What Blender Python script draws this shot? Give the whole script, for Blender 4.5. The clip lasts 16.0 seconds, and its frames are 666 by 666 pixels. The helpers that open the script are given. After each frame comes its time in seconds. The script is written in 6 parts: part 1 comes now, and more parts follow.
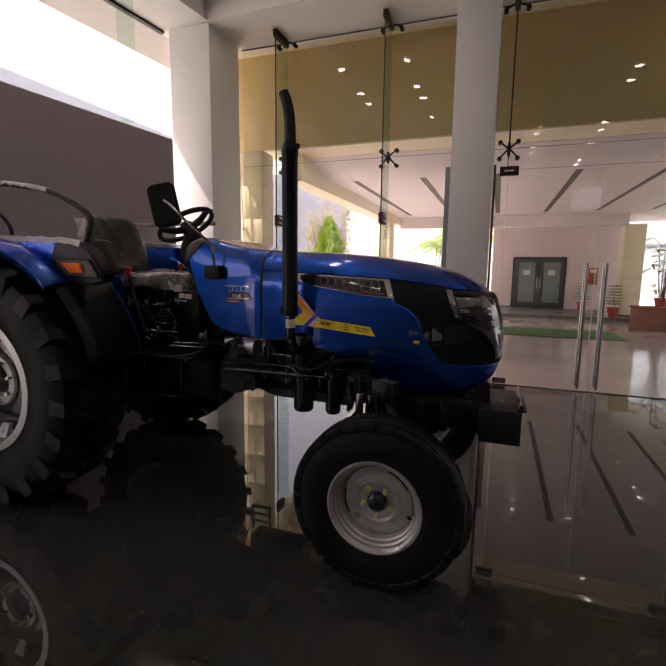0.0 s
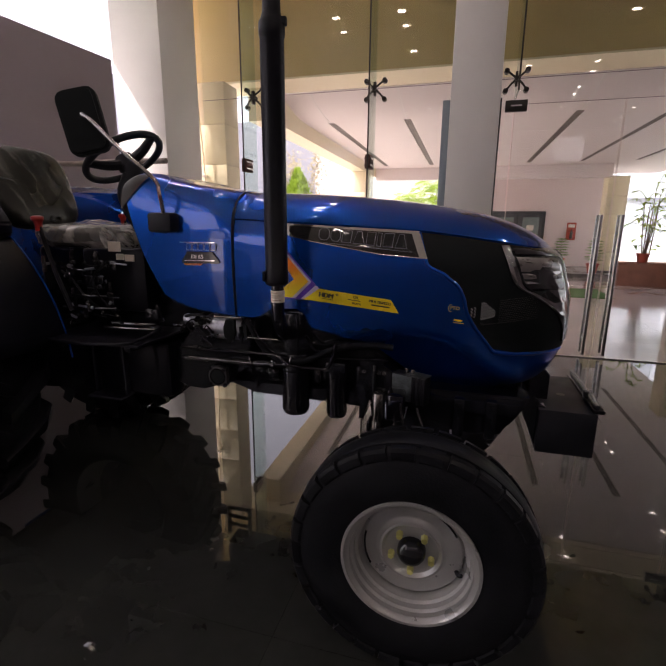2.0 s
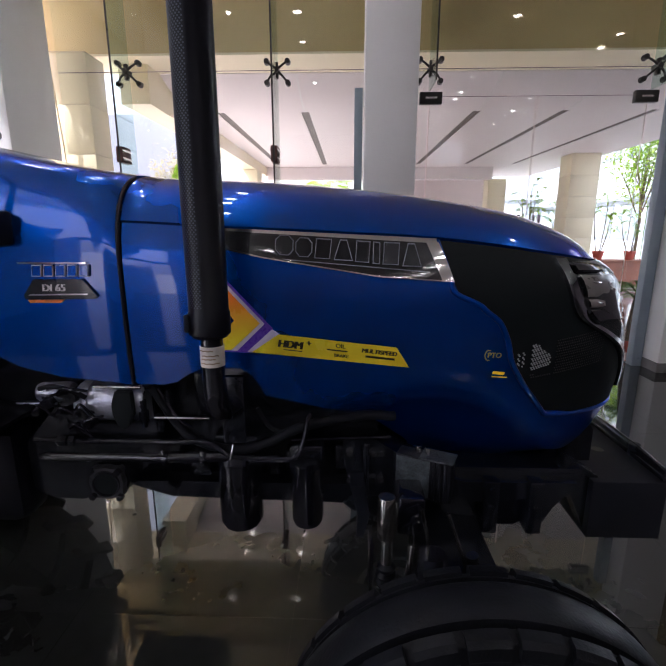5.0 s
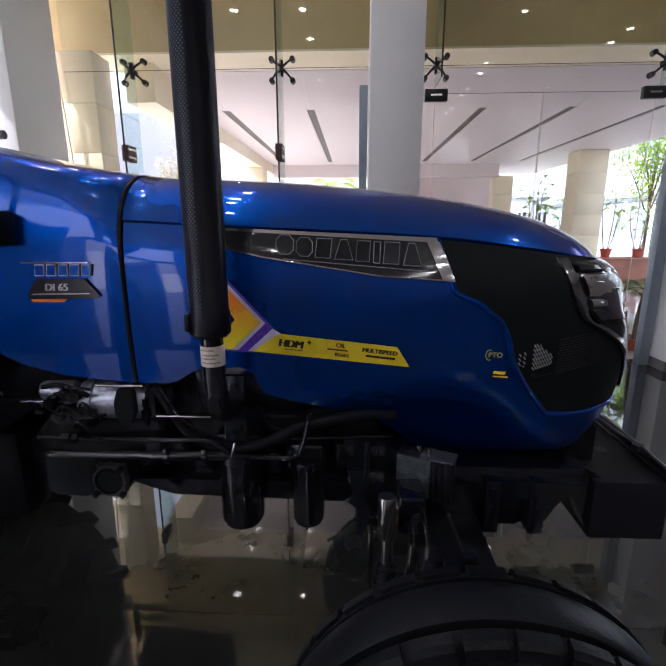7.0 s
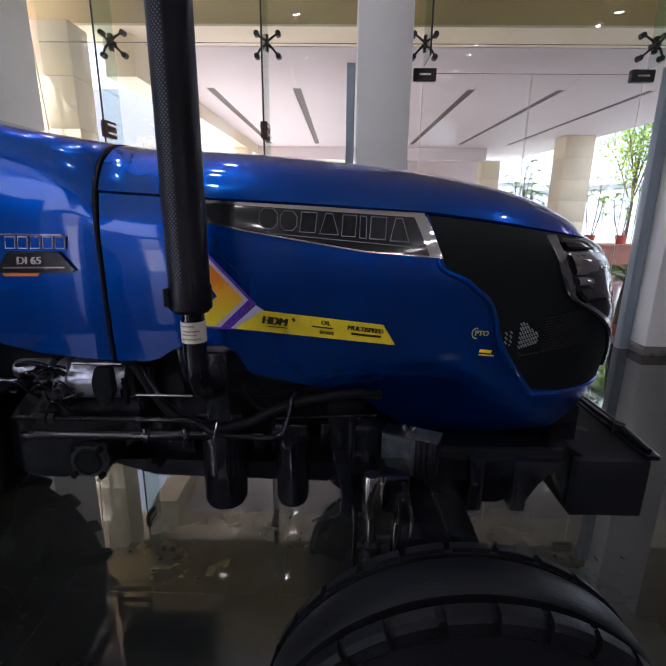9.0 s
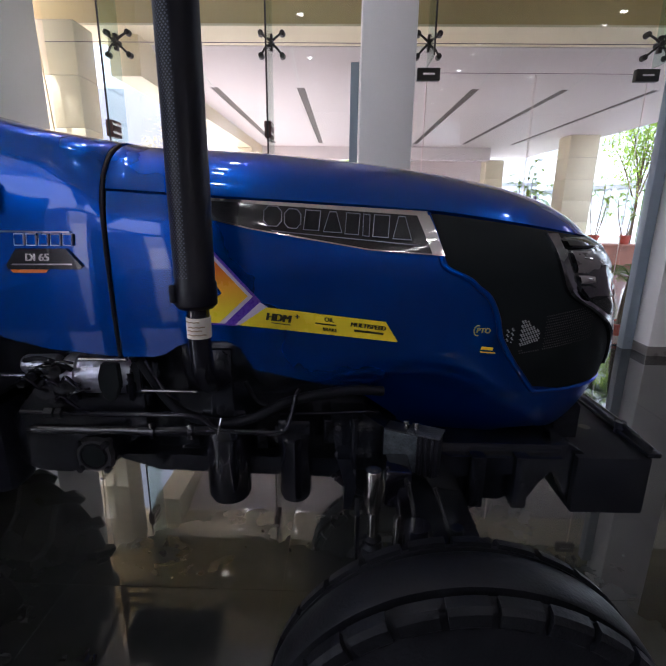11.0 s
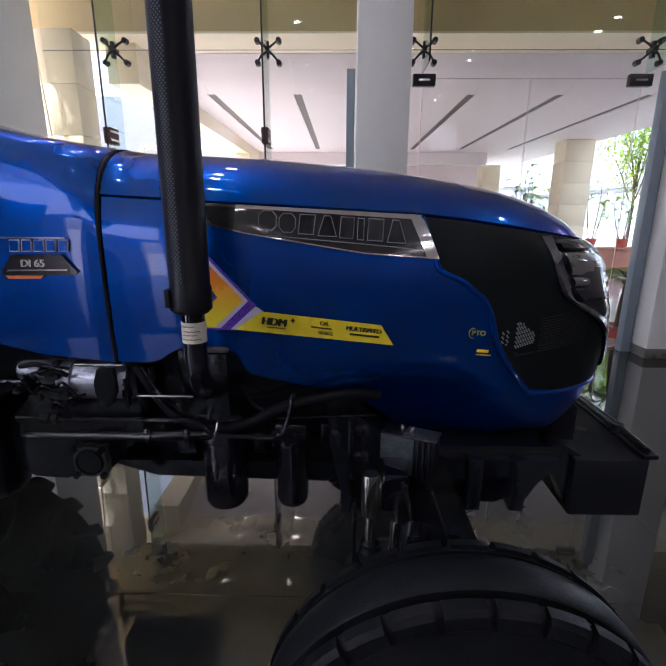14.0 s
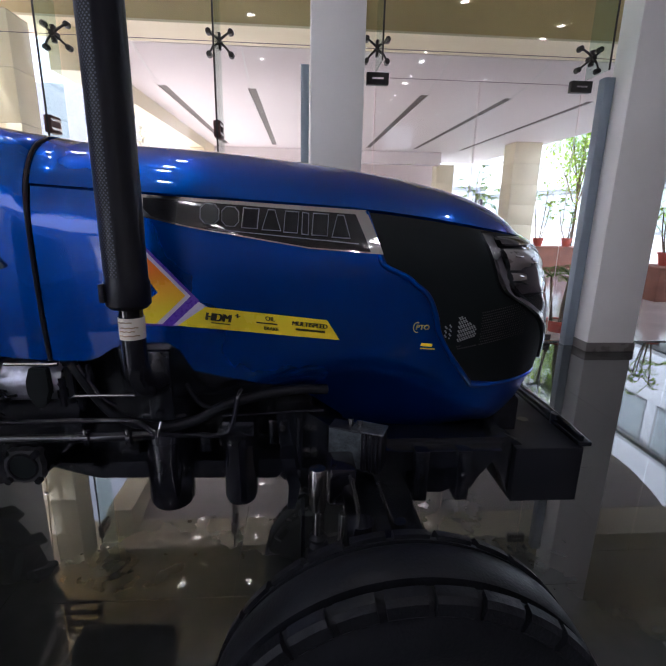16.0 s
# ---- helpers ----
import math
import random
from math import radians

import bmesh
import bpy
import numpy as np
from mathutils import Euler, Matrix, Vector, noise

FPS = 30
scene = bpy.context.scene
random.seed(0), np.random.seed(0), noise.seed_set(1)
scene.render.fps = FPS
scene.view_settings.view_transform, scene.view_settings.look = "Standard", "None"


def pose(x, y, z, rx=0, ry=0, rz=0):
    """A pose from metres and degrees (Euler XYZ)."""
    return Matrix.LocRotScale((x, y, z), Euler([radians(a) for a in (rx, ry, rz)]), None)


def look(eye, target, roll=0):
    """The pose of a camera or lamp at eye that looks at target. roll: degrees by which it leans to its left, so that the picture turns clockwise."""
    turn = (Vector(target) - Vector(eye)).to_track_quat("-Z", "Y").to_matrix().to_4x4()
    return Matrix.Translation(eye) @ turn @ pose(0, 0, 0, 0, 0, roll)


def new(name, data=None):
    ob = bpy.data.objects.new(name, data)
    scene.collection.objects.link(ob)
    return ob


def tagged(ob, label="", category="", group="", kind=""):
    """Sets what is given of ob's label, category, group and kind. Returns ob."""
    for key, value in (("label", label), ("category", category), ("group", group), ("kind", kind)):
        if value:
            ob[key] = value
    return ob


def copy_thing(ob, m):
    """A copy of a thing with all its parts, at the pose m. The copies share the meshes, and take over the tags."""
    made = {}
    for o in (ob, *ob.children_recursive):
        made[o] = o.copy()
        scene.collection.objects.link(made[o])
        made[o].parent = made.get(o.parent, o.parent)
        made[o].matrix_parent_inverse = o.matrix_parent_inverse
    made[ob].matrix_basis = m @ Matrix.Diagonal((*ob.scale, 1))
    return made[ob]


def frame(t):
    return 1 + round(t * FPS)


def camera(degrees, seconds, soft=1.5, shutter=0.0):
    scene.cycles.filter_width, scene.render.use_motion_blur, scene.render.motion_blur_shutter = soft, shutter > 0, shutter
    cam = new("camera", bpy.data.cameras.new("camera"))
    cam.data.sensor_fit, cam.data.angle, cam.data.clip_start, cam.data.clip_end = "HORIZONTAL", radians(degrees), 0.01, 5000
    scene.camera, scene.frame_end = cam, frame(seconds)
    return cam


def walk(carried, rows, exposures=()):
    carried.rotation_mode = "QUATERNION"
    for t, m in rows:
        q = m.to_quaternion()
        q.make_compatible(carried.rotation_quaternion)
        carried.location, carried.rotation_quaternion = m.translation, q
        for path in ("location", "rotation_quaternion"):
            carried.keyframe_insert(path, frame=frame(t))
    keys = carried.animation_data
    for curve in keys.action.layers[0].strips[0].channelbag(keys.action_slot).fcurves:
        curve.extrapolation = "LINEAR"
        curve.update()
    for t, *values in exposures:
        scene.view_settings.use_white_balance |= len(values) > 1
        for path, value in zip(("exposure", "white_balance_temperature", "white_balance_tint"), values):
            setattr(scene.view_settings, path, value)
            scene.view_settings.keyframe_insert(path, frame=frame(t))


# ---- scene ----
cam = camera(72.3, 16.0)
METRES, EYE, TILT, LEAN, TURN = 1.75, 1.422, 0.0, 0.0, 19.6
ROWS = [
    (0.0, 0.0, 0.0, 0.0, 0.1, -8.16, -0.68),
    (0.5, -0.0519, 0.0611, 0.001, -4.21, -9.45, -1.39),
    (1.0, -0.0687, 0.1401, -0.0129, -5.15, -13.17, -0.61),
    (1.5, -0.0399, 0.2818, -0.0095, -4.28, -12.16, 0.05),
    (2.0, -0.0764, 0.3987, -0.0203, -3.92, -13.36, -0.45),
    (2.5, -0.1657, 0.5226, -0.004, -8.91, -12.42, -0.92),
    (3.0, -0.1817, 0.6131, -0.0161, -17.18, -12.92, -1.39),
    (5.5, -0.1442, 0.8018, -0.0165, -17.71, -13.33, 0.12),
    (6.0, -0.1389, 0.7939, -0.0133, -17.84, -13.58, 0.06),
    (6.5, -0.1348, 0.7933, -0.0156, -17.78, -13.35, 0.12),
    (7.0, -0.14, 0.7919, -0.0142, -16.98, -13.44, 0.1),
    (7.5, -0.1376, 0.7959, -0.0178, -15.07, -13.25, 0.24),
    (8.0, -0.1292, 0.8006, -0.0238, -18.28, -13.88, -0.51),
    (8.5, -0.1313, 0.8018, -0.0264, -19.34, -14.86, -0.73),
    (9.0, -0.1358, 0.8002, -0.0265, -18.61, -15.33, -0.59),
    (11.5, -0.1386, 0.7933, -0.0285, -17.99, -15.38, -0.74),
    (12.0, -0.1407, 0.7946, -0.0284, -17.6, -15.26, -0.84),
    (12.5, -0.1396, 0.7956, -0.0296, -17.39, -15.15, -0.91),
    (13.0, -0.1311, 0.7944, -0.0322, -17.85, -15.22, -0.58),
    (13.5, -0.1307, 0.7895, -0.0272, -18.97, -15.05, -0.52),
    (14.0, -0.1346, 0.7906, -0.0299, -18.44, -14.73, -0.31),
    (14.5, -0.136, 0.7856, -0.0283, -18.0, -14.63, -0.22),
    (15.0, -0.135, 0.7868, -0.0336, -18.21, -15.15, -0.33),
    (15.5, -0.1261, 0.7846, -0.027, -19.26, -15.04, -0.57),
    (16.0, -0.118, 0.785, -0.0329, -23.48, -15.0, -1.13),
]
EXPOSURES = [(0.0, 1.88, 6900, 27), (1.0, 2.0, 6780, 27), (1.6, 2.18, 6700, 26), (2.0, 2.13, 6650, 26), (3.0, 2.42, 6350, 24), (5.5, 2.45, 5680, 20), (16.0, 2.6, 5550, 19)]
walk(cam, [(t, pose(0, 0, EYE, TILT, LEAN, TURN) @ pose(METRES * x, METRES * y, METRES * z, 90 + pitch, roll, yaw)) for t, x, y, z, yaw, pitch, roll in ROWS], EXPOSURES)

# ---- light ----
world = bpy.data.worlds.new("sky")
scene.world = world
world.use_nodes = True
wn = world.node_tree.nodes
sky = wn.new("ShaderNodeTexSky")
sky.sky_type, sky.sun_disc = "NISHITA", False
sky.dust_density, sky.ozone_density = 6.0, 0.5
SUN_ELEV, SUN_AZ = radians(53.7), radians(250)
sky.sun_elevation, sky.sun_rotation = SUN_ELEV, SUN_AZ
wn["Background"].inputs["Strength"].default_value = 0.15
haze = wn.new("ShaderNodeMix")
haze.data_type = "RGBA"
haze.inputs["Factor"].default_value, haze.inputs["B"].default_value = 0.75, (2.85, 2.68, 2.75, 1)
world.node_tree.links.new(sky.outputs[0], haze.inputs["A"])
world.node_tree.links.new(haze.outputs["Result"], wn["Background"].inputs["Color"])
sun = new("sun", bpy.data.lights.new("sun", "SUN"))
sun.data.energy, sun.data.angle, sun.data.color = 2.1, radians(0.5), (1.0, 0.95, 0.86)
way_to_sun = Vector((math.sin(SUN_AZ) * math.cos(SUN_ELEV), math.cos(SUN_AZ) * math.cos(SUN_ELEV), math.sin(SUN_ELEV)))
sun.matrix_world = look(way_to_sun * 40, (0, 0, 0))


# ---- materials ----
def mat(name, base, rough=0.5, metal=0.0, var=0.15, scale=6.0, bump=0.0, fine=60.0, coat=0.0, spec=0.5, rvar=0.08):
    """A surface with stains at a large scale and grain at a fine one, in metres."""
    m = bpy.data.materials.new(name)
    m.use_nodes = True
    n, l = m.node_tree.nodes, m.node_tree.links
    p = n["Principled BSDF"]
    p.inputs["Metallic"].default_value = metal
    p.inputs["Specular IOR Level"].default_value = spec
    p.inputs["Coat Weight"].default_value = coat
    p.inputs["Coat Roughness"].default_value = 0.04
    p.inputs["Coat IOR"].default_value = 1.5
    geo = n.new("ShaderNodeNewGeometry")
    big, small = n.new("ShaderNodeTexNoise"), n.new("ShaderNodeTexNoise")
    big.inputs["Scale"].default_value, big.inputs["Detail"].default_value = scale, 5
    small.inputs["Scale"].default_value, small.inputs["Detail"].default_value = fine, 3
    l.new(geo.outputs["Position"], big.inputs["Vector"])
    l.new(geo.outputs["Position"], small.inputs["Vector"])
    add = n.new("ShaderNodeMath")
    add.operation = "MULTIPLY_ADD"
    add.inputs[1].default_value = 0.35
    l.new(small.outputs[0], add.inputs[0])
    l.new(big.outputs[0], add.inputs[2])
    ramp = n.new("ShaderNodeMapRange")
    ramp.inputs["From Min"].default_value, ramp.inputs["From Max"].default_value = 0.4, 0.95
    ramp.inputs["To Min"].default_value, ramp.inputs["To Max"].default_value = 1 - var, 1 + var
    l.new(add.outputs[0], ramp.inputs["Value"])
    mul = n.new("ShaderNodeVectorMath")
    mul.operation = "MULTIPLY"
    mul.inputs[0].default_value = base
    l.new(ramp.outputs[0], mul.inputs[1])
    l.new(mul.outputs[0], p.inputs["Base Color"])
    rr = n.new("ShaderNodeMapRange")
    rr.inputs["From Min"].default_value, rr.inputs["From Max"].default_value = 0.3, 0.7
    rr.inputs["To Min"].default_value, rr.inputs["To Max"].default_value = max(0.0, rough - rvar), min(1.0, rough + rvar)
    l.new(big.outputs[0], rr.inputs["Value"])
    l.new(rr.outputs[0], p.inputs["Roughness"])
    if bump:
        b = n.new("ShaderNodeBump")
        b.inputs["Strength"].default_value, b.inputs["Distance"].default_value = bump, 0.004
        l.new(small.outputs[0], b.inputs["Height"])
        l.new(b.outputs[0], p.inputs["Normal"])
    return m


def lamp_mat(name, colour, strength):
    m = bpy.data.materials.new(name)
    m.use_nodes = True
    p = m.node_tree.nodes["Principled BSDF"]
    p.inputs["Base Color"].default_value = (*colour, 1)
    p.inputs["Emission Color"].default_value = (*colour, 1)
    p.inputs["Emission Strength"].default_value = strength
    return m


def glass_mat(name, tint, ior=1.5):
    """A thin clear pane: straight through, with the gloss of its two faces."""
    m = bpy.data.materials.new(name)
    m.use_nodes = True
    n, l = m.node_tree.nodes, m.node_tree.links
    n.remove(n["Principled BSDF"])
    clear, gloss, mix, fr = n.new("ShaderNodeBsdfTransparent"), n.new("ShaderNodeBsdfGlossy"), n.new("ShaderNodeMixShader"), n.new("ShaderNodeLayerWeight")
    power, gain_node = n.new("ShaderNodeMath"), n.new("ShaderNodeMath")
    clear.inputs["Color"].default_value = (*tint, 1)
    gloss.inputs["Roughness"].default_value = 0.0
    f0 = ((ior - 1) / (ior + 1)) ** 2
    fr.inputs["Blend"].default_value = 0.5
    power.operation, power.inputs[1].default_value = "POWER", 5.0
    gain_node.operation, gain_node.inputs[1].default_value, gain_node.inputs[2].default_value = "MULTIPLY_ADD", 1 - f0, f0
    l.new(fr.outputs["Facing"], power.inputs[0])
    l.new(power.outputs[0], gain_node.inputs[0])
    l.new(gain_node.outputs[0], mix.inputs[0])
    l.new(clear.outputs[0], mix.inputs[1])
    l.new(gloss.outputs[0], mix.inputs[2])
    l.new(mix.outputs[0], n["Material Output"].inputs["Surface"])
    return m


M_FLOOR = mat("polished_dark_granite", (0.032, 0.0335, 0.032), 0.014, var=0.25, scale=2.5, fine=14, spec=0.5, rvar=0.008)
M_FLOOR.node_tree.nodes["Principled BSDF"].inputs["IOR"].default_value = 1.7
M_GROUT = mat("grout", (0.03, 0.029, 0.028), 0.6)
M_PAVE = mat("portico_tile", (0.43, 0.375, 0.36), 0.09, var=0.12, scale=1.5, spec=0.5, rvar=0.025)
M_GROUND = mat("concrete_ground", (0.58, 0.55, 0.50), 0.85, var=0.2, scale=0.4, fine=8, bump=0.2)
M_WHITE = mat("white_wall_paint", (0.86, 0.84, 0.82), 0.6, var=0.04, scale=1.2, bump=0.05, fine=120)
M_PANEL = mat("grey_wall_panel", (0.31, 0.255, 0.28), 0.55, var=0.05, scale=0.8, bump=0.04, fine=120)
M_CEIL = mat("ceiling_paint", (0.58, 0.55, 0.52), 0.7, var=0.04, scale=0.8)
M_PCEIL = mat("portico_ceiling_paint", (0.84, 0.76, 0.75), 0.6, var=0.04, scale=0.6)
# dark colour stands for the shade inside the ceiling slots
M_SLOT = mat("slot_recess_shade", (0.13, 0.105, 0.09), 0.6)
M_OLIVE = mat("olive_cladding", (0.61, 0.46, 0.205), 0.45, var=0.07, scale=0.7)
M_CREAM = mat("cream_paint", (0.90, 0.79, 0.56), 0.6, var=0.05, scale=0.8)
M_BEIGE = mat("beige_stone_tile", (0.86, 0.76, 0.54), 0.5, var=0.1, scale=2.5, bump=0.05)
M_BEIGEJOINT = mat("beige_tile_joint", (0.50, 0.42, 0.28), 0.8, var=0.1)
M_PINK = mat("pinkish_wall_paint", (0.72, 0.61, 0.60), 0.65, var=0.05, scale=0.5)
M_BLUEGREY = mat("blue_grey_film", (0.25, 0.30, 0.35), 0.35, var=0.08, scale=2)
M_GLASS = glass_mat("clear_glass", (0.95, 0.98, 0.965))
M_JOINT = mat("grey_silicone", (0.16, 0.155, 0.15), 0.5)
M_FIN = glass_mat("green_edge_glass", (0.87, 0.95, 0.91))
M_STEEL = mat("brushed_steel", (0.62, 0.60, 0.58), 0.25, 1.0, var=0.03, scale=4, rvar=0.02)
M_DARKSTEEL = mat("dark_fitting", (0.06, 0.055, 0.05), 0.35, 0.6, var=0.1)
M_RUST = mat("rusty_brown_steel", (0.11, 0.055, 0.045), 0.55, 0.3, var=0.35, scale=30)
M_SKIRT = mat("grey_skirting_stone", (0.17, 0.155, 0.145), 0.3, var=0.25, scale=6)
M_LAMP = lamp_mat("downlight_glow", (1.0, 0.93, 0.80), 16.0)
M_DOOR = mat("dark_door_frame", (0.06, 0.065, 0.07), 0.4)
M_DGLASS = mat("door_glass", (0.22, 0.27, 0.26), 0.12)
M_BRICK = mat("planter_brick", (0.30, 0.13, 0.09), 0.75, var=0.25, scale=5, bump=0.3)
M_POT = mat("red_pot", (0.45, 0.08, 0.05), 0.5, var=0.15)
M_LEAF = mat("leaf", (0.14, 0.26, 0.05), 0.5, var=0.4, scale=3)
M_LEAF2 = mat("bright_leaf", (0.30, 0.44, 0.045), 0.5, var=0.35, scale=3)
M_LEAF3 = mat("pale_flowering_leaf", (0.50, 0.44, 0.30), 0.6, var=0.35, scale=4)
for m in (M_LEAF, M_LEAF2, M_LEAF3):
    ln, ll = m.node_tree.nodes, m.node_tree.links
    thin, both = ln.new("ShaderNodeBsdfTranslucent"), ln.new("ShaderNodeMixShader")
    both.inputs[0].default_value = 0.5
    ll.new(ln["Principled BSDF"].inputs["Base Color"].links[0].from_socket, thin.inputs["Color"])
    ll.new(ln["Principled BSDF"].outputs[0], both.inputs[1])
    ll.new(thin.outputs[0], both.inputs[2])
    ll.new(both.outputs[0], ln["Material Output"].inputs["Surface"])
M_BARK = mat("bark", (0.16, 0.11, 0.07), 0.85, var=0.3, scale=12, bump=0.4)
M_TURF = mat("green_mat", (0.05, 0.12, 0.03), 0.95, var=0.25, scale=10, bump=0.5)
M_SIGNRED = mat("red_notice", (0.42, 0.07, 0.04), 0.5)

M_BLUE = mat("blue_metallic_paint", (0.0002, 0.070, 0.42), 0.28, 0.85, var=0.06, scale=1.5, coat=1.0, fine=900, rvar=0.03)
M_SHIELD = mat("black_heat_shield", (0.005, 0.005, 0.009), 0.38, spec=0.24, var=0.2, scale=20)
M_VENT = mat("matt_black_mesh_panel", (0.008, 0.010, 0.011), 0.6, spec=0.12, var=0.15, scale=8, bump=0.1, fine=400)
M_BLACK = mat("satin_black_plastic", (0.013, 0.0135, 0.018), 0.45, spec=0.2, var=0.15, scale=8, bump=0.05, fine=300)
M_GLOSSBLK = mat("black_enamel", (0.008, 0.008, 0.012), 0.14, var=0.25, scale=9, coat=0.5, rvar=0.08)
M_CAST = mat("black_painted_casting", (0.009, 0.010, 0.014), 0.2, var=0.3, spec=0.5, scale=30, bump=0.12, fine=160, rvar=0.06)
M_RUBBER = mat("tyre_rubber", (0.009, 0.0095, 0.012), 0.48, var=0.35, scale=10, bump=0.25, fine=150, rvar=0.16, spec=0.13)
M_RIM = mat("silver_wheel_paint", (0.42, 0.42, 0.42), 0.33, 0.45, var=0.08, scale=10)
M_CHROME = mat("chrome", (0.78, 0.78, 0.78), 0.06, 1.0, var=0.05, rvar=0.03)
M_SMOKE = mat("smoked_lens", (0.03, 0.032, 0.035), 0.04, coat=1.0, rvar=0.02)
M_YELLOW = mat("yellow_decal", (0.85, 0.68, 0.02), 0.3, var=0.03, coat=0.5)
M_PURPLE = mat("purple_decal", (0.11, 0.045, 0.42), 0.3, var=0.2, scale=200, coat=0.5)
M_LILAC = mat("lilac_decal", (0.62, 0.56, 0.72), 0.3, var=0.03, coat=0.5)
M_ORANGE = mat("orange_decal", (0.85, 0.22, 0.03), 0.3, var=0.03)
M_INK = mat("decal_ink", (0.03, 0.028, 0.01), 0.4)
M_PALE = mat("pale_label", (0.72, 0.66, 0.58), 0.5, var=0.1, scale=40)
M_SEAT = mat("seat_vinyl", (0.013, 0.0125, 0.009), 0.28, var=0.3, bump=1.0, fine=16, spec=0.4)
M_FILM = mat("milky_packing_film", (0.72, 0.71, 0.71), 0.22, var=0.35, scale=12, bump=0.7, fine=30, spec=0.6)
M_FILM.node_tree.nodes["Principled BSDF"].inputs["Alpha"].default_value = 0.6
M_DRAPE = mat("draped_clear_film", (0.72, 0.70, 0.69), 0.14, var=0.4, scale=10, bump=0.6, fine=26, spec=0.8)
M_VEIL = mat("thin_clear_film", (0.50, 0.49, 0.43), 0.15, var=0.5, scale=9, bump=0.5, fine=18, spec=0.7)


def film_folds(m, lo, hi, grain, turn):
    """Clear film that turns milky along its folds: opacity follows long uneven streaks."""
    n, l = m.node_tree.nodes, m.node_tree.links
    geo, mp, tex, r = n.new("ShaderNodeNewGeometry"), n.new("ShaderNodeMapping"), n.new("ShaderNodeTexNoise"), n.new("ShaderNodeMapRange")
    mp.vector_type = "TEXTURE"
    mp.inputs["Rotation"].default_value = turn
    mp.inputs["Scale"].default_value = grain
    tex.inputs["Scale"].default_value, tex.inputs["Detail"].default_value, tex.inputs["Distortion"].default_value = 1.0, 3.0, 0.6
    r.inputs["From Min"].default_value, r.inputs["From Max"].default_value = 0.50, 0.72
    r.inputs["To Min"].default_value, r.inputs["To Max"].default_value = lo, hi
    l.new(geo.outputs["Position"], mp.inputs["Vector"])
    l.new(mp.outputs[0], tex.inputs["Vector"])
    l.new(tex.outputs[0], r.inputs["Value"])
    l.new(r.outputs[0], n["Principled BSDF"].inputs["Alpha"])


film_folds(M_VEIL, 0.02, 0.34, (0.05, 0.028, 0.30), (0.45, 0.0, 0.0))
film_folds(M_DRAPE, 0.30, 0.9, (0.16, 0.035, 0.06), (0.0, 0.2, 0.5))
M_REDKNOB = mat("red_knob", (0.5, 0.03, 0.02), 0.35)
M_AMBER = mat("amber_lens", (0.8, 0.16, 0.004), 0.4, spec=0.15)
M_CLEARLENS = mat("clear_ribbed_lens", (0.05, 0.042, 0.038), 0.3, spec=0.25)
M_WRAP = mat("dusty_wrapped_tube", (0.27, 0.22, 0.20), 0.4, var=0.3, scale=20, bump=0.4, fine=40)
M_LIME = mat("pale_lime_print", (0.42, 0.48, 0.16), 0.4)
M_POLISH = mat("greased_bright_steel", (0.30, 0.29, 0.28), 0.16, 0.95, var=0.4, scale=30, rvar=0.1)
M_GREASED = mat("greased_dark_steel", (0.12, 0.12, 0.125), 0.2, 0.9, var=0.3, scale=20)
M_STARTER = mat("dull_bare_aluminium", (0.42, 0.43, 0.50), 0.34, 0.85, var=0.5, scale=26, bump=0.3, fine=90, rvar=0.12)
M_MIRROR = mat("mirror_glass", (0.9, 0.9, 0.9), 0.0, 1.0, var=0.0, rvar=0.0)
M_BOLT = mat("zinc_yellow_bolt", (0.66, 0.64, 0.22), 0.4, 0.3, var=0.1)
M_GREYMETAL = mat("raw_aluminium", (0.22, 0.225, 0.26), 0.42, 0.8, var=0.2, scale=14)
M_LAMPGREY = mat("grey_lamp_glass", (0.17, 0.155, 0.15), 0.3, 0.3, var=0.2, scale=20, coat=0.6)
M_FAIRING = mat("grey_black_plastic", (0.035, 0.033, 0.036), 0.5, var=0.15, scale=20, spec=0.3)
M_MESHWIRE = mat("dull_mesh_wire", (0.11, 0.10, 0.095), 0.42, 1.0, var=0.3, scale=30)
M_DARKCHROME = mat("dark_chrome", (0.26, 0.27, 0.28), 0.12, 1.0, var=0.35, scale=25)

M_BLUE.node_tree.nodes["Principled BSDF"].inputs["Specular Tint"].default_value = (0.02, 0.26, 0.75, 1)
M_BLUE.node_tree.nodes["Principled BSDF"].inputs["Coat IOR"].default_value = 1.52
# pressed sheet metal is never quite flat
bn, bl = M_BLUE.node_tree.nodes, M_BLUE.node_tree.links
b_geo, b_noise, b_bump = bn.new("ShaderNodeNewGeometry"), bn.new("ShaderNodeTexNoise"), bn.new("ShaderNodeBump")
b_noise.inputs["Scale"].default_value, b_noise.inputs["Detail"].default_value = 4.5, 1.0
b_bump.inputs["Strength"].default_value, b_bump.inputs["Distance"].default_value = 0.06, 0.006
bl.new(b_geo.outputs["Position"], b_noise.inputs["Vector"])
bl.new(b_noise.outputs[0], b_bump.inputs["Height"])
bl.new(b_bump.outputs[0], bn["Principled BSDF"].inputs["Normal"])
bl.new(b_bump.outputs[0], bn["Principled BSDF"].inputs["Coat Normal"])

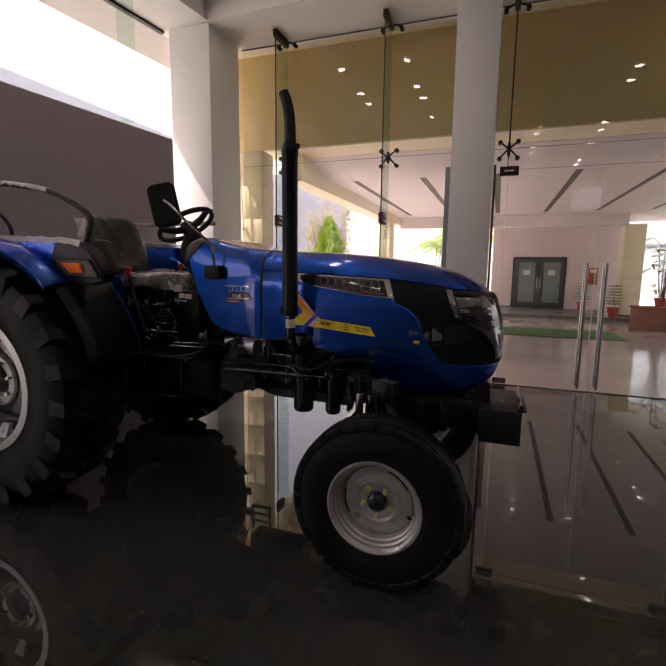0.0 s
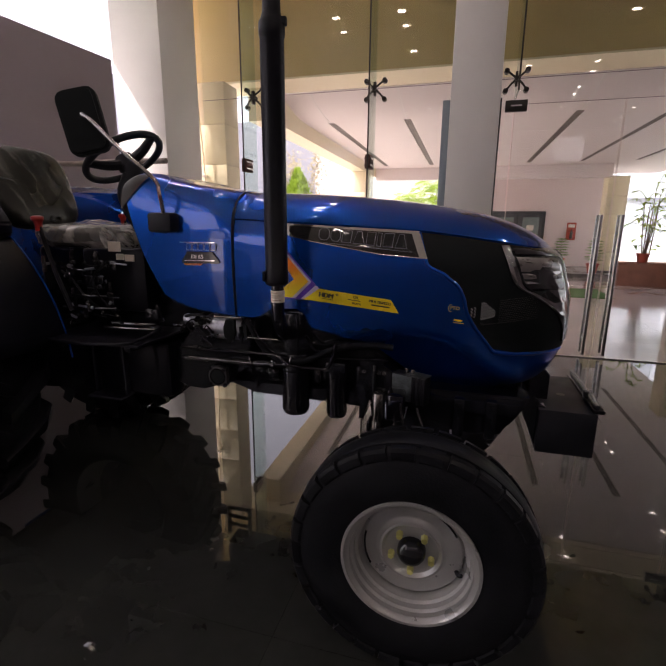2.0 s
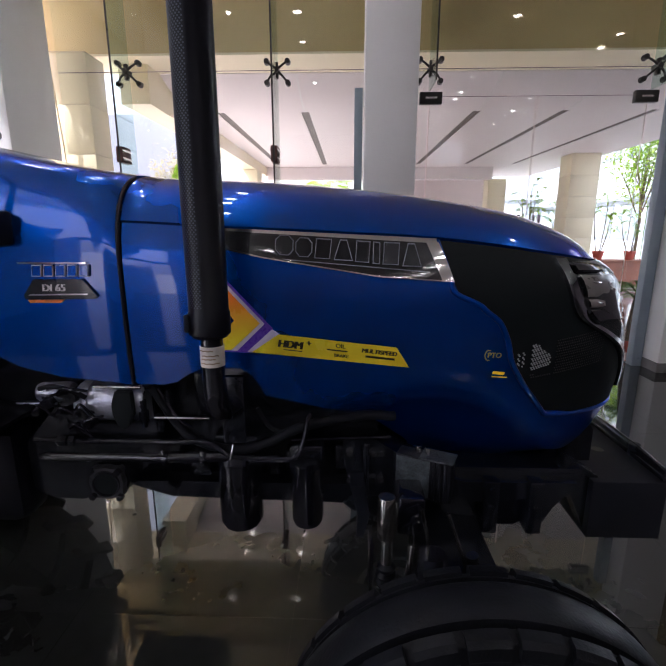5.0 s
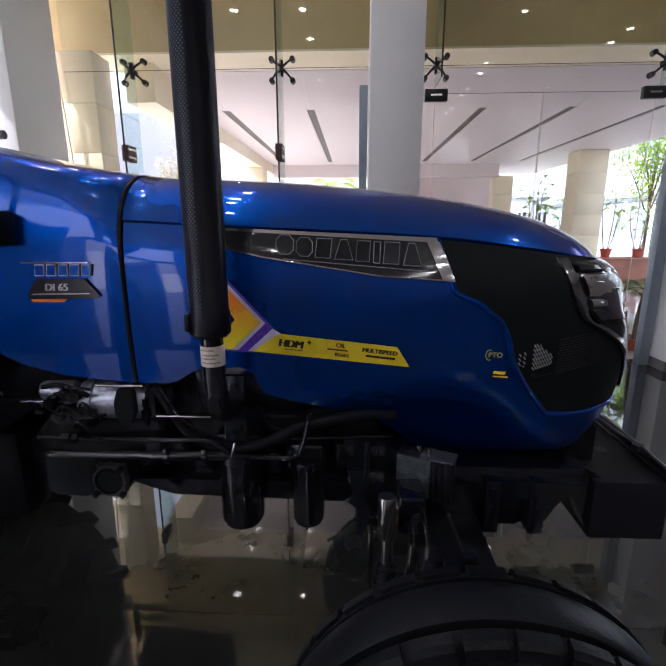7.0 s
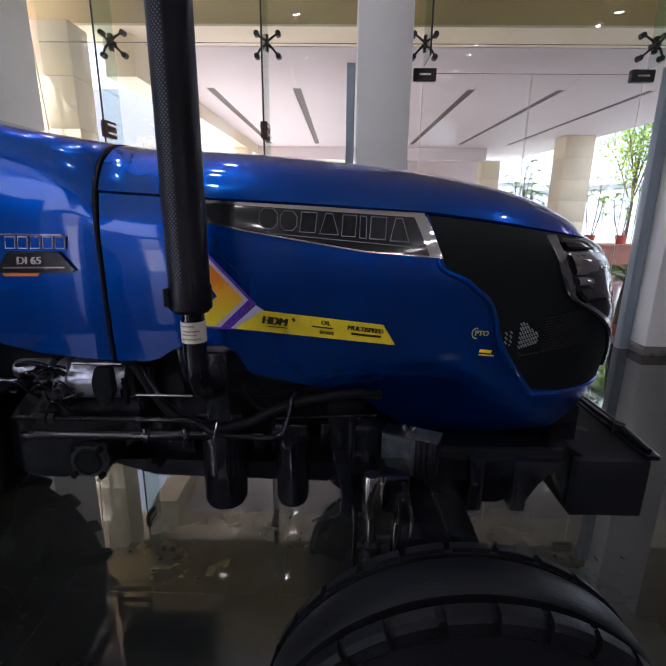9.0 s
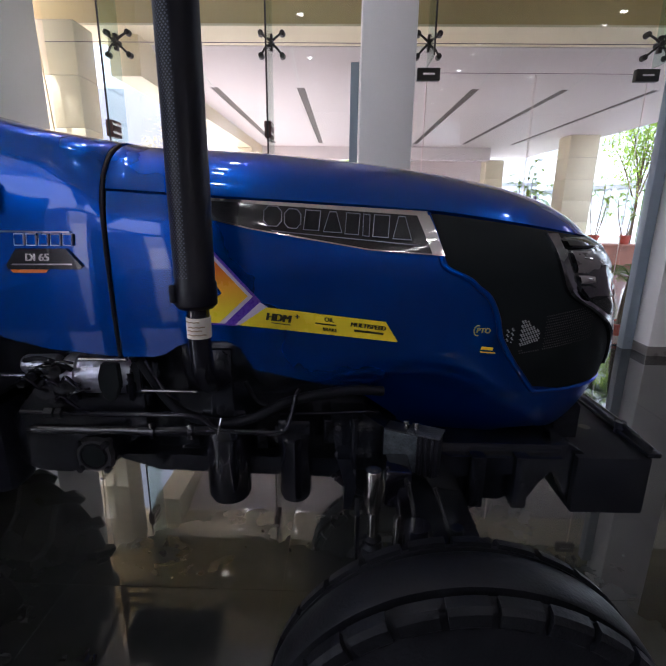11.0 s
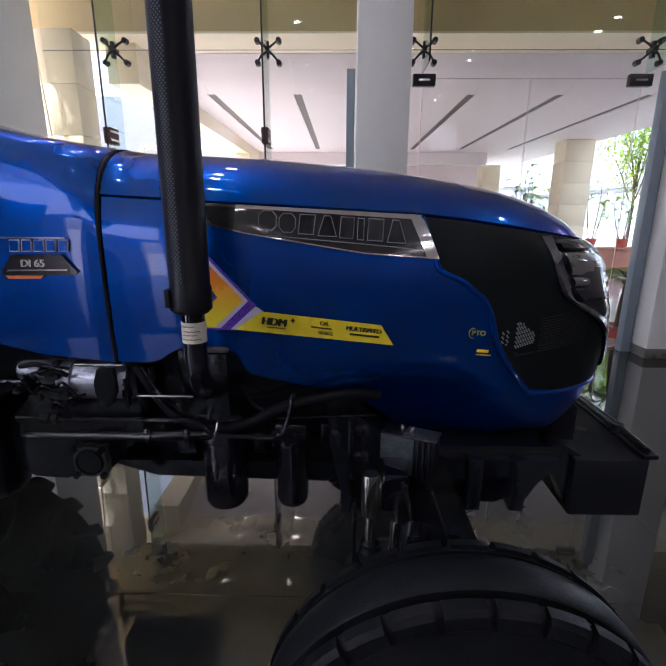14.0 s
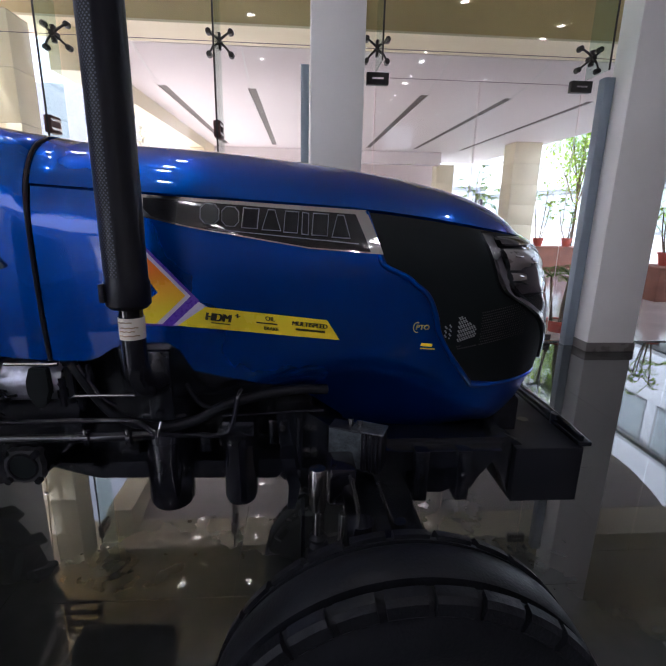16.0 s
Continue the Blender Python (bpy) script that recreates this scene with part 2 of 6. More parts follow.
# chevron: yellow at the foot, orange towards the top
M_CHEV = mat("chevron_decal", (0.85, 0.5, 0.02), 0.3, var=0.02)
cn, cl = M_CHEV.node_tree.nodes, M_CHEV.node_tree.links
c_tex, c_sep, c_map, c_mix = cn.new("ShaderNodeTexCoord"), cn.new("ShaderNodeSeparateXYZ"), cn.new("ShaderNodeMapRange"), cn.new("ShaderNodeMix")
c_mix.data_type = "RGBA"
cl.new(c_tex.outputs["Object"], c_sep.inputs[0])
cl.new(c_sep.outputs["Z"], c_map.inputs["Value"])
c_map.inputs["From Min"].default_value, c_map.inputs["From Max"].default_value = 1.11, 1.21
cl.new(c_map.outputs[0], c_mix.inputs["Factor"])
c_mix.inputs["A"].default_value, c_mix.inputs["B"].default_value = (0.85, 0.68, 0.02, 1), (0.85, 0.20, 0.03, 1)
cl.new(c_mix.outputs["Result"], cn["Principled BSDF"].inputs["Base Color"])


# ---- building helpers ----
def thing(name, label, category, at=(0, 0, 0), group="", kind=""):
    ob = new(name)
    ob.empty_display_size = 0.1
    ob.location = at
    return tagged(ob, label, category, group, kind)


def part(name, bm, material, parent=None, label="", smooth=True, angle=35):
    """Links a bmesh, in world metres, as one mesh object under its thing or part."""
    me = bpy.data.meshes.new(name)
    bmesh.ops.recalc_face_normals(bm, faces=bm.faces)
    if parent:
        o, up = Vector(), parent
        while up:
            o += up.location
            up = up.parent
        bmesh.ops.translate(bm, vec=-o, verts=bm.verts)
    tag = bm.faces.layers.int.get("flat")
    bm.faces.index_update()
    flat = [f.index for f in bm.faces if f[tag]] if tag else []
    bm.to_mesh(me)
    bm.free()
    me.materials.append(material)
    if smooth:
        me.shade_smooth()
        for k in flat:
            me.polygons[k].use_smooth = False
        me.set_sharp_from_angle(angle=radians(angle))
    ob = new(name, me)
    if parent:
        ob.parent = parent
    return tagged(ob, label)


def solid(name, bm, material, label, category, group="", kind=""):
    """A thing of one mesh."""
    return tagged(part(name, bm, material), label, category, group, kind)


def box(bm, x0, x1, y0, y1, z0, z1, bev=0.0, m=None):
    vs = [bm.verts.new((x, y, z)) for x in (x0, x1) for y in (y0, y1) for z in (z0, z1)]
    if bev:
        bm.faces.layers.int.get("flat") or bm.faces.layers.int.new("flat")
    fs = [bm.faces.new([vs[i] for i in f]) for f in ((0, 1, 3, 2), (4, 6, 7, 5), (0, 4, 5, 1), (2, 3, 7, 6), (0, 2, 6, 4), (1, 5, 7, 3))]
    if m is not None:
        bmesh.ops.transform(bm, matrix=m, verts=vs)
    if bev:
        es = list({e for f in fs for e in f.edges})
        tag = bm.faces.layers.int.get("flat") or bm.faces.layers.int.new("flat")
        old = set(bm.faces)
        done = set(bmesh.ops.bevel(bm, geom=es, offset=bev, segments=2, affect="EDGES", profile=0.5)["faces"])
        big = sorted((f for f in bm.faces if f not in done and (f not in old or f in fs)), key=lambda f: -f.calc_area())[:6]
        for f in big:
            f[tag] = 1
    return bm


def B(x0, x1, y0, y1, z0, z1, bev=0.0, m=None):
    return box(bmesh.new(), x0, x1, y0, y1, z0, z1, bev, m)


def ring(bm, c, u, v, r, seg):
    return [bm.verts.new(c + u * (r * math.cos(2 * math.pi * i / seg)) + v * (r * math.sin(2 * math.pi * i / seg))) for i in range(seg)]


def basis(d):
    d = d.normalized()
    u = d.orthogonal().normalized()
    return u, d.cross(u)


def bridge(bm, a, b):
    n = len(a)
    for i in range(n):
        bm.faces.new((a[i], a[(i + 1) % n], b[(i + 1) % n], b[i]))


def rod(bm, p0, p1, r0, r1=None, seg=16, steps=()):
    """A cylinder or cone from p0 to p1; steps: (share of the way, radius) in between."""
    p0, p1 = Vector(p0), Vector(p1)
    u, v = basis(p1 - p0)
    rows = [(0, r0), *steps, (1, r0 if r1 is None else r1)]
    rings = [ring(bm, p0.lerp(p1, s), u, v, r, seg) for s, r in rows]
    for a, b in zip(rings, rings[1:]):
        bridge(bm, a, b)
    bm.faces.new(rings[0])
    bm.faces.new(rings[-1])
    return bm


def smooth_path(pts, n=8):
    pts = [Vector(p) for p in pts]
    if len(pts) < 3:
        return pts
    out = []
    q = [pts[0] * 2 - pts[1], *pts, pts[-1] * 2 - pts[-2]]
    for a, b, c, d in zip(q, q[1:], q[2:], q[3:]):
        for i in range(n):
            t = i / n
            out.append(0.5 * ((2 * b) + (c - a) * t + (2 * a - 5 * b + 4 * c - d) * t * t + (3 * b - a - 3 * c + d) * t ** 3))
    return [*out, pts[-1]]


def tube(bm, pts, r, seg=10, n=8, ends=True):
    """A round tube along a smooth path; r: a radius, or one at each end."""
    path = smooth_path(pts, n)
    r0, r1 = r if isinstance(r, tuple) else (r, r)
    rings, u = [], None
    for i, p in enumerate(path):
        d = (path[min(i + 1, len(path) - 1)] - path[max(i - 1, 0)]).normalized()
        u = basis(d)[0] if u is None else (u - d * u.dot(d)).normalized()
        rings.append(ring(bm, p, u, d.cross(u), r0 + (r1 - r0) * i / (len(path) - 1), seg))
    for a, b in zip(rings, rings[1:]):
        bridge(bm, a, b)
    if ends:
        bm.faces.new(rings[0])
        bm.faces.new(rings[-1])
    return bm


def lathe(bm, c, axis, prof, seg=64, closed=False):
    """Turns a profile of (along the axis, radius) round the axis through c."""
    axis = Vector(axis).normalized()
    u, v = basis(axis)
    rings = [ring(bm, Vector(c) + axis * a, u, v, max(r, 1e-4), seg) for a, r in prof]
    for a, b in zip(rings, rings[1:]):
        bridge(bm, a, b)
    if closed:
        bridge(bm, rings[-1], rings[0])
    return bm


def prism(bm, poly, y0, y1):
    """A plate in the x-z plane between y0 and y1."""
    a = [bm.verts.new((x, y0, z)) for x, z in poly]
    b = [bm.verts.new((x, y1, z)) for x, z in poly]
    bm.faces.new(a)
    bm.faces.new(b[::-1])
    bridge(bm, a, b)
    return bm


def sheet(bm, rows, close_u=False):
    """A quad mesh through rows of points."""
    vs = [[bm.verts.new(p) for p in r] for r in rows]
    for a, b in zip(vs, vs[1:]):
        for i in range(len(a) - 1):
            bm.faces.new((a[i], a[i + 1], b[i + 1], b[i]))
    bmesh.ops.remove_doubles(bm, verts=bm.verts, dist=1e-4)
    bmesh.ops.dissolve_degenerate(bm, dist=1e-4, edges=bm.edges)
    return bm


def letters(text, size, depth=0.001):
    """The built-in font's letters as a bmesh in the x-y plane, centred."""
    cu = bpy.data.curves.new("letters", "FONT")
    cu.body, cu.size, cu.extrude, cu.offset, cu.align_x, cu.align_y = text, size, depth, 0.0, "CENTER", "CENTER"
    ob = bpy.data.objects.new("letters", cu)
    scene.collection.objects.link(ob)
    me = bpy.data.meshes.new_from_object(ob.evaluated_get(bpy.context.evaluated_depsgraph_get()))
    bm = bmesh.new()
    bm.from_mesh(me)
    bpy.data.objects.remove(ob)
    bpy.data.meshes.remove(me)
    return bm


# ---- the showroom ----
GY, SOFFIT, TOP = 5.95, 4.375, 4.645
X0, X1, Y0 = -4.10, 7.2, -7.0
XB = X0 - 1.7
TURN_WEST = Matrix.Translation((X0, 5.17, 0)) @ Matrix.Rotation(radians(-6.4), 4, "Z") @ Matrix.Translation((-X0, -5.17, 0))


def structure(name, bm, material, label, category="structure"):
    return tagged(part(name, bm, material, smooth=False), label, category, kind="structure")


floor = structure("floor", B(XB, X1 + 0.2, Y0 - 0.2, GY + 0.05, -0.1, -0.006), M_GROUT, "polished dark granite tile showroom floor", "floor")
structure("wall_west", B(X0 - 0.05, X0, 1.03, 5.17, 0, 2.925), M_PANEL, "grey panelled partition wall before the side glazing", "wall").matrix_basis = Matrix.Translation((0.328, -0.414, 0)) @ TURN_WEST
# out of view, added to limit side light and what the paint reflects
structure("unseen_wall_west", B(X0 - 0.05, X0, -5.3, -0.8, 0, 2.925), M_PANEL, "unseen grey partition piece added to screen side light", "wall").matrix_basis = Matrix.Translation((0.328, -0.414, 0)) @ TURN_WEST
SX0, SX1, SZ0 = 2.4, 3.4, 3.6
DX0, DX1, DZ = -5.10, -4.60, 2.55
structure("wall_south", B(DX1, X1 + 0.2, Y0 - 0.2, Y0, 0, SZ0), M_PANEL, "plain grey back wall below the high glazing", "wall")
structure("wall_south_corner", B(XB, DX0, Y0 - 0.2, Y0, 0, DZ), M_PANEL, "plain grey back wall beside the open doorway", "wall")
structure("wall_south_lintel", B(DX0, DX1, Y0 - 0.2, Y0, 2.3, DZ), M_PANEL, "plain grey wall strip between the doorway and the high window", "wall")
structure("wall_south_head", B(XB, X1 + 0.2, Y0 - 0.2, Y0, SOFFIT, TOP), M_PANEL, "plain grey strip above the back glazing", "wall")
structure("wall_south_west", B(DX1, SX0, Y0 - 0.2, Y0, SZ0, SOFFIT), M_PANEL, "plain grey back wall beside the high glazing", "wall")
structure("wall_south_east", B(SX1, X1 + 0.2, Y0 - 0.2, Y0, SZ0, SOFFIT), M_PANEL, "plain grey back wall beside the high glazing", "wall")
structure("wall_east", B(X1, X1 + 0.2, Y0, GY + 0.06, 0, TOP), M_PANEL, "plain grey side wall of the showroom", "wall")
structure("ceiling", B(-4.97, X1 + 0.2, Y0 - 0.2, GY + 0.2, TOP, TOP + 0.2), M_CEIL, "white showroom ceiling", "ceiling")
# unseen extension, added so no sun falls in through the corner
structure("unseen_ceiling_corner", B(XB, -4.971, Y0 - 0.2, -1.0, TOP, TOP + 0.2), M_CEIL, "unseen ceiling piece added to keep sun out of the corner", "ceiling")
structure("roof_overhang", B(-4.97, X0 - 0.06, Y0, 6.1, SOFFIT + 0.004, TOP - 0.002), M_CEIL, "pale soffit of the roof overhang outside the side glazing", "roof").matrix_basis = TURN_WEST
structure("beam_north", B(X0 - 0.15, X1, 5.13, GY + 0.1, SOFFIT, TOP), M_WHITE, "white painted beam over the glass front", "beam")
structure("beam_west", B(X0 - 0.15, -3.5, Y0 - 0.2, 5.25, SOFFIT + 0.002, TOP), M_WHITE, "white painted beam over the side glazing", "beam").matrix_basis = TURN_WEST

def column(name, x0, x1, y0, y1, top, label):
    c = thing(name, label, "column", ((x0 + x1) / 2, (y0 + y1) / 2, 0), "showroom columns", "structure")
    part("shaft", B(x0, x1, y0, y1, 0.0, top, 0.012), M_WHITE, c)
    part("skirting", B(x0 - 0.012, x1 + 0.012, y0 - 0.012, y1 + 0.012, 0.0, 0.095, 0.004), M_SKIRT, c, "grey stone skirting")
    return c


column("column_1", X0 + 0.003, -3.503, 5.17, 5.86, SOFFIT - 0.003, "white painted square column at the corner of the glazing")
column("column_2", -0.575, -0.115, 5.53, 5.86, SOFFIT - 0.003, "white painted square column beside the glass door")
column("column_3", 2.31, 2.82, 5.58, 5.88, SOFFIT - 0.003, "white painted square column with grey stone skirting")
for x0, x1 in ((-0.66, -0.585), (2.2, 2.30)):
    solid("side_panel", B(x0, x1, 5.80, 5.90, 0.0, 2.63, 0.004), M_BLUEGREY, "blue-grey filmed door jamb panel beside the column", "panel", "door jambs", "structure")

solid("side_panel", B(-0.111, -0.085, 5.84, 5.88, 0.0, 2.63, 0.003), M_DOOR, "dark narrow door jamb strip beside the column", "panel", "door jambs", "structure")

# glass front
FINS = (-2.80, -1.385, 0.04, 2.08)


def pane(name, x0, x1, z0, z1, parent=None, y=GY):
    ob = part(name, B(x0, x1, y, y + 0.003, z0, z1), M_GLASS, parent, smooth=False)
    ob.visible_shadow = False
    return ob


front = thing("window_1", "frameless glass shopfront with steel spider fittings", "glass front", (0, GY, 0), kind="structure")
edges_x = (-3.5, -2.80, -1.385, 0.04, 2.08, 3.6, 5.2, X1)
for a, b in zip(edges_x, edges_x[1:]):
    pane("pane", a + 0.004, b - 0.004, 2.831, SOFFIT - 0.002, front)
    if not (a == 0.04):
        pane("pane", a + 0.004, b - 0.004, 0.01, 2.819, front)
    else:
        pane("pane", a + 0.004, b - 0.004, 2.591, 2.819, front)
part("joint", B(-3.5, X1, GY - 0.001, GY + 0.005, 2.8225, 2.8275), M_JOINT, front, "thin dark silicone joint")
part("head_channel", B(-3.5, X1, GY - 0.008, GY + 0.012, SOFFIT - 0.012, SOFFIT - 0.003), M_JOINT, front)
part("door_head_joint", B(0.05, 2.07, GY - 0.001, GY + 0.005, 2.583, 2.587), M_JOINT, front)
part("sill_channel", B(-3.5, X1, GY - 0.012, GY + 0.012, 0.001, 0.012), M_STEEL, front)
west_glass = thing("window_2", "frameless side glazing behind the grey partition wall", "window", (X0 - 0.1, 0, 3), kind="structure")
for a, b in zip((Y0, -4.7, -2.4, -0.1, 2.2, 4.47), (-4.7, -2.4, -0.1, 2.2, 4.47, 5.17)):
    ob = part("pane", B(X0 - 0.1, X0 - 0.097, a + 0.003, b - 0.003, 0.01, SOFFIT), M_GLASS, west_glass, smooth=False)
    ob.visible_shadow = False
part("head_channel", B(X0 - 0.13, X0 - 0.07, Y0, 5.17, SOFFIT - 0.035, SOFFIT - 0.002), M_DARKSTEEL, west_glass)
ob = part("fin", B(X0 - 0.09, X0 + 0.18, 4.464, 4.476, 3.06, SOFFIT - 0.002), M_FIN, west_glass, "green-edged glass fin")
ob.visible_shadow = False


west_glass.matrix_basis = TURN_WEST @ west_glass.matrix_basis

south_glass = thing("window_3", "high frameless glazing in the back wall", "window", (0, Y0 - 0.1, 2.4), kind="structure")
for i in range(3):
    a = SX0 + (SX1 - SX0) * i / 3
    ob = part("pane", B(a + 0.003, a + (SX1 - SX0) / 3 - 0.003, Y0 - 0.1, Y0 - 0.097, SZ0, SOFFIT), M_GLASS, south_glass, smooth=False)
    ob.visible_shadow = False


def fin(x, z0):
    f = thing("glass_fin", "vertical green-edged glass fin with steel fittings", "glass fin", (x, GY - 0.2, z0), "glass fins", "structure")
    ob = part("blade", B(x - 0.007, x + 0.007, GY - 0.37, GY - 0.02, z0, SOFFIT - 0.004), M_FIN, f)
    ob.visible_shadow = False
    part("edge", B(x - 0.0075, x + 0.0075, GY - 0.378, GY - 0.371, z0, SOFFIT - 0.004), M_DARKSTEEL, f, "dark polished edge")
    part("top_shoe", B(x - 0.03, x + 0.03, GY - 0.39, GY - 0.04, SOFFIT - 0.09, SOFFIT - 0.002, 0.006), M_DARKSTEEL, f)
    if z0 < 1:
        plate = part("splice_plate", B(x - 0.03, x + 0.03, GY - 0.375, GY - 0.20, 1.965, 2.105, 0.006), M_RUST, f, "rust-brown clamp plate")
        for z in (2.0, 2.07):
            part("clamp_bar", B(x - 0.036, x + 0.036, GY - 0.37, GY - 0.205, z - 0.012, z + 0.012, 0.004), M_STEEL, plate, "pale steel bar")
    return f


def spider(x, z, four=True):
    s = thing("spider_fitting", "dark steel four-armed spider fitting holding glass", "spider fitting", (x, GY, z), "spider fittings")
    part("hub", rod(bmesh.new(), (x, GY - 0.02, z), (x, GY - 0.12, z), 0.03, 0.024), M_DARKSTEEL, s)
    part("stem", B(x - 0.018, x + 0.018, GY - 0.10, GY - 0.05, z - 0.07, z + 0.07, 0.008), M_DARKSTEEL, s)
    for sx in (-1, 1):
        for sz in ((-1, 1) if four else (-1,)):
            arm = part("arm", tube(bmesh.new(), [(x, GY - 0.09, z), (x + sx * 0.05, GY - 0.085, z + sz * 0.042), (x + sx * 0.095, GY - 0.05, z + sz * 0.088)], (0.012, 0.009)), M_DARKSTEEL, s)
            part("button", rod(bmesh.new(), (x + sx * 0.098, GY - 0.005, z + sz * 0.091), (x + sx * 0.098, GY - 0.055, z + sz * 0.091), 0.028, 0.024), M_DARKSTEEL, arm)


def top_fitting(x):
    """Two short arms with buttons, close under the beam."""
    z = SOFFIT - 0.035
    s = thing("spider_fitting", "dark steel two-armed fitting holding glass under the beam", "spider fitting", (x, GY, z), "spider fittings")
    part("hub", rod(bmesh.new(), (x, GY - 0.02, z), (x, GY - 0.11, z), 0.026, 0.022), M_DARKSTEEL, s)
    for sx in (-1, 1):
        arm = part("arm", tube(bmesh.new(), [(x, GY - 0.085, z), (x + sx * 0.06, GY - 0.08, z - 0.012), (x + sx * 0.115, GY - 0.05, z - 0.03)], (0.012, 0.009)), M_DARKSTEEL, s)
        part("button", rod(bmesh.new(), (x + sx * 0.118, GY - 0.005, z - 0.032), (x + sx * 0.118, GY - 0.055, z - 0.032), 0.028, 0.024), M_DARKSTEEL, arm)


for x in FINS:
    fin(x, 0.0 if x < 0 else 2.625)
    spider(x, 2.80)
    top_fitting(x)


def patch(x, z, w=0.21, hgt=0.105):
    p = thing("patch_fitting", "dark steel pivot patch fitting clamped on the glass", "patch fitting", (x, GY, z), "patch fittings")
    part("clamp", B(x - w / 2, x + w / 2, GY - 0.03, GY + 0.03, z - hgt / 2, z + hgt / 2, 0.006), M_DARKSTEEL, p)
    part("cap", B(x - w / 4, x + w / 4, GY - 0.034, GY - 0.0305, z - 0.008, z + 0.008), M_STEEL, p, "pale steel strip")


patch(0.06, 2.57), patch(2.05, 2.57)
patch(0.09, 0.055, 0.16, 0.07), patch(2.03, 0.055, 0.16, 0.07)

for hinge, free, hx in ((0.05, 1.045, 0.955), (2.07, 1.055, 1.15)):
    a, b = min(hinge, free), max(hinge, free)
    d = thing("door_1" if hinge < 1 else "door_2", "frameless clear glass swing door with long steel handle, closed", "glass door", ((a + b) / 2, GY, 0), "glass doors", "structure")
    pane("leaf", a + 0.004, b - 0.004, 0.015, 2.577, d)
    part("meeting_edge", B(free - 0.002, free + 0.002, GY - 0.001, GY + 0.004, 0.02, 2.575), M_PALE, d, "pale polished glass edge")
    part("hinge_edge", B(hinge - 0.002, hinge + 0.002, GY - 0.003, GY + 0.006, 0.02, 2.53), M_PALE, d, "pale polished glass edge")
    for y in (GY - 0.065, GY + 0.07):
        hd = part("handle", rod(bmesh.new(), (hx, y, 0.05), (hx, y, 1.505), 0.0165), M_STEEL, d, "long brushed steel pull handle")
        for z in (0.22, 1.28):
            part("standoff", rod(bmesh.new(), (hx, y, z), (hx, GY, z), 0.01), M_STEEL, hd)

# ceiling lights of the showroom
SPOTS = [(x, y) for x in (-2.6, -1.53) for y in (4.33, 3.24, 2.67)] + [(-1.53, y) for y in (1.5, -0.9, -3.1, -5.3)]
SPOTS += [(1.92, 3.03), (1.95, 2.42), (0.70, 0.10), (0.70, -0.5), (2.0, 0.04), (2.05, -0.6), (3.98, 1.67), (3.98, 1.05)]
SPOTS += [(x, y) for x in (0.7, 2.05, 3.98) for y in (-1.8, -2.4, -3.7, -4.3, -5.5, -6.1)] + [(5.6, 2.0), (5.6, 0.5)]
first = None
for x, y in SPOTS:
    if first is None:
        first = thing("downlight", "round white recessed ceiling downlight, lit", "downlight", (x, y, TOP), "showroom downlights")
        part("trim", lathe(bmesh.new(), (x, y, TOP), (0, 0, -1), [(0.001, 0.085), (0.012, 0.083), (0.014, 0.068), (0.003, 0.064)], 24), M_WHITE, first)
        part("glow", rod(bmesh.new(), (x, y, TOP - 0.0035), (x, y, TOP - 0.0045), 0.062, seg=20), M_LAMP, first, "warm white glowing lens")
    else:
        copy_thing(first, Matrix.Translation((x, y, TOP)))

# ---- the portico and what lies outside ----
structure("ground", B(-400, 400, -400, 700, -0.4, -0.11), M_GROUND, "pale concrete ground outside", "ground")
structure("portico_floor", B(-6.5, 5.6, GY + 0.06, 17.7, -0.1, -0.008), M_GROUT, "pale polished tile portico floor", "pavement")
PC = 3.035
bm = bmesh.new()
xs = [-3.05]
for s in (-2.62, -1.36, -0.1, 1.16, 2.44, 3.72):
    xs += [s - 0.06, s + 0.06]
xs.append(5.3)
for a, b in zip(xs[0::2], xs[1::2]):
    box(bm, a, b, 8.5, 17.7, PC, PC + 0.1)
for a, b in zip(xs[1::2], xs[2::2]):
    box(bm, a, b, 14.4, 17.7, PC, PC + 0.1)
structure("portico_ceiling", bm, M_PCEIL, "pale pink portico ceiling with long dark slots", "ceiling")
# shallow backings, their recess shade put into the colour
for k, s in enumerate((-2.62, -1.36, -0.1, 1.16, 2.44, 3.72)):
    structure("portico_slot_%d" % (k + 1), B(s - 0.0595, s + 0.0595, 8.501, 14.399, PC + 0.012, PC + 0.05), M_SLOT, "backing of a ceiling slot, coloured dark as recess shade", "ceiling")
structure("portico_fascia", B(-4.95, 5.6, 6.75, 6.9, PC + 0.214, TOP + 0.25), M_OLIVE, "olive-brown clad bulkhead over the portico", "fascia")
structure("portico_fascia_band", B(-4.95, 5.6, 6.742, 7.35, PC + 0.190, PC + 0.212), M_CREAM, "cream painted soffit under the bulkhead", "fascia")
sweep = [(8.499 - 1.14 * k / 16, PC + 0.185 * (k / 16) ** 2.2) for k in range(17)]
bm = sheet(bmesh.new(), [[(x, y, z) for x in (-3.05, 5.3)] for y, z in sweep] + [[(x, 7.355, PC + 0.26) for x in (-3.05, 5.3)], [(x, 8.499, PC + 0.1) for x in (-3.05, 5.3)]])
tagged(part("portico_ceiling_sweep", bm, M_PCEIL), "pale pink ceiling edge that sweeps up to the bulkhead", "ceiling", kind="structure")
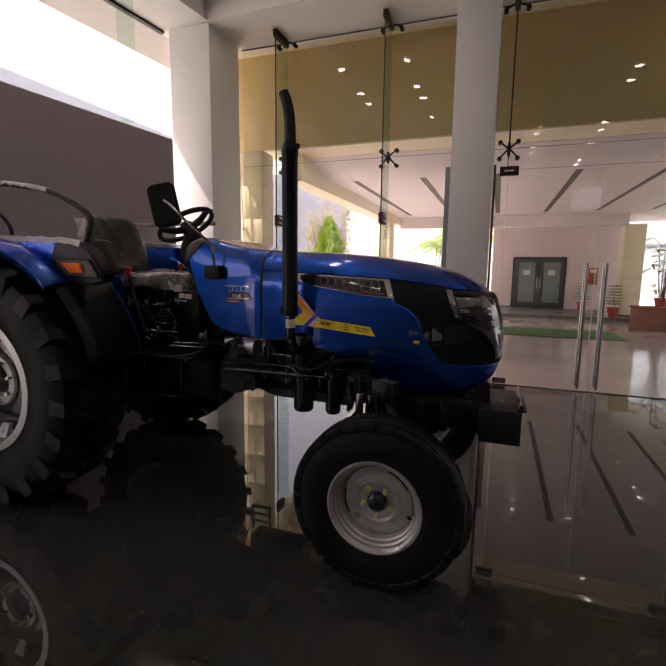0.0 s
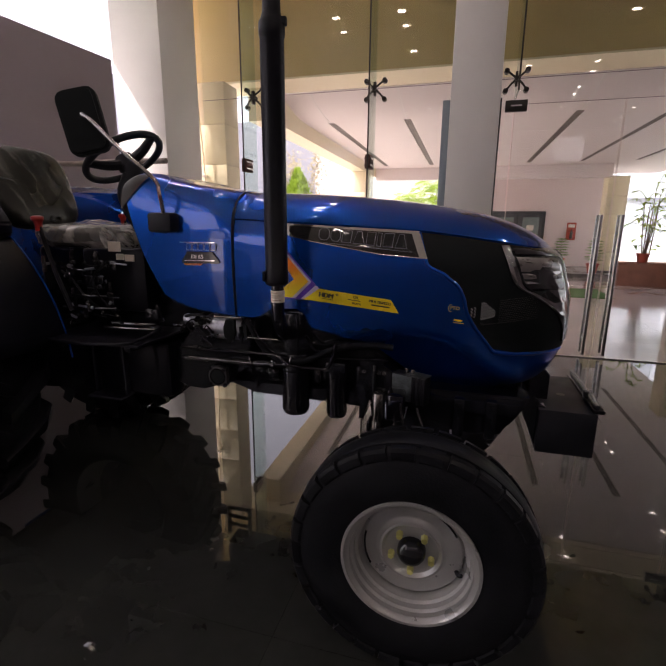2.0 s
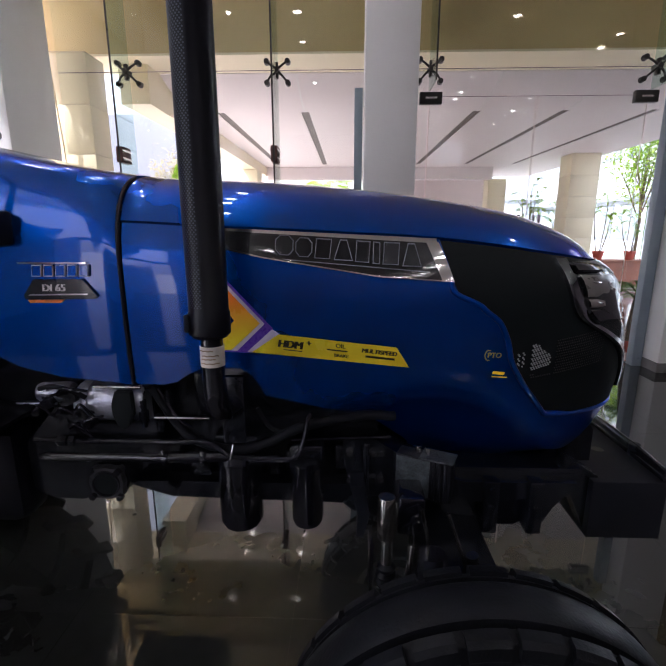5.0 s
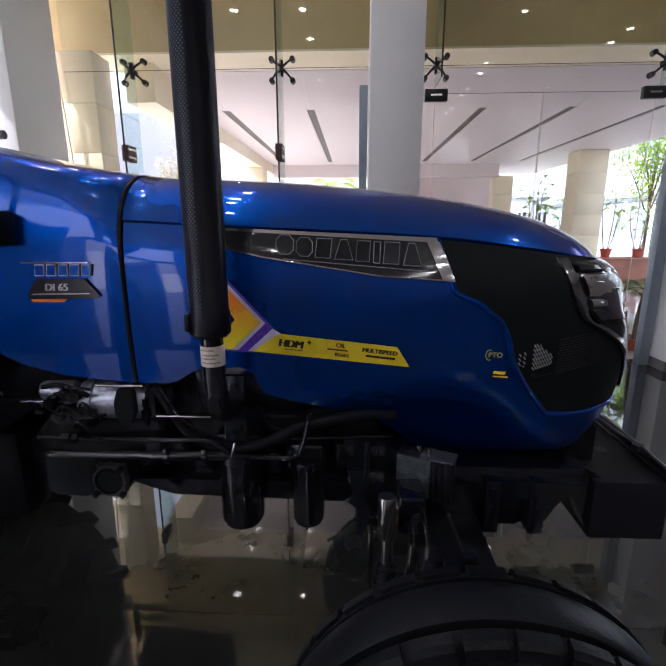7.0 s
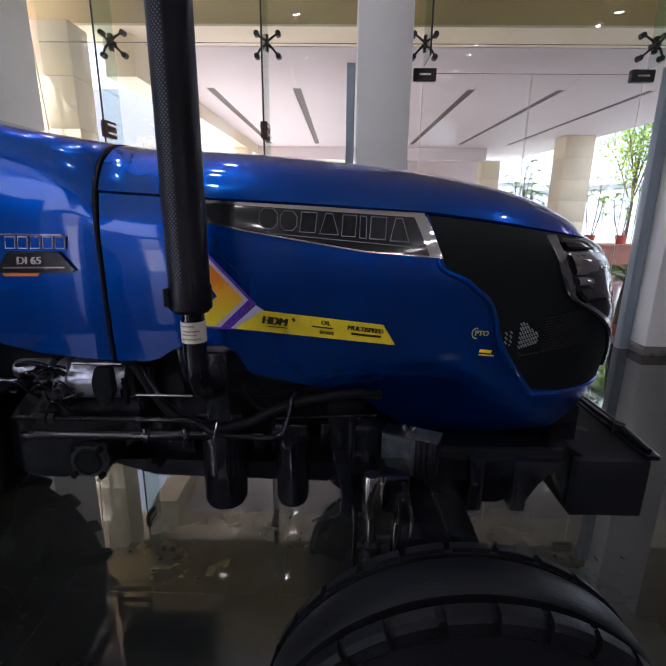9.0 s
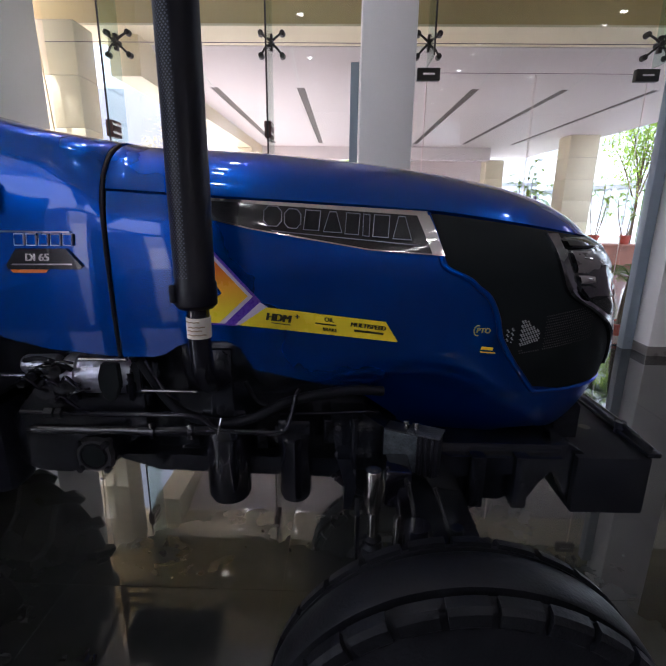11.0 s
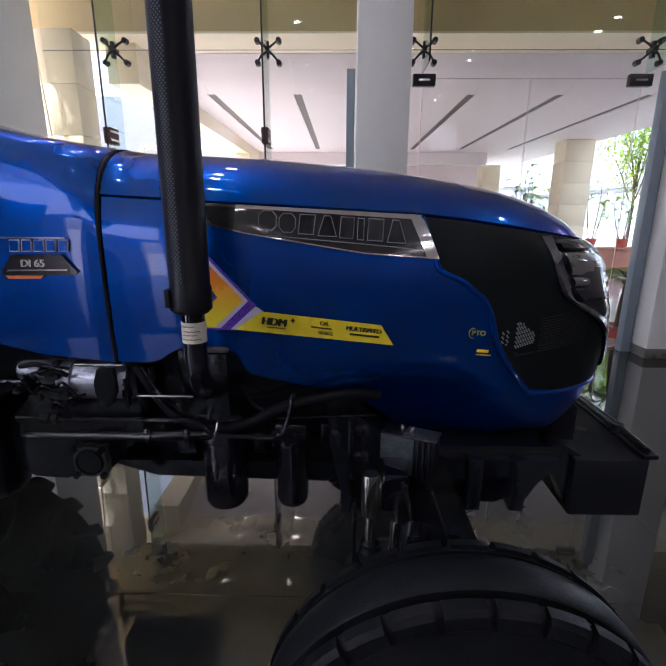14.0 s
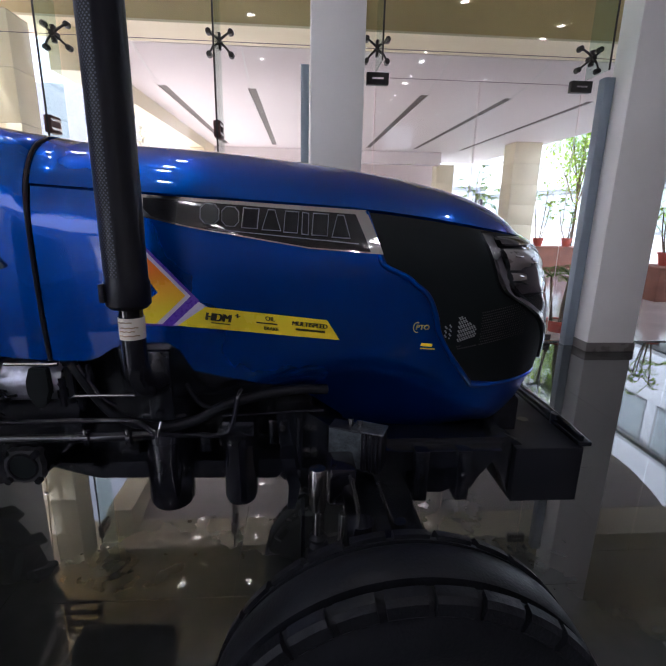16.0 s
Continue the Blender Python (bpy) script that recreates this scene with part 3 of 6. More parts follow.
for k, s in enumerate((-2.62, -1.36, -0.1, 1.16, 2.44, 3.72)):
    bm = sheet(bmesh.new(), [[(s + d, y, z - h) for d, h in ((-0.009, -0.01), (-0.009, 0.004), (0.009, 0.004), (0.009, -0.01))] for y, z in sweep])
    tagged(part("portico_seam_%d" % (k + 1), bm, M_WHITE), "white cover strip along a seam of the swept ceiling", "trim", kind="structure")
structure("portico_roof", B(-3.398, 5.6, 6.902, 17.9, TOP + 0.001, TOP + 0.21), M_CREAM, "flat portico roof slab", "roof")
# hidden strip over the gap, added to keep sun off the bulkhead
structure("unseen_roof_strip", B(-4.97, 5.6, 6.202, 6.748, TOP + 0.001, TOP + 0.21), M_CREAM, "unseen roof strip added to shade the bulkhead", "roof")
structure("portico_edge_beam", B(-3.40, -3.052, 7.002, 15.0, 2.80, PC + 0.2), M_CREAM, "cream painted edge beam of the portico", "beam")
structure("portico_beam", B(-3.05, 3.36, 14.95, 15.25, 2.70, PC - 0.003), M_PCEIL, "pale drop beam under the portico ceiling", "beam")
structure("far_wall", B(-0.2, 3.95, 17.7, 17.95, -0.05, TOP - 0.003), M_PINK, "pale pink rendered far wall of the portico", "wall")
structure("far_wall_skirting", B(-0.2, 0.5, 17.68, 17.697, -0.008, 0.13), M_SKIRT, "grey stone skirting on the far wall", "baseboard")
structure("green_mat", B(-1.5, 2.6, 10.7, 12.1, -0.007, 0.012), M_TURF, "green coir door mat on the portico floor", "mat")
structure("portico_step", B(-0.5, 5.3, 14.8, 17.69, -0.02, 0.10), M_SKIRT, "dark stone step before the far wall", "step")


def pillar(x0, x1, y0, y1, top, label):
    p = thing("pillar", label, "pillar", ((x0 + x1) / 2, (y0 + y1) / 2, 0), "portico pillars", "structure")
    part("core", B(x0 + 0.004, x1 - 0.004, y0 + 0.004, y1 - 0.004, 0, top - 0.002), M_BEIGEJOINT, p, smooth=False)
    part("plinth", B(x0 - 0.02, x1 + 0.02, y0 - 0.02, y1 + 0.02, 0, 0.16, 0.008), M_SKIRT, p, "dark stone plinth")
    n = max(3, round((top - 0.16) / 0.48))
    st = (top - 0.17) / n
    for i in range(n):
        part("tile", B(x0, x1, y0, y1, 0.165 + i * st, 0.16 + (i + 1) * st, 0.003), M_BEIGE, p)
    return p


pillar(3.38, 3.90, 15.35, 15.85, PC - 0.28, "beige stone-tiled square pillar on a dark plinth")
pillar(4.42, 5.08, 12.5, 13.1, PC, "beige stone-tiled square pillar at the portico edge")
pillar(-4.25, -3.42, 6.33, 6.70, PC + 0.11, "sunlit beige stone-tiled square pillar outside the glass")
pillar(-3.42, -3.02, 13.3, 13.9, 2.797, "cream stone-tiled square pillar under the edge beam")

wire = thing("cable", "thin pale cable hanging before the stone pillar", "cable", (-3.66, 6.27, 0))
part("sheath", tube(bmesh.new(), [(-3.86, 6.27, 4.60), (-3.82, 6.27, 3.8), (-3.72, 6.28, 2.0), (-3.66, 6.29, -0.002)], 0.011, 8, 6), M_CREAM, wire)
part("clip", B(-3.745, -3.70, 6.262, 6.328, 1.98, 2.02, 0.004), M_STEEL, wire, "small wall clip")

far_door = thing("door_3", "dark framed double door with glazed leaves, closed", "double door", (1.37, 17.68, 0.1), kind="structure")
part("frame", prism(bmesh.new(), [(0.5, 0.1), (2.23, 0.1), (2.23, 1.88), (0.5, 1.88)], 17.66, 17.699), M_DOOR, far_door)
for a, b in ((0.60, 1.34), (1.40, 2.14)):
    lf = part("leaf", B(a, b, 17.62, 17.659, 0.13, 1.78, 0.006), M_DOOR, far_door)
    part("pane", B(a + 0.12, b - 0.10, 17.612, 17.619, 0.3, 1.68), M_DGLASS, lf, "dull grey-green door glass")
    part("notice", B(a + 0.26, b - 0.26, 17.607, 17.611, 1.25, 1.42), M_PALE, lf, "white paper notice")
    part("pull", rod(bmesh.new(), (1.32 if a < 1 else 1.42, 17.58, 0.75), (1.32 if a < 1 else 1.42, 17.58, 1.15), 0.014), M_STEEL, lf)
notice = thing("wall_notice", "red notice board on the pale far wall", "notice board", (3.05, 17.69, 1.25))
part("board", B(2.92, 3.2, 17.67, 17.698, 0.95, 1.52, 0.004), M_SIGNRED, notice)
part("print", B(2.96, 3.16, 17.664, 17.6695, 1.36, 1.46), M_PALE, notice, "pale printed bar")
part("extinguisher", rod(bmesh.new(), (3.06, 17.62, 1.0), (3.06, 17.62, 1.3), 0.045, 0.02, 14, ((0.7, 0.045), (0.85, 0.02))), M_DARKSTEEL, notice, "dark bottle hung before the board")

# ---- the tractor ----
YC = 2.57
RIDGE = ((-1.735, 1.45), (-1.72, 1.49), (-1.70, 1.522), (-1.67, 1.548), (-1.63, 1.561), (-1.59, 1.56), (-1.49, 1.535), (-1.36, 1.508), (-1.25, 1.495), (-0.91, 1.482), (-0.66, 1.463), (-0.51, 1.445), (-0.33, 1.415), (-0.21, 1.383), (-0.12, 1.345), (-0.045, 1.297))
NOSE = ((0.71, -0.15), (0.74, -0.12), (0.79, -0.025), (0.85, 0.018), (0.92, 0.04), (1.0, 0.048), (1.1, 0.042), (1.2, 0.018), (1.26, -0.004), (1.3, -0.045), (1.5, -0.045))
FOOT = ((-1.21, 1.0), (-1.13, 1.0), (-1.09, 1.015), (-1.07, 1.04), (-0.95, 1.045), (-0.925, 1.02), (-0.905, 0.975), (-0.77, 0.945), (-0.67, 0.917), (-0.56, 0.828), (-0.45, 0.755), (-0.30, 0.718), (-0.15, 0.722), (0.05, 0.76))
FOLD = ((-0.92, 0.0), (-0.86, 0.88), (-0.75, 0.955), (-0.60, 0.992), (-0.50, 1.0), (-0.42, 0.985), (-0.32, 0.93), (-0.22, 0.86), (-0.12, 0.80), (0.0, 0.76))
CREASE = ((-1.21, 1.378), (-0.98, 1.366), (-0.51, 1.341), (-0.376, 1.326), (-0.23, 1.305), (-0.045, 1.277))


def at(tab, x):
    if x <= tab[0][0]:
        return tab[0][1]
    for (a, p), (b, q) in zip(tab, tab[1:]):
        if x <= b:
            return p + (q - p) * (x - a) / (b - a)
    return tab[-1][1]


def eased(tab, n=6):
    """The same table with smooth bends between its points."""
    d = [(q - p) / (b - a) for (a, p), (b, q) in zip(tab, tab[1:])]
    m = [d[0]] + [0.0 if u * v <= 0 else 2 * u * v / (u + v) for u, v in zip(d, d[1:])] + [d[-1]]
    out = []
    for i, ((a, p), (b, q)) in enumerate(zip(tab, tab[1:])):
        for k in range(n):
            s, h = k / n, b - a
            out.append((a + h * s, (1 + 2 * s) * (1 - s) ** 2 * p + s * (1 - s) ** 2 * h * m[i] + s * s * (3 - 2 * s) * q + s * s * (s - 1) * h * m[i + 1]))
    return [*out, tab[-1]]


RIDGE, NOSE, FOLD, CREASE = eased(RIDGE), eased(NOSE), eased(FOLD), eased(CREASE)


def half(x, z):
    """Half the width of the bonnet at x and height z."""
    w, xs = 0.34, -0.55
    if x > xs:
        r = min(1.0, (x - xs) / (at(NOSE, z) - xs))
        w *= (1 - r ** 2.6) ** (1 / 2.6)
    if x < -1.25:
        w += 0.03 * min(1, (-1.25 - x) / 0.4)
    zt, zs = at(RIDGE, x), 1.2
    if z > zs:
        n = 3.2 + 8.0 * min(1, (-1.2 - x) / 0.15) if x < -1.2 else 3.2 - 1.0 * min(1, (x + 1.2) / 0.6)
        up = max(0.0, z - 1.31)
        w -= 0.14 * up ** 2 / (up + 0.05) * max(0.0, min(1, (-1.0 - x) / 0.35))
        r = min(1.0, (z - zs) / max(0.02, zt - zs))
        w *= (1 - r ** n) ** (1 / n)
    else:
        w -= 0.035 * ((zs - z) / 0.4) ** 2
    zf = at(FOLD, x)
    if z < zf:
        w -= 0.62 * (zf - z) * min(1.0, (zf - z) / 0.05)
    return max(w, 0.0)


def skin(x, z, off=0.0):
    return Vector((x, YC - half(x, z) - off, z))


def decal(poly, off, thick=0.0015, cell=0.03):
    """A flat outline in x and z laid on the bonnet's near side."""
    bm = bmesh.new()
    bm.faces.new([bm.verts.new((x, 0, z)) for x, z in poly])
    return lay(bm, off, thick, cell)


def lay(bm, off, thick=0.0015, cell=0.03):
    for k, axis in ((0, (1, 0, 0)), (2, (0, 0, 1))):
        lo, hi = min(v.co[k] for v in bm.verts), max(v.co[k] for v in bm.verts)
        c = math.ceil(lo / cell) * cell
        while c < hi:
            bmesh.ops.bisect_plane(bm, geom=[*bm.verts, *bm.edges, *bm.faces], plane_co=Vector(axis) * c, plane_no=axis)
            c += cell
    bmesh.ops.triangulate(bm, faces=bm.faces)
    flat = bm.faces[:]
    lid = bmesh.ops.extrude_face_region(bm, geom=flat)
    top = {v for v in lid["geom"] if isinstance(v, bmesh.types.BMVert)}
    for v in bm.verts:
        v.co = skin(v.co.x, v.co.z, off + (thick if v in top else 0))
    return bm


def words(text, x, z, size, lean=0.0, slope=0.0, off=0.003, bold=0.035):
    out = bmesh.new()
    for k in (-1, 0, 1):
        bm = letters(text, size, 0)
        for v in bm.verts:
            a, b = v.co.x + lean * v.co.y + k * bold * size, v.co.y
            v.co = (x + a, 0, z + b + slope * a)
        me = bpy.data.meshes.new("word")
        lay(bm, off + 0.00012 * k, 0.0008, 0.05).to_mesh(me)
        bm.free()
        out.from_mesh(me)
        bpy.data.meshes.remove(me)
    return out


tractor = thing("tractor", "blue metallic farm tractor with black chassis and silver front rims", "tractor", (-1.4, YC, 0))

# bonnet sides and nose
us = [0.0] + [math.sin(math.pi / 2 * (0.02 + 0.98 * i / 64)) for i in range(65)]


def side_rows(sgn, n=26):
    rows = []
    for u in us:
        row, xa = [], -1.21 + 1.26 * u
        for j in range(n + 1):
            z = at(FOOT, xa) + (at(CREASE, xa) - 0.003 - at(FOOT, xa)) * j / n
            x = -1.21 + (at(NOSE, z) + 1.21) * u
            row.append((x, YC - sgn * half(x, z), z))
        rows.append(row)
    return rows


bm = bmesh.new()
sheet(bm, side_rows(1))
sheet(bm, side_rows(-1))
bonnet = part("bonnet_side", bm, M_BLUE, tractor, "glossy blue metallic side panel wrapping the nose", angle=60)
bm = bmesh.new()
rows = []
for i in range(61):
    x = -1.212 + 1.167 * math.sin(math.pi / 2 * i / 60)
    zc, zt = at(CREASE, x) + 0.002, at(RIDGE, x)
    up = [zc + (zt - zc) * math.sin(math.pi / 2 * j / 16) for j in range(17)]
    lip = max(half(x, zc) - 0.02, 0.0)
    rows.append([(x, YC - lip, zc - 0.03)] + [(x, YC - half(x, z) - 0.002, z) for z in up] + [(x, YC + half(x, z) + 0.002, z) for z in up[::-1]] + [(x, YC + lip, zc - 0.03)])
part("bonnet_top", sheet(bm, rows), M_BLUE, tractor, "glossy blue metallic bonnet lid", angle=60)
bm = bmesh.new()
prism(bm, [(-1.19, 1.06), (-1.19, 1.36), (-0.95, 1.35), (-0.5, 1.325), (-0.25, 1.29), (-0.2, 1.0), (-0.25, 0.85), (-0.5, 0.88), (-0.9, 1.0)], YC - 0.21, YC + 0.21)
part("bonnet_core", bm, M_BLACK, tractor, "black inner frame under the bonnet")

# cowl before the driver
CFOOT = ((-1.668, 1.44), (-1.645, 1.37), (-1.61, 1.26), (-1.575, 1.18), (-1.52, 1.075), (-1.47, 1.047), (-1.38, 1.02), (-1.228, 1.0))
bm = bmesh.new()
rows = []
for i in range(41):
    x = -1.2225 - 0.4455 * i / 40
    zf, zt = at(CFOOT, x), at(RIDGE, x)
    up = [zf + (zt - zf) * math.sin(math.pi / 2 * j / 24) for j in range(25)]
    rows.append([(x, YC - half(x, z), z) for z in up] + [(x, YC + half(x, z), z) for z in up[::-1]])
part("cowl", sheet(bm, rows), M_BLUE, tractor, "glossy blue cowl with a curved top", angle=60)
bm = bmesh.new()
rows = []
for i in range(13):
    x = -1.578 - 0.112 * i / 12
    zf, zt = max(1.40, 1.53 + (x + 1.578) * 1.08), at(RIDGE, x)
    zf = min(zf, zt - 0.03)
    up = [zf + (zt - zf) * math.sin(math.pi / 2 * j / 16) for j in range(17)]
    rows.append([(x, YC - half(x, z) - 0.005 * (1 - j / 16), z + 0.004 - 0.018 * (j / 16) ** 4) for j, z in enumerate(up)])
part("dash_fairing", sheet(bm, rows), M_FAIRING, tractor, "dark grey plastic fairing behind the cowl", angle=60)
part("cowl_core", prism(bmesh.new(), [(-1.23, 1.08), (-1.23, 1.40), (-1.55, 1.45), (-1.64, 1.45), (-1.60, 1.2), (-1.53, 1.08)], YC - 0.24, YC + 0.24), M_BLACK, tractor)
bm = bmesh.new()
pts = [(-1.219, z) for z in (1.0, 1.1, 1.2, 1.3, 1.38, 1.43, 1.46, 1.48)]
tube(bm, [skin(x, z, -0.003) for x, z in pts], 0.0042, 8)
part("seam", bm, M_BLACK, tractor, "black rubber seam between bonnet and cowl")

# black vent panel that runs over the nose
VENT = ((0.922, -0.16), (0.935, -0.234), (1.008, -0.291), (1.063, -0.324), (1.110, -0.337), (1.154, -0.358), (1.180, -0.39), (1.197, -0.41), (1.221, -0.463), (1.249, -0.476), (1.338, -0.505))


def vent_rows(sgn, n=30):
    rows = []
    for u in us:
        row = []
        for j in range(n + 1):
            z = 0.922 + 0.39 * j / n
            x = at(VENT, z) + (at(NOSE, z) - at(VENT, z)) * u
            z = 0.922 + (at(CREASE, x) - 0.004 - 0.922) * j / n
            x = at(VENT, z) + (at(NOSE, z) - at(VENT, z)) * u
            row.append((x + 0.004 * u, YC - sgn * (half(x, z) + 0.004 * (1 - u ** 8)), z))
        rows.append(row)
    return rows


bm = bmesh.new()
sheet(bm, vent_rows(1))
sheet(bm, vent_rows(-1))
vent = part("vent_panel", bm, M_VENT, tractor, "matt black vented side panel and grille", angle=60)
for sgn in (1, -1):
    edge = [(at(VENT, z) - 0.006, z) for z in (1.335, 1.29, 1.25, 1.222, 1.198, 1.18, 1.155, 1.11, 1.063, 1.008, 0.96, 0.935)]
    edge += [(-0.225, 0.921), (-0.16, 0.916), (-0.10, 0.914), (-0.05, 0.914), (-0.01, 0.915), (0.015, 0.916)]
    lip = [Vector((x, YC - sgn * (half(x, z) + 0.001), z)) for x, z in edge]
    part("vent_lip", tube(bmesh.new(), lip, 0.007, 10, 4), M_BLUE, tractor, "raised blue lip round the black panel")
# mesh patch in the vent, light from behind put in as pale dots
bm = bmesh.new()
for i in range(18):
    for j in range(15):
        x, z = -0.325 + 0.0056 * i + 0.0028 * (j % 2), 1.030 + 0.0054 * j + 0.0016 * i
        u, v = (x + 0.260) / 0.023, (z - 1.070) / 0.036
        main = abs(u) < 1 and -0.9 - 0.1 * u < v < min(1.0, 0.65 - 0.55 * u)
        side = abs(x + 0.307) < 0.011 and abs(z - 1.066) < 0.018 and (i + j) % 2 == 0
        if main or side:
            rod(bm, skin(x, z, 0.0045), skin(x, z, 0.0055), 0.0023, 0.0021, 6)
part("mesh_screen", bm, M_RIM, vent, "wire mesh patch coloured pale for light behind it")
bm = bmesh.new()
for i in range(44):
    for j in range(13):
        x, z = -0.335 + 0.0056 * i + 0.0028 * (j % 2), 1.015 + 0.0066 * j + 0.0008 * i
        if x > at(VENT, z) + 0.02 and not (-0.325 < x < -0.225 and 1.03 < z < 1.115):
            rod(bm, skin(x, z, 0.0040), skin(x, z, 0.0050), 0.0019, 0.0017, 5)
part("mesh_screen", bm, M_MESHWIRE, vent, "dull wire mesh of the vent")

# headlights, one each side of the nose
LAMP = ((1.075, -0.035), (1.092, -0.055), (1.12, -0.10), (1.15, -0.155), (1.174, -0.18), (1.21, -0.195), (1.25, -0.21), (1.296, -0.229))
for sgn in (1, -1):
    def on(x, z, off):
        return Vector((x + off * 0.5, YC - sgn * (half(x, z) + off), z))
    bm = bmesh.new()
    rows = []
    for i in range(15):
        z = 1.10 + 0.185 * i / 14
        a, b = at(LAMP, z), at(NOSE, z) - 0.012
        rows.append([on(a + (b - a) * u, z, 0.006 + 0.016 * math.sin(math.pi * min(1, u * 1.2)) * math.sin(math.pi * (0.12 + 0.8 * i / 14))) for u in (0, 0.05, 0.12, 0.22, 0.34, 0.48, 0.62, 0.76, 0.88, 0.95, 1.0)])
    lamp = part("headlight", sheet(bm, rows), M_SMOKE, tractor, "smoked headlight with added glint bars")
    edge = smooth_path([(x, 0, z) for z, x in LAMP[::-1]] + [(-0.012, 0, 1.05), (0.012, 0, 1.0), (0.018, 0, 0.95)], 4)
    rows = []
    for p in edge:
        nose = at(NOSE, p.z) - 0.006
        rows.append([on(min(p.x + d, nose), p.z, o) for d, o in ((-0.012, 0.004), (-0.011, 0.012), (-0.002, 0.0155), (0.017, 0.013), (0.019, 0.004))])
    part("trim", sheet(bmesh.new(), rows), M_DARKCHROME, lamp, "broad dark chrome trim strip")
    for z0, z1, dull in ((1.266, 1.288, 2), (1.211, 1.259, 1), (1.186, 1.205, 1), (1.145, 1.180, 2)):
        bm = bmesh.new()
        rows = []
        for j in range(6):
            z = z0 + (z1 - z0) * j / 5
            a, b = at(LAMP, z) + 0.020, at(NOSE, z) - 0.04
            rows.append([on(a + (b - a) * u, z - 0.006 * u, 0.008 + 0.012 * (1 - u ** 3) + (0.0015 if 0 < j < 5 else -0.002)) for u in (0, 0.2, 0.4, 0.6, 0.8, 1.0)])
        part("lamp_module", sheet(bm, rows), M_LAMPGREY if dull == 1 else M_GLOSSBLK, lamp, "smooth grey lamp module" if dull == 1 else "glossy black lamp module")
    # short bright tubes stand in for highlights on the lens
    for x, z, w in ((-0.165, 1.243, 0.028), (-0.105, 1.226, 0.022), (-0.15, 1.197, 0.018)):
        part("lamp_glint", tube(bmesh.new(), [on(x, z, 0.0235), on(x + w / 2, z - 0.0015, 0.0225), on(x + w, z - 0.003, 0.021)], 0.0018, 6), M_CHROME, lamp, "thin chrome bar added as a glint")
    bm = bmesh.new()
    rows = []
    for j in range(8):
        z = 0.965 + 0.155 * j / 7
        a = at(((0.965, 0.016), (1.0, 0.012), (1.03, 0.002), (1.05, -0.005), (1.075, -0.030), (1.092, -0.050), (1.12, -0.095)), z)
        b = max(a + 0.004, at(NOSE, z) - 0.003)
        rows.append([on(a + (b - a) * u, z, 0.011) for u in (0, 0.33, 0.66, 1.0)])
    part("trim_skirt", sheet(bm, rows), M_DARKCHROME, lamp, "broad dark chrome foot of the trim")

# name plate on the bonnet side, with bars for the maker's name
M_PLATE = mat("smoky_plate_face", (0.014, 0.014, 0.016), 0.1, 0.1, var=0.5, scale=7, coat=0.8)
plate = part("name_plate", decal([(-1.02, 1.365), (-0.51, 1.340), (-0.474, 1.247), (-0.634, 1.257), (-0.82, 1.286), (-0.90, 1.299), (-0.982, 1.317), (-1.01, 1.335)], 0.003, 0.006), M_CHROME, tractor, "chrome framed name plate")
inner = part("plate_face", decal([(-0.985, 1.357), (-0.535, 1.331), (-0.503, 1.253), (-0.634, 1.261), (-0.82, 1.290), (-0.90, 1.303), (-0.968, 1.320), (-0.984, 1.335)], 0.0095, 0.002), M_PLATE, plate, "black plate face")
wide = (0.040, 0.037, 0.038, 0.042, 0.034, 0.017, 0.039, 0.042)
ROUND = ((0.25, 0), (0.75, 0), (1, 0.25), (1, 0.75), (0.75, 1), (0.25, 1), (0, 0.75), (0, 0.25))
SLANT = ((0, 0), (0.9, 0), (1, 1), (0.1, 1))
WEDGE = ((0, 0), (1, 0), (0.68, 1), (0.32, 1))
SHAPES = (ROUND, ROUND, SLANT, WEDGE, SLANT, SLANT, SLANT, WEDGE)
for i in range(8):
    xa = -0.868 + sum(wide[:i]) + 0.0045 * i
    zt, zb = 1.346 - 0.055 * (xa + 0.868), 1.306 - 0.088 * (xa + 0.868)
    if i == 0:
        zt += 0.003
    unit = SHAPES[i]
    outl = [(xa + wide[i] * u, zb + (zt - zb) * v - 0.002 * u) for u, v in unit]
    bar = part("letter_block", decal(outl, 0.012, 0.002), M_GREYMETAL, inner, "black block with a bright outline")
    mid = (xa + wide[i] / 2, (zt + zb) / 2)
    part("block_face", decal([(mid[0] + (x - mid[0]) * (0.90 if wide[i] > 0.02 else 0.78), mid[1] + (z - mid[1]) * 0.91) for x, z in outl], 0.0141, 0.0006), M_GLOSSBLK, bar)

part("plate_line", decal([(-0.85, 1.297), (-0.53, 1.270), (-0.53, 1.268), (-0.85, 1.295)], 0.012, 0.001), M_GREYMETAL, inner, "thin bright line under the blocks")

# sticker band
part("sticker_purple", decal([(-1.075, 1.335), (-0.99, 1.262), (-0.877, 1.139), (-0.935, 1.082), (-1.02, 1.085), (-0.945, 1.158)], 0.0012, 0.0008), M_PURPLE, tractor, "purple dotted chevron sticker")
part("sticker_lilac", decal([(-1.07, 1.322), (-0.985, 1.248), (-0.896, 1.151), (-0.962, 1.087), (-1.03, 1.09), (-0.952, 1.158)], 0.0022, 0.0008), M_LILAC, tractor, "pale lilac chevron edge")
part("sticker_chevron", decal([(-1.06, 1.30), (-0.985, 1.237), (-0.907, 1.152), (-0.975, 1.089), (-1.05, 1.092), (-0.965, 1.158)], 0.0032, 0.0008), M_CHEV, tractor, "orange to yellow chevron sticker")
part("stripe_edge", decal([(-0.939, 1.0845), (-0.880, 1.1385), (-0.862, 1.1275), (-0.925, 1.0838)], 0.0024, 0.0008), M_LILAC, tractor)
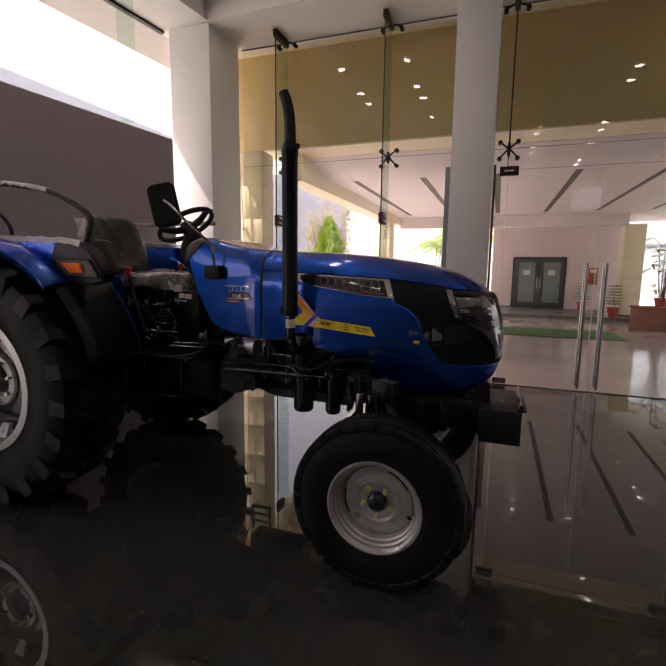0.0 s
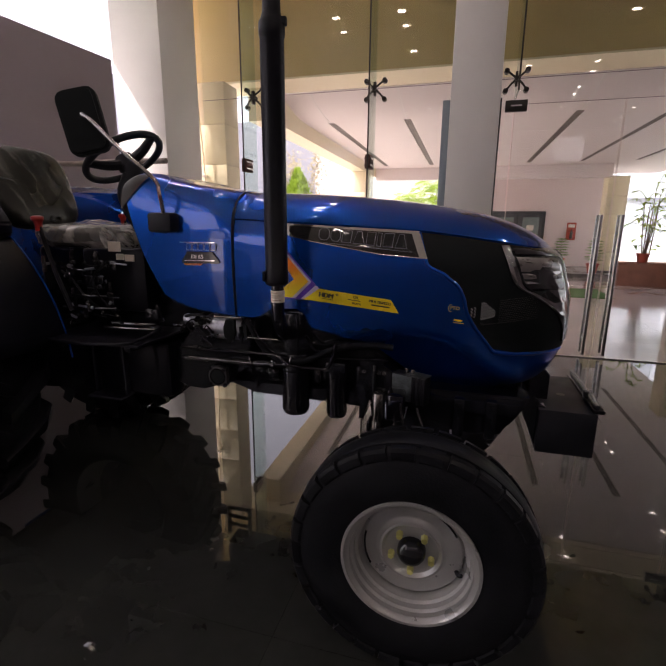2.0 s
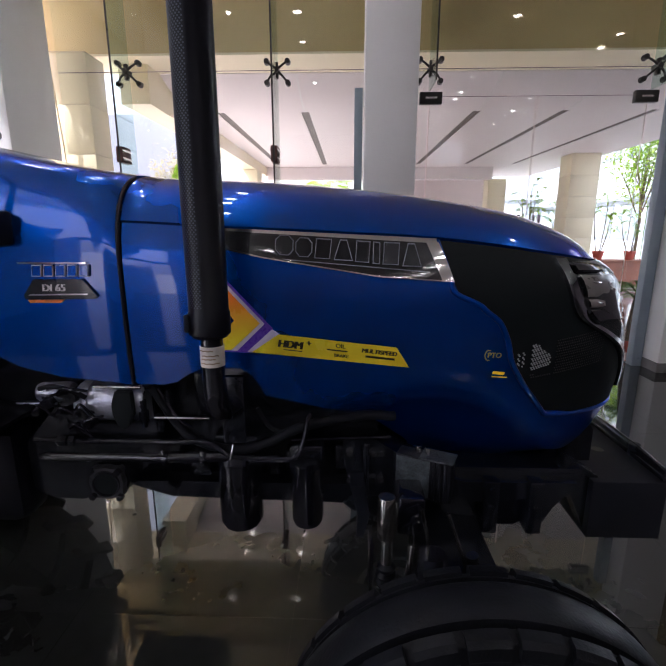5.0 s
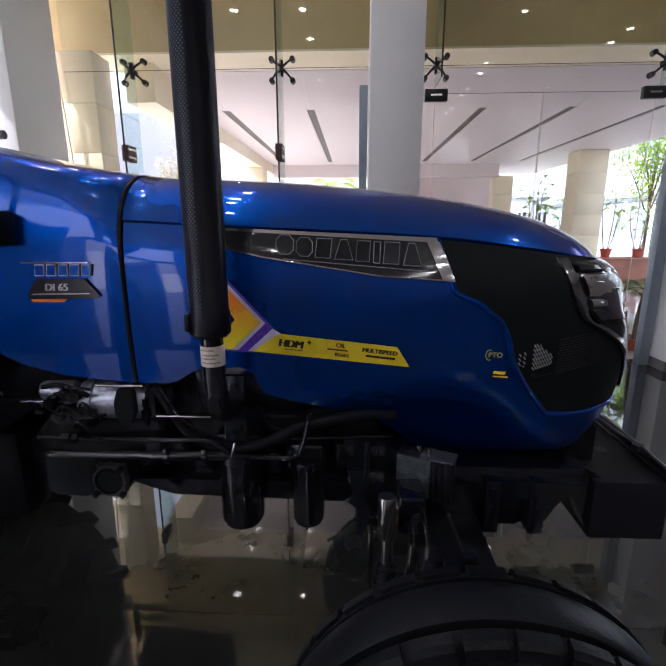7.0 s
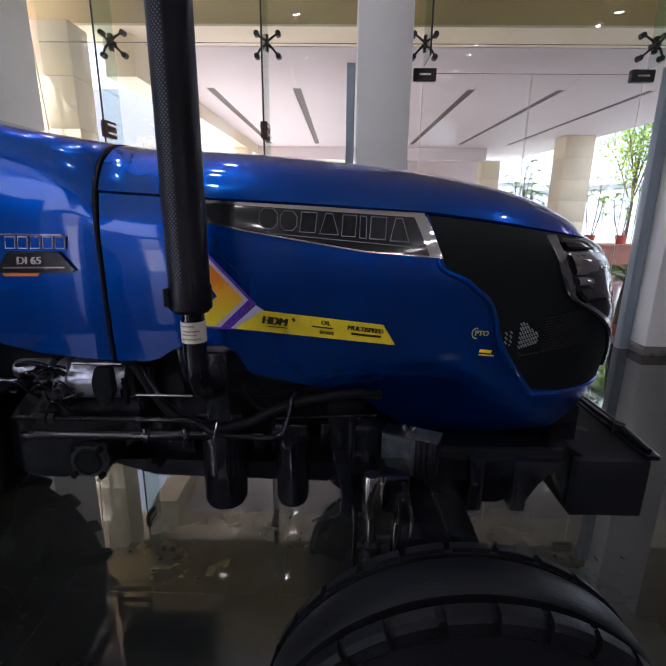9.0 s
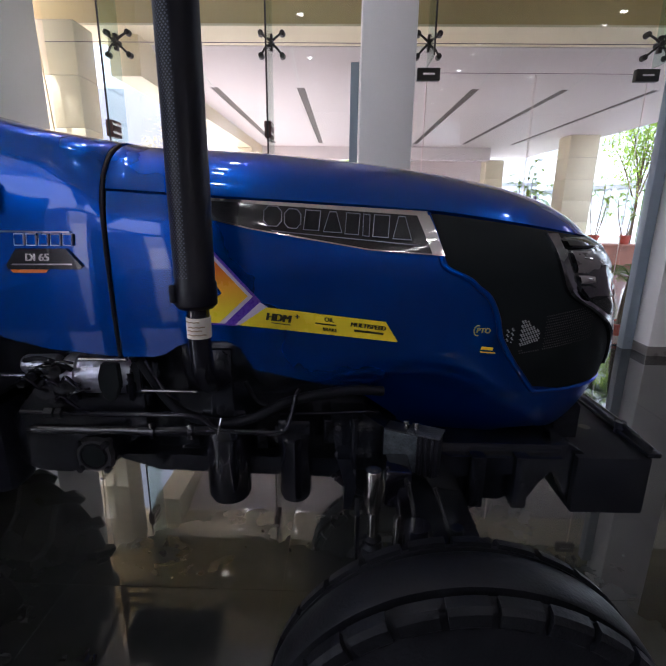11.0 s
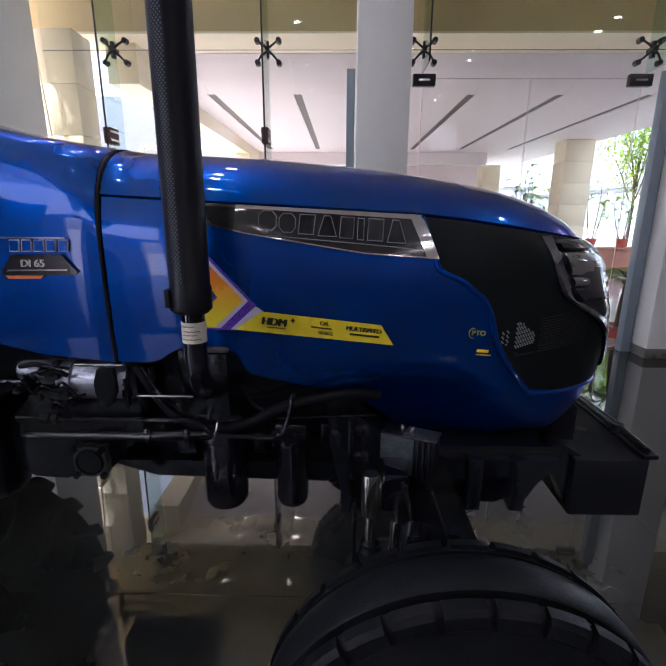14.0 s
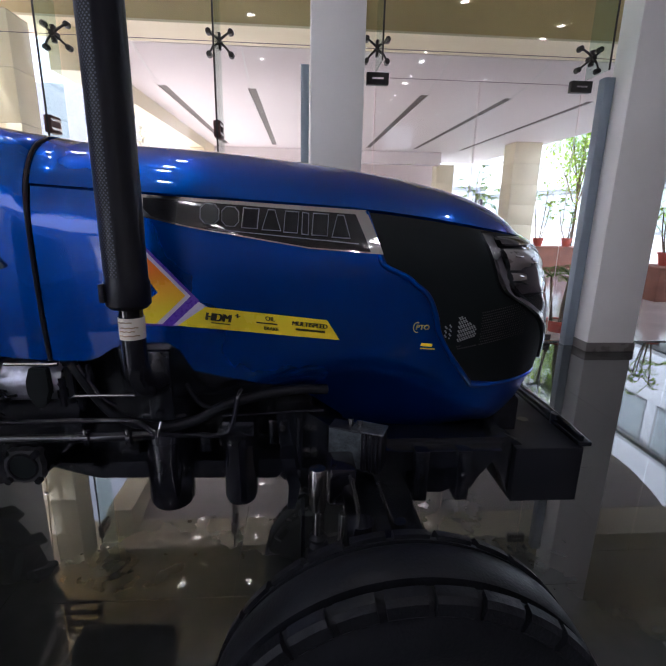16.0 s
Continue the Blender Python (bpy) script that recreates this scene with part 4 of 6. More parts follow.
stripe = part("sticker_stripe", decal([(-0.928, 1.084), (-0.866, 1.127), (-0.596, 1.098), (-0.566, 1.050)], 0.0028, 0.0008), M_YELLOW, tractor, "yellow stripe sticker with small print")
part("print", words("HDM", -0.838, 1.1025, 0.025, 0.2, -0.11, 0.0042, 0.075), M_INK, stripe, "dark bold print")
part("print", decal([(-0.855, 1.0925), (-0.812, 1.088), (-0.812, 1.086), (-0.855, 1.0905)], 0.0042, 0.0006), M_INK, stripe)
part("print", words("+", -0.796, 1.106, 0.020, 0.0, -0.11, 0.0042, 0.06), M_INK, stripe)
part("print", words("OIL", -0.724, 1.100, 0.014, 0.0, -0.11, 0.0042), M_INK, stripe, "dark print")
part("print", decal([(-0.755, 1.094), (-0.708, 1.089), (-0.708, 1.086), (-0.755, 1.091)], 0.0042, 0.0006), M_INK, stripe)
part("print", words("BRAKE", -0.722, 1.077, 0.011, 0.0, -0.11, 0.0042), M_INK, stripe, "dark print")
part("print", words("MULTISPEED", -0.635, 1.086, 0.0145, 0.15, -0.11, 0.0042, 0.06), M_INK, stripe, "dark bold print")
part("print", decal([(-0.667, 1.079), (-0.600, 1.072), (-0.600, 1.067), (-0.667, 1.074)], 0.0042, 0.0006), M_INK, stripe)
part("mark", words("PTO", -0.372, 1.079, 0.017, 0.1, -0.05, 0.002), M_LIME, tractor, "small pale lime print")
part("mark", tube(bmesh.new(), [skin(-0.385 + 0.009 * math.cos(k * 0.42 + 1.2), 1.079 + 0.012 * math.sin(k * 0.42 + 1.2), 0.001) for k in range(10)], 0.0012, 6), M_LIME, tractor, "small pale lime ring")
part("mark", decal([(-0.372, 1.041), (-0.344, 1.038), (-0.346, 1.031), (-0.374, 1.034)], 0.002, 0.0008), M_YELLOW, tractor, "small yellow printed bar")
part("mark", decal([(-0.374, 1.029), (-0.338, 1.026), (-0.338, 1.0235), (-0.374, 1.0265)], 0.002, 0.0008), M_YELLOW, tractor, "small yellow printed bar")

# model badge on the cowl
badge = part("model_badge", decal([(-1.405, 1.252), (-1.300, 1.252), (-1.270, 1.213), (-1.278, 1.207), (-1.428, 1.207), (-1.430, 1.217)], 0.003, 0.005), M_GLOSSBLK, tractor, "black and chrome model badge")
part("badge_line", decal([(-1.42, 1.216), (-1.29, 1.217), (-1.29, 1.220), (-1.415, 1.2195)], 0.0085, 0.001), M_CHROME, badge)
part("badge_print", words("DI 65", -1.362, 1.2325, 0.0225, 0.1, 0.0, 0.0085, 0.06), M_STEEL, badge, "bright raised print")
part("badge_bar", decal([(-1.425, 1.206), (-1.345, 1.206), (-1.352, 1.199), (-1.42, 1.199)], 0.003, 0.003), M_ORANGE, badge, "orange strip")
part("badge_top", decal([(-1.436, 1.290), (-1.288, 1.289), (-1.288, 1.286), (-1.434, 1.286)], 0.003, 0.004), M_CHROME, badge)
for i in range(5):
    xa = -1.408 + 0.0255 * i
    o = [(xa, 1.258), (xa + 0.021, 1.258), (xa + 0.024, 1.284), (xa + 0.003, 1.284)]
    k = part("badge_block", decal(o, 0.003, 0.004), M_STARTER, badge)
    c = (xa + 0.012, 1.271)
    part("block_face", decal([(c[0] + (x - c[0]) * 0.82, c[1] + (z - c[1]) * 0.84) for x, z in o], 0.0072, 0.0006), M_BLUE, k)

# exhaust stack
EX, EY = -0.985, 2.11
stack = part("exhaust_shield", lathe(bmesh.new(), (EX, EY, 0), (0, 0, 1), [(1.152, 0.025), (1.150, 0.034), (1.158, 0.0415), (1.20, 0.0415), (1.204, 0.0390), (1.93, 0.0385), (1.935, 0.0415), (1.97, 0.0415), (1.98, 0.036), (2.0, 0.029)], 40), M_SHIELD, tractor, "black perforated exhaust heat shield")
# hole dots in a paler colour for light through them, on the sides only
bm = bmesh.new()
for j in range(176):
    z = 1.214 + 0.00405 * j
    for i in range(18):
        turn = 172 + 10.4 * (i + 0.5 * (j % 2))
        if 266 < turn < 350:
            continue
        a = radians(turn)
        c = Vector((EX + 0.0392 * math.cos(a), EY + 0.0392 * math.sin(a), z))
        d = Vector((math.cos(a), math.sin(a), 0))
        u, v = Vector((-d.y, d.x, 0)), Vector((0, 0, 1))
        vs = [bm.verts.new(c + u * (0.0018 * math.cos(k * math.pi / 3)) + v * (0.0018 * math.sin(k * math.pi / 3)) + d * 0.0002) for k in range(6)]
        bm.faces.new(vs)
part("perforation", bm, mat("lit_through_hole", (0.030, 0.034, 0.055), 0.5), stack, "rows of small pierced holes, coloured pale as lit from behind")
part("shield_clip", B(EX - 0.040, EX - 0.030, EY - 0.036, EY - 0.024, 1.165, 1.20, 0.002), M_BLACK, stack)
pipe = part("exhaust_pipe", tube(bmesh.new(), [(EX, EY, 1.99), (EX, EY, 2.06), (EX - 0.004, EY, 2.12), (EX - 0.016, EY, 2.18), (EX - 0.034, EY, 2.225)], (0.029, 0.025), 20), M_BLACK, tractor, "black bent exhaust outlet")
part("rain_bracket", B(EX + 0.028, EX + 0.05, EY - 0.01, EY + 0.01, 1.96, 1.985, 0.003), M_BLACK, pipe)
part("exhaust_neck", tube(bmesh.new(), [(EX + 0.002, EY, 1.155), (EX + 0.002, EY, 1.06), (EX + 0.003, EY + 0.012, 1.01), (EX + 0.006, EY + 0.06, 0.965), (EX + 0.01, EY + 0.2, 0.94)], (0.0225, 0.028), 18), M_GLOSSBLK, tractor, "black exhaust neck")
part("exhaust_band", lathe(bmesh.new(), (EX + 0.002, EY, 0), (0, 0, 1), [(1.09, 0.0225), (1.09, 0.0245), (1.132, 0.0245), (1.132, 0.0225)], 28), M_PALE, tractor, "pale paper tape with faded print")
M_FADED = mat("faded_print", (0.33, 0.24, 0.15), 0.7, var=0.5, scale=150)
for z, a0, a1 in ((1.124, 215, 290), (1.114, 235, 315), (1.107, 230, 300), (1.098, 225, 320)):
    part("faded_print", tube(bmesh.new(), [(EX + 0.002 + 0.0245 * math.cos(radians(a0 + (a1 - a0) * k / 6)), EY + 0.0245 * math.sin(radians(a0 + (a1 - a0) * k / 6)), z + 0.001 * (k % 2)) for k in range(7)], 0.0013, 6), M_FADED, tractor)


# wheels
def lugs(name, rows, wheel, c, n, shift):
    """Copies of one tread lug round the wheel's axle at c."""
    bm = bmesh.new()
    vs = [[bm.verts.new(q) for q in r] for r in rows]
    for r0, r1 in zip(vs, vs[1:]):
        for q in range(len(r0) - 1):
            bm.faces.new((r0[q], r0[q + 1], r1[q + 1], r1[q]))
    bm.faces.new(vs[0])
    bm.faces.new(vs[-1])
    bmesh.ops.recalc_face_normals(bm, faces=bm.faces)
    me = bpy.data.meshes.new(name)
    bm.to_mesh(me)
    bm.free()
    me.materials.append(M_RUBBER)
    for i in range(n):
        ob = new(name, me)
        ob.parent = wheel
        ob.location = c - tractor.location
        ob.rotation_euler.y = -2 * math.pi * (i + shift) / n


def front_wheel(cy, out):
    """out: -1 where the outer face looks towards -y."""
    cx, cz = -0.45, 0.358
    a = Vector((0, out, 0))
    c = Vector((cx, cy, cz))
    w = part("front_wheel", rod(bmesh.new(), c - a * 0.06, c + a * 0.012, 0.045, 0.042, 24), M_GLOSSBLK, tractor, "front wheel with silver rim and ribbed tyre")
    prof = [(0.078, 0.212), (0.090, 0.236), (0.096, 0.278), (0.094, 0.312), (0.087, 0.337), (0.081, 0.350), (0.078, 0.366), (0.070, 0.374), (0.055, 0.378), (0.053, 0.366), (0.043, 0.366), (0.041, 0.382), (0.036, 0.385), (0.012, 0.388)]
    part("tyre", lathe(bmesh.new(), c, a, prof + [(-p, r) for p, r in prof[::-1]], 96), M_RUBBER, w, "black ribbed rubber tyre")
    for side in (1, -1):
        rows = []
        for k in range(4):
            t = 2 * math.pi / 28 * 0.82 * k / 3
            d = Vector((math.cos(t), 0, math.sin(t)))
            rows.append([a * (side * p) + d * r for p, r in ((0.0860, 0.346), (0.0905, 0.352), (0.0885, 0.374), (0.080, 0.383), (0.061, 0.3855), (0.0585, 0.366))])
        lugs("tread_block", rows, w, c, 28, 0.5 if side < 0 else 0.0)
    rim = part("rim", lathe(bmesh.new(), c, a, [(0.080, 0.214), (0.086, 0.213), (0.086, 0.204), (0.078, 0.198), (0.074, 0.190), (0.058, 0.188), (0.052, 0.180), (0.034, 0.178), (0.028, 0.170), (0.010, 0.168), (0.002, 0.164), (-0.05, 0.170), (-0.075, 0.19), (-0.08, 0.212)], 72), M_RIM, w, "silver painted steel rim")
    part("disc", lathe(bmesh.new(), c, a, [(-0.008, 0.166), (-0.004, 0.160), (0.004, 0.156), (0.006, 0.146), (0.004, 0.118), (0.008, 0.110), (0.018, 0.102), (0.020, 0.094), (0.010, 0.084), (0.008, 0.052), (0.0, 0.04)], 64), M_RIM, rim, "silver dished wheel disc")
    for a0, a1 in ((28, 74), (166, 214)):
        sl = [c + a * 0.0062 + Vector((math.cos(radians(t)), 0, math.sin(radians(t)))) * 0.152 for t in range(a0, a1, 3)]
        part("slot", tube(bmesh.new(), sl, 0.0035, 6, 1), M_CAST, rim, "dark crescent slot between disc and rim")
    part("rim_well", lathe(bmesh.new(), c, a, [(-0.012, 0.170), (-0.012, 0.10)], 48), M_CAST, rim, "dark gap behind the disc")
    for i in range(5):
        t = 2 * math.pi * i / 5 + 0.942
        p = c + Vector((math.cos(t), 0, math.sin(t))) * 0.066
        part("wheel_bolt", rod(bmesh.new(), p + a * 0.008, p + a * 0.032, 0.0115, 0.010, 6), M_BOLT, w, "yellowish zinc wheel bolt")
    part("hub_cap", rod(bmesh.new(), c + a * 0.005, c + a * 0.045, 0.045, 0.024, 28, ((0.55, 0.044), (0.85, 0.037))), M_GLOSSBLK, w, "black hub cap")
    t = -0.35
    p = c + Vector((math.cos(t), 0, math.sin(t))) * 0.150
    part("valve", tube(bmesh.new(), [p + a * 0.005, p + a * 0.018 + Vector((0.006, 0, 0)), p + a * 0.026 + Vector((0.014, 0, 0.006))], 0.007, 8), M_BLACK, w)
    return w


front_wheel(1.893, -1)
front_wheel(3.225, 1)

RX, RZ, RR = -2.76, 0.712, 0.745


def rear_wheel(cy, out):
    a = Vector((0, out, 0))
    c = Vector((RX, cy, RZ))
    w = part("rear_wheel", rod(bmesh.new(), c - a * 0.1, c + a * 0.05, 0.11, 0.10, 32), M_CAST, tractor, "large rear wheel with lugged tyre")
    prof = [(0.175, 0.395), (0.205, 0.43), (0.222, 0.50), (0.220, 0.57), (0.208, 0.63), (0.190, 0.668), (0.15, 0.69), (0.0, 0.70)]
    part("tyre", lathe(bmesh.new(), c, a, prof + [(-p, r) for p, r in prof[-2::-1]], 96), M_RUBBER, w, "black lugged rubber tyre")
    for side in (1, -1):
        rows = []
        for k in range(6):
            q = k / 5
            p = side * (-0.012 + 0.222 * q) + (side * 0.008 if k == 5 else 0)
            low = 0.70 - 0.01 * q - (0.085 if k == 5 else 0.015 if k == 4 else 0)
            top = RR - 0.008 * q - (0.035 if k == 5 else 0)
            tc = 0.20 * q
            w5 = 1.0 if k == 5 else 0.85 if k == 4 else 0.62
            rows.append([a * p + Vector((math.cos(tc + dt), 0, math.sin(tc + dt))) * r for dt, r in ((-0.072 * w5, low - 0.01), (-0.056 * w5, top - 0.012), (-0.046 * w5, top), (0.046 * w5, top), (0.056 * w5, top - 0.012), (0.072 * w5, low - 0.01))])
        lugs("tread_lug", rows, w, c, 21, 0.5 if side < 0 else 0.0)
    rim = part("rim", lathe(bmesh.new(), c, a, [(0.178, 0.40), (0.188, 0.402), (0.190, 0.361), (0.178, 0.378), (0.15, 0.372), (0.12, 0.352), (0.0, 0.335), (-0.12, 0.352), (-0.18, 0.40)], 80), M_RIM, w, "silver painted steel rim")
    disc = part("disc", lathe(bmesh.new(), c, a, [(0.0, 0.335), (0.03, 0.30), (0.06, 0.22), (0.065, 0.16), (0.05, 0.10), (0.052, 0.02)], 64), M_GLOSSBLK, w, "dark wheel disc")
    part("hub_ring", lathe(bmesh.new(), c, a, [(0.060, 0.155), (0.080, 0.150), (0.084, 0.125), (0.080, 0.105), (0.05, 0.100)], 40), M_RIM, w, "silver hub ring")
    for i in range(8):
        t = 2 * math.pi * i / 8 + 0.2
        p = c + Vector((math.cos(t), 0, math.sin(t))) * 0.128
        part("wheel_bolt", rod(bmesh.new(), p + a * 0.08, p + a * 0.105, 0.014, 0.012, 6), M_STEEL, w)
    for i in range(8):
        t = 2 * math.pi * i / 8 + 0.05
        d = Vector((math.cos(t), 0, math.sin(t)))
        n = Vector((-d.z, 0, d.x))
        bm = bmesh.new()
        vs = [bm.verts.new(c + a * q + d * r + n * s) for q, r, s in ((0.10, 0.36, 0.04), (0.10, 0.36, -0.04), (0.055, 0.27, -0.03), (0.055, 0.27, 0.03), (0.08, 0.36, 0.04), (0.08, 0.36, -0.04), (0.035, 0.27, -0.03), (0.035, 0.27, 0.03))]
        for f in ((0, 1, 2, 3), (4, 7, 6, 5), (0, 4, 5, 1), (1, 5, 6, 2), (2, 6, 7, 3), (3, 7, 4, 0)):
            bm.faces.new([vs[q] for q in f])
        part("rim_lug", bm, M_RIM, w)
    return w


rear_wheel(1.89, -1)
rear_wheel(3.33, 1)

# rear mudguards with rails and lamps
for sgn in (-1, 1):
    def Y(v):
        return YC + sgn * v
    arc = [radians(t) for t in range(165, 44, -5)]
    bm = bmesh.new()
    rows = []
    for t in arc:
        d = Vector((math.cos(t), 0, math.sin(t)))
        c = Vector((RX, 0, RZ))
        rows.append([Vector((p.x, Y(v), p.z)) for p, v in ((c + d * 0.765, 0.845), (c + d * 0.80, 0.85), (c + d * 0.825, 0.82), (c + d * 0.83, 0.74), (c + d * 0.832, 0.55), (c + d * 0.83, 0.45), (c + d * 0.81, 0.425), (c + d * 0.40, 0.42))])
    guard = part("mudguard", sheet(bm, rows), M_BLUE, tractor, "blue rear mudguard", angle=50)
    bm = bmesh.new()
    rows = []
    for t in range(47, 8, -4):
        d = Vector((math.cos(radians(t)), 0, math.sin(radians(t))))
        rows.append([Vector((RX + d.x * q, Y(v), RZ + d.z * q)) for q, v in ((0.80, 0.80), (0.822, 0.74), (0.826, 0.55), (0.82, 0.44), (0.79, 0.426), (0.42, 0.424))])
    # black stands for blue paint in shade here
    flap = part("guard_front", sheet(bm, rows), M_SHIELD, guard, "lower front of the blue mudguard, coloured black as shade")
    flap.modifiers.new("thick", "SOLIDIFY").thickness = 0.005
    md = guard.modifiers.new("thick", "SOLIDIFY")
    md.thickness = 0.006
    bm = prism(bmesh.new(), [(-2.80, 1.50), (-2.78, 1.546), (-2.34, 1.532), (-2.12, 1.512), (-2.06, 1.46), (-1.995, 1.36), (-2.0, 1.32), (-2.08, 1.29), (-2.36, 1.31), (-2.55, 1.42)], Y(0.44 if sgn > 0 else 0.625), Y(0.70))
    bmesh.ops.bevel(bm, geom=bm.edges[:], offset=0.014 if sgn < 0 else 0.045, segments=4, affect="EDGES")
    part("guard_cap", bm, M_BLUE, guard, "flat blue top of the mudguard", angle=50)
    bm = prism(bmesh.new(), [(-2.35, 1.313), (-2.34, 1.40), (-2.28, 1.52), (-2.12, 1.517), (-2.03, 1.463), (-1.957, 1.356), (-1.962, 1.312), (-2.07, 1.286)], Y(0.615), Y(0.704))
    bmesh.ops.bevel(bm, geom=bm.edges[:], offset=0.008, segments=2, affect="EDGES")
    pod = part("lamp_pod", bm, M_SHIELD, guard, "satin black lamp housing")
    part("lamp_bezel", prism(bmesh.new(), [(-2.30, 1.425), (-2.03, 1.424), (-1.972, 1.342), (-1.985, 1.322), (-2.21, 1.325)], Y(0.704), Y(0.710)), M_VENT, pod, "dark lamp bezel")
    part("clear_lamp", prism(bmesh.new(), [(-2.27, 1.418), (-2.035, 1.417), (-1.982, 1.342), (-1.99, 1.332), (-2.20, 1.334)], Y(0.710), Y(0.716)), M_CLEARLENS, pod, "smoky clear side lamp")
    bm = prism(bmesh.new(), [(-2.225, 1.405), (-2.085, 1.402), (-2.065, 1.352), (-2.165, 1.346)], Y(0.714), Y(0.727))
    bmesh.ops.bevel(bm, geom=bm.edges[:], offset=0.005, segments=2, affect="EDGES")
    part("amber_lamp", bm, M_AMBER, pod, "amber turn lamp")
    part("guard_lip", tube(bmesh.new(), [(RX + 0.828 * math.cos(radians(t)), Y(0.452), RZ + 0.828 * math.sin(radians(t))) for t in range(54, 5, -4)], 0.0035, 8), M_BLUE, guard, "blue rolled front edge")
    if sgn > 0:
        part("grab_rail", tube(bmesh.new(), [(-2.15, Y(0.62), 1.733), (-2.5, Y(0.62), 1.736), (-2.8, Y(0.62), 1.733), (-3.07, Y(0.62), 1.73), (-3.2, Y(0.62), 1.66), (-3.22, Y(0.62), 1.42)], 0.0175, 12), M_WRAP, guard, "grab rail wrapped in dusty film")
    else:
        part("grab_rail", tube(bmesh.new(), [(-2.15, Y(0.62), 1.50), (-2.125, Y(0.62), 1.56), (-2.105, Y(0.62), 1.645), (-2.20, Y(0.62), 1.718), (-2.406, Y(0.62), 1.804), (-2.632, Y(0.62), 1.842), (-2.78, Y(0.62), 1.858), (-3.05, Y(0.62), 1.84), (-3.2, Y(0.62), 1.70), (-3.22, Y(0.62), 1.42)], 0.0155, 12), M_BLACK, guard, "black tubular grab rail")
    if sgn < 0:
        part("inner_rail", tube(bmesh.new(), [(-2.94, Y(0.46), 1.44), (-2.94, Y(0.46), 1.58), (-2.97, Y(0.46), 1.65), (-3.06, Y(0.46), 1.72), (-3.2, Y(0.46), 1.73)], 0.012, 10), M_BLACK, guard)
    # loose packing film on rail and guard top
    bm = bmesh.new()
    rows = []
    for i in range(29):
        s = i / 28
        x = -2.10 - 0.95 * s
        zz = 1.546 - 0.034 * (x + 2.78) / 0.69 if x > -2.78 else RZ + math.sqrt(max(0.0, 0.83 ** 2 - (x - RX) ** 2))
        rows.append([(x, Y(v), max(zz, 1.455) + (0.022 if sgn > 0 else 0.008) + 0.016 * noise.noise(Vector((x * 14, v * 18, 2.0 + sgn))) + 0.008 - (0.03 if v > 0.705 else 0.0)) for v in (0.712, 0.70, 0.66, 0.60, 0.54, 0.47, 0.435)])
    part("packing_film", sheet(bm, rows), M_FILM, guard, "wrinkled clear packing film")
    bm = bmesh.new()
    tube(bm, [(-2.40, Y(0.62), 1.802), (-2.52, Y(0.62), 1.826), (-2.632, Y(0.62), 1.843), (-2.78, Y(0.62), 1.859), (-2.95, Y(0.62), 1.850)], 0.0168, 12)
    for v in bm.verts:
        v.co += Vector((0, 0, 0.003)) + 0.004 * noise.noise_vector(v.co * 40)
    if sgn < 0:
        part("rail_film", bm, M_FILM, guard, "clear packing film round the rail")

# seat
def blob(c, r3, p, m=None, wrinkle=0.0, n=28, seed=0.0):
    """A soft pad: a rounded box of half sizes r3."""
    bm = bmesh.new()
    bmesh.ops.create_uvsphere(bm, u_segments=n * 2, v_segments=n, radius=1.0)
    for v in bm.verts:
        d = v.co.normalized()
        k = (abs(d.x) ** p + abs(d.y) ** p + abs(d.z) ** p) ** (-1 / p)
        q = Vector((d.x * r3[0], d.y * r3[1], d.z * r3[2])) * k
        if wrinkle:
            s = q * 15 + Vector((seed, 0, 0))
            q += d * wrinkle * (0.6 * noise.noise(s) + abs(noise.noise(s * 0.7 + Vector((5, 3, 1)))))
        v.co = q + Vector(c)
    if m is not None:
        bmesh.ops.transform(bm, matrix=m, verts=bm.verts)
    return bm


part("seat_base", B(-2.32, -1.98, 2.36, 2.78, 1.02, 1.26, 0.03), M_CAST, tractor, "black seat support")
cushion = part("seat_cushion", blob((-2.13, YC, 1.30), (0.215, 0.24, 0.05), 4.5), M_SEAT, tractor, "dark seat cushion under packing film", angle=80)
bm = blob((0, 0, 0), (0.245, 0.262, 0.058), 3.0, None, 0.0, 64)
for v in bm.verts:
    q = v.co
    s = noise.noise(Vector((q.x * 5 + q.y * 3, q.y * 4, 7.0)))
    fold = max(0.0, 1 - 2.0 * abs(math.sin(13.0 * (q.x * 0.5 + q.y * 0.8) + 4.0 * s)))
    front = max(0.0, q.x - 0.10) / 0.145
    q += q.normalized() * (0.012 * fold + 0.012 * s) + Vector((0.035 * front * front, 0, 0.012 * s - 0.02 * front))
    if q.z < -0.02:
        q.z -= 0.035 * max(0.0, 0.4 + noise.noise(Vector((q.x * 8, q.y * 8, 1.0))))
    v.co = q + Vector((-2.12, YC, 1.307))
part("packing_film", bm, M_DRAPE, cushion, "clear packing film draped in soft folds", angle=80)
rec = Matrix.Translation((-2.53, YC, 1.525)) @ Matrix.Rotation(radians(-16), 4, "Y")
back = part("backrest", blob((0, 0, 0), (0.062, 0.228, 0.205), 3.8, rec), M_SEAT, tractor, "dark padded backrest under clear film", angle=80)
bm = blob((0, 0, 0), (0.068, 0.236, 0.212), 3.6, None, 0.0, 60)
for v in bm.verts:
    s = noise.noise(Vector((v.co.y * 7 + v.co.z * 2.5, v.co.z * 1.6, 3.0)))
    fold = max(0.0, 1 - abs(math.sin(9.0 * (v.co.y + 0.35 * v.co.z) + 3.0 * s)) * 2.4) * max(0.2, 0.5 + noise.noise(Vector((v.co.y * 5, v.co.z * 6, 9.0))))
    v.co += v.co.normalized() * (0.012 * fold + 0.004 * s)
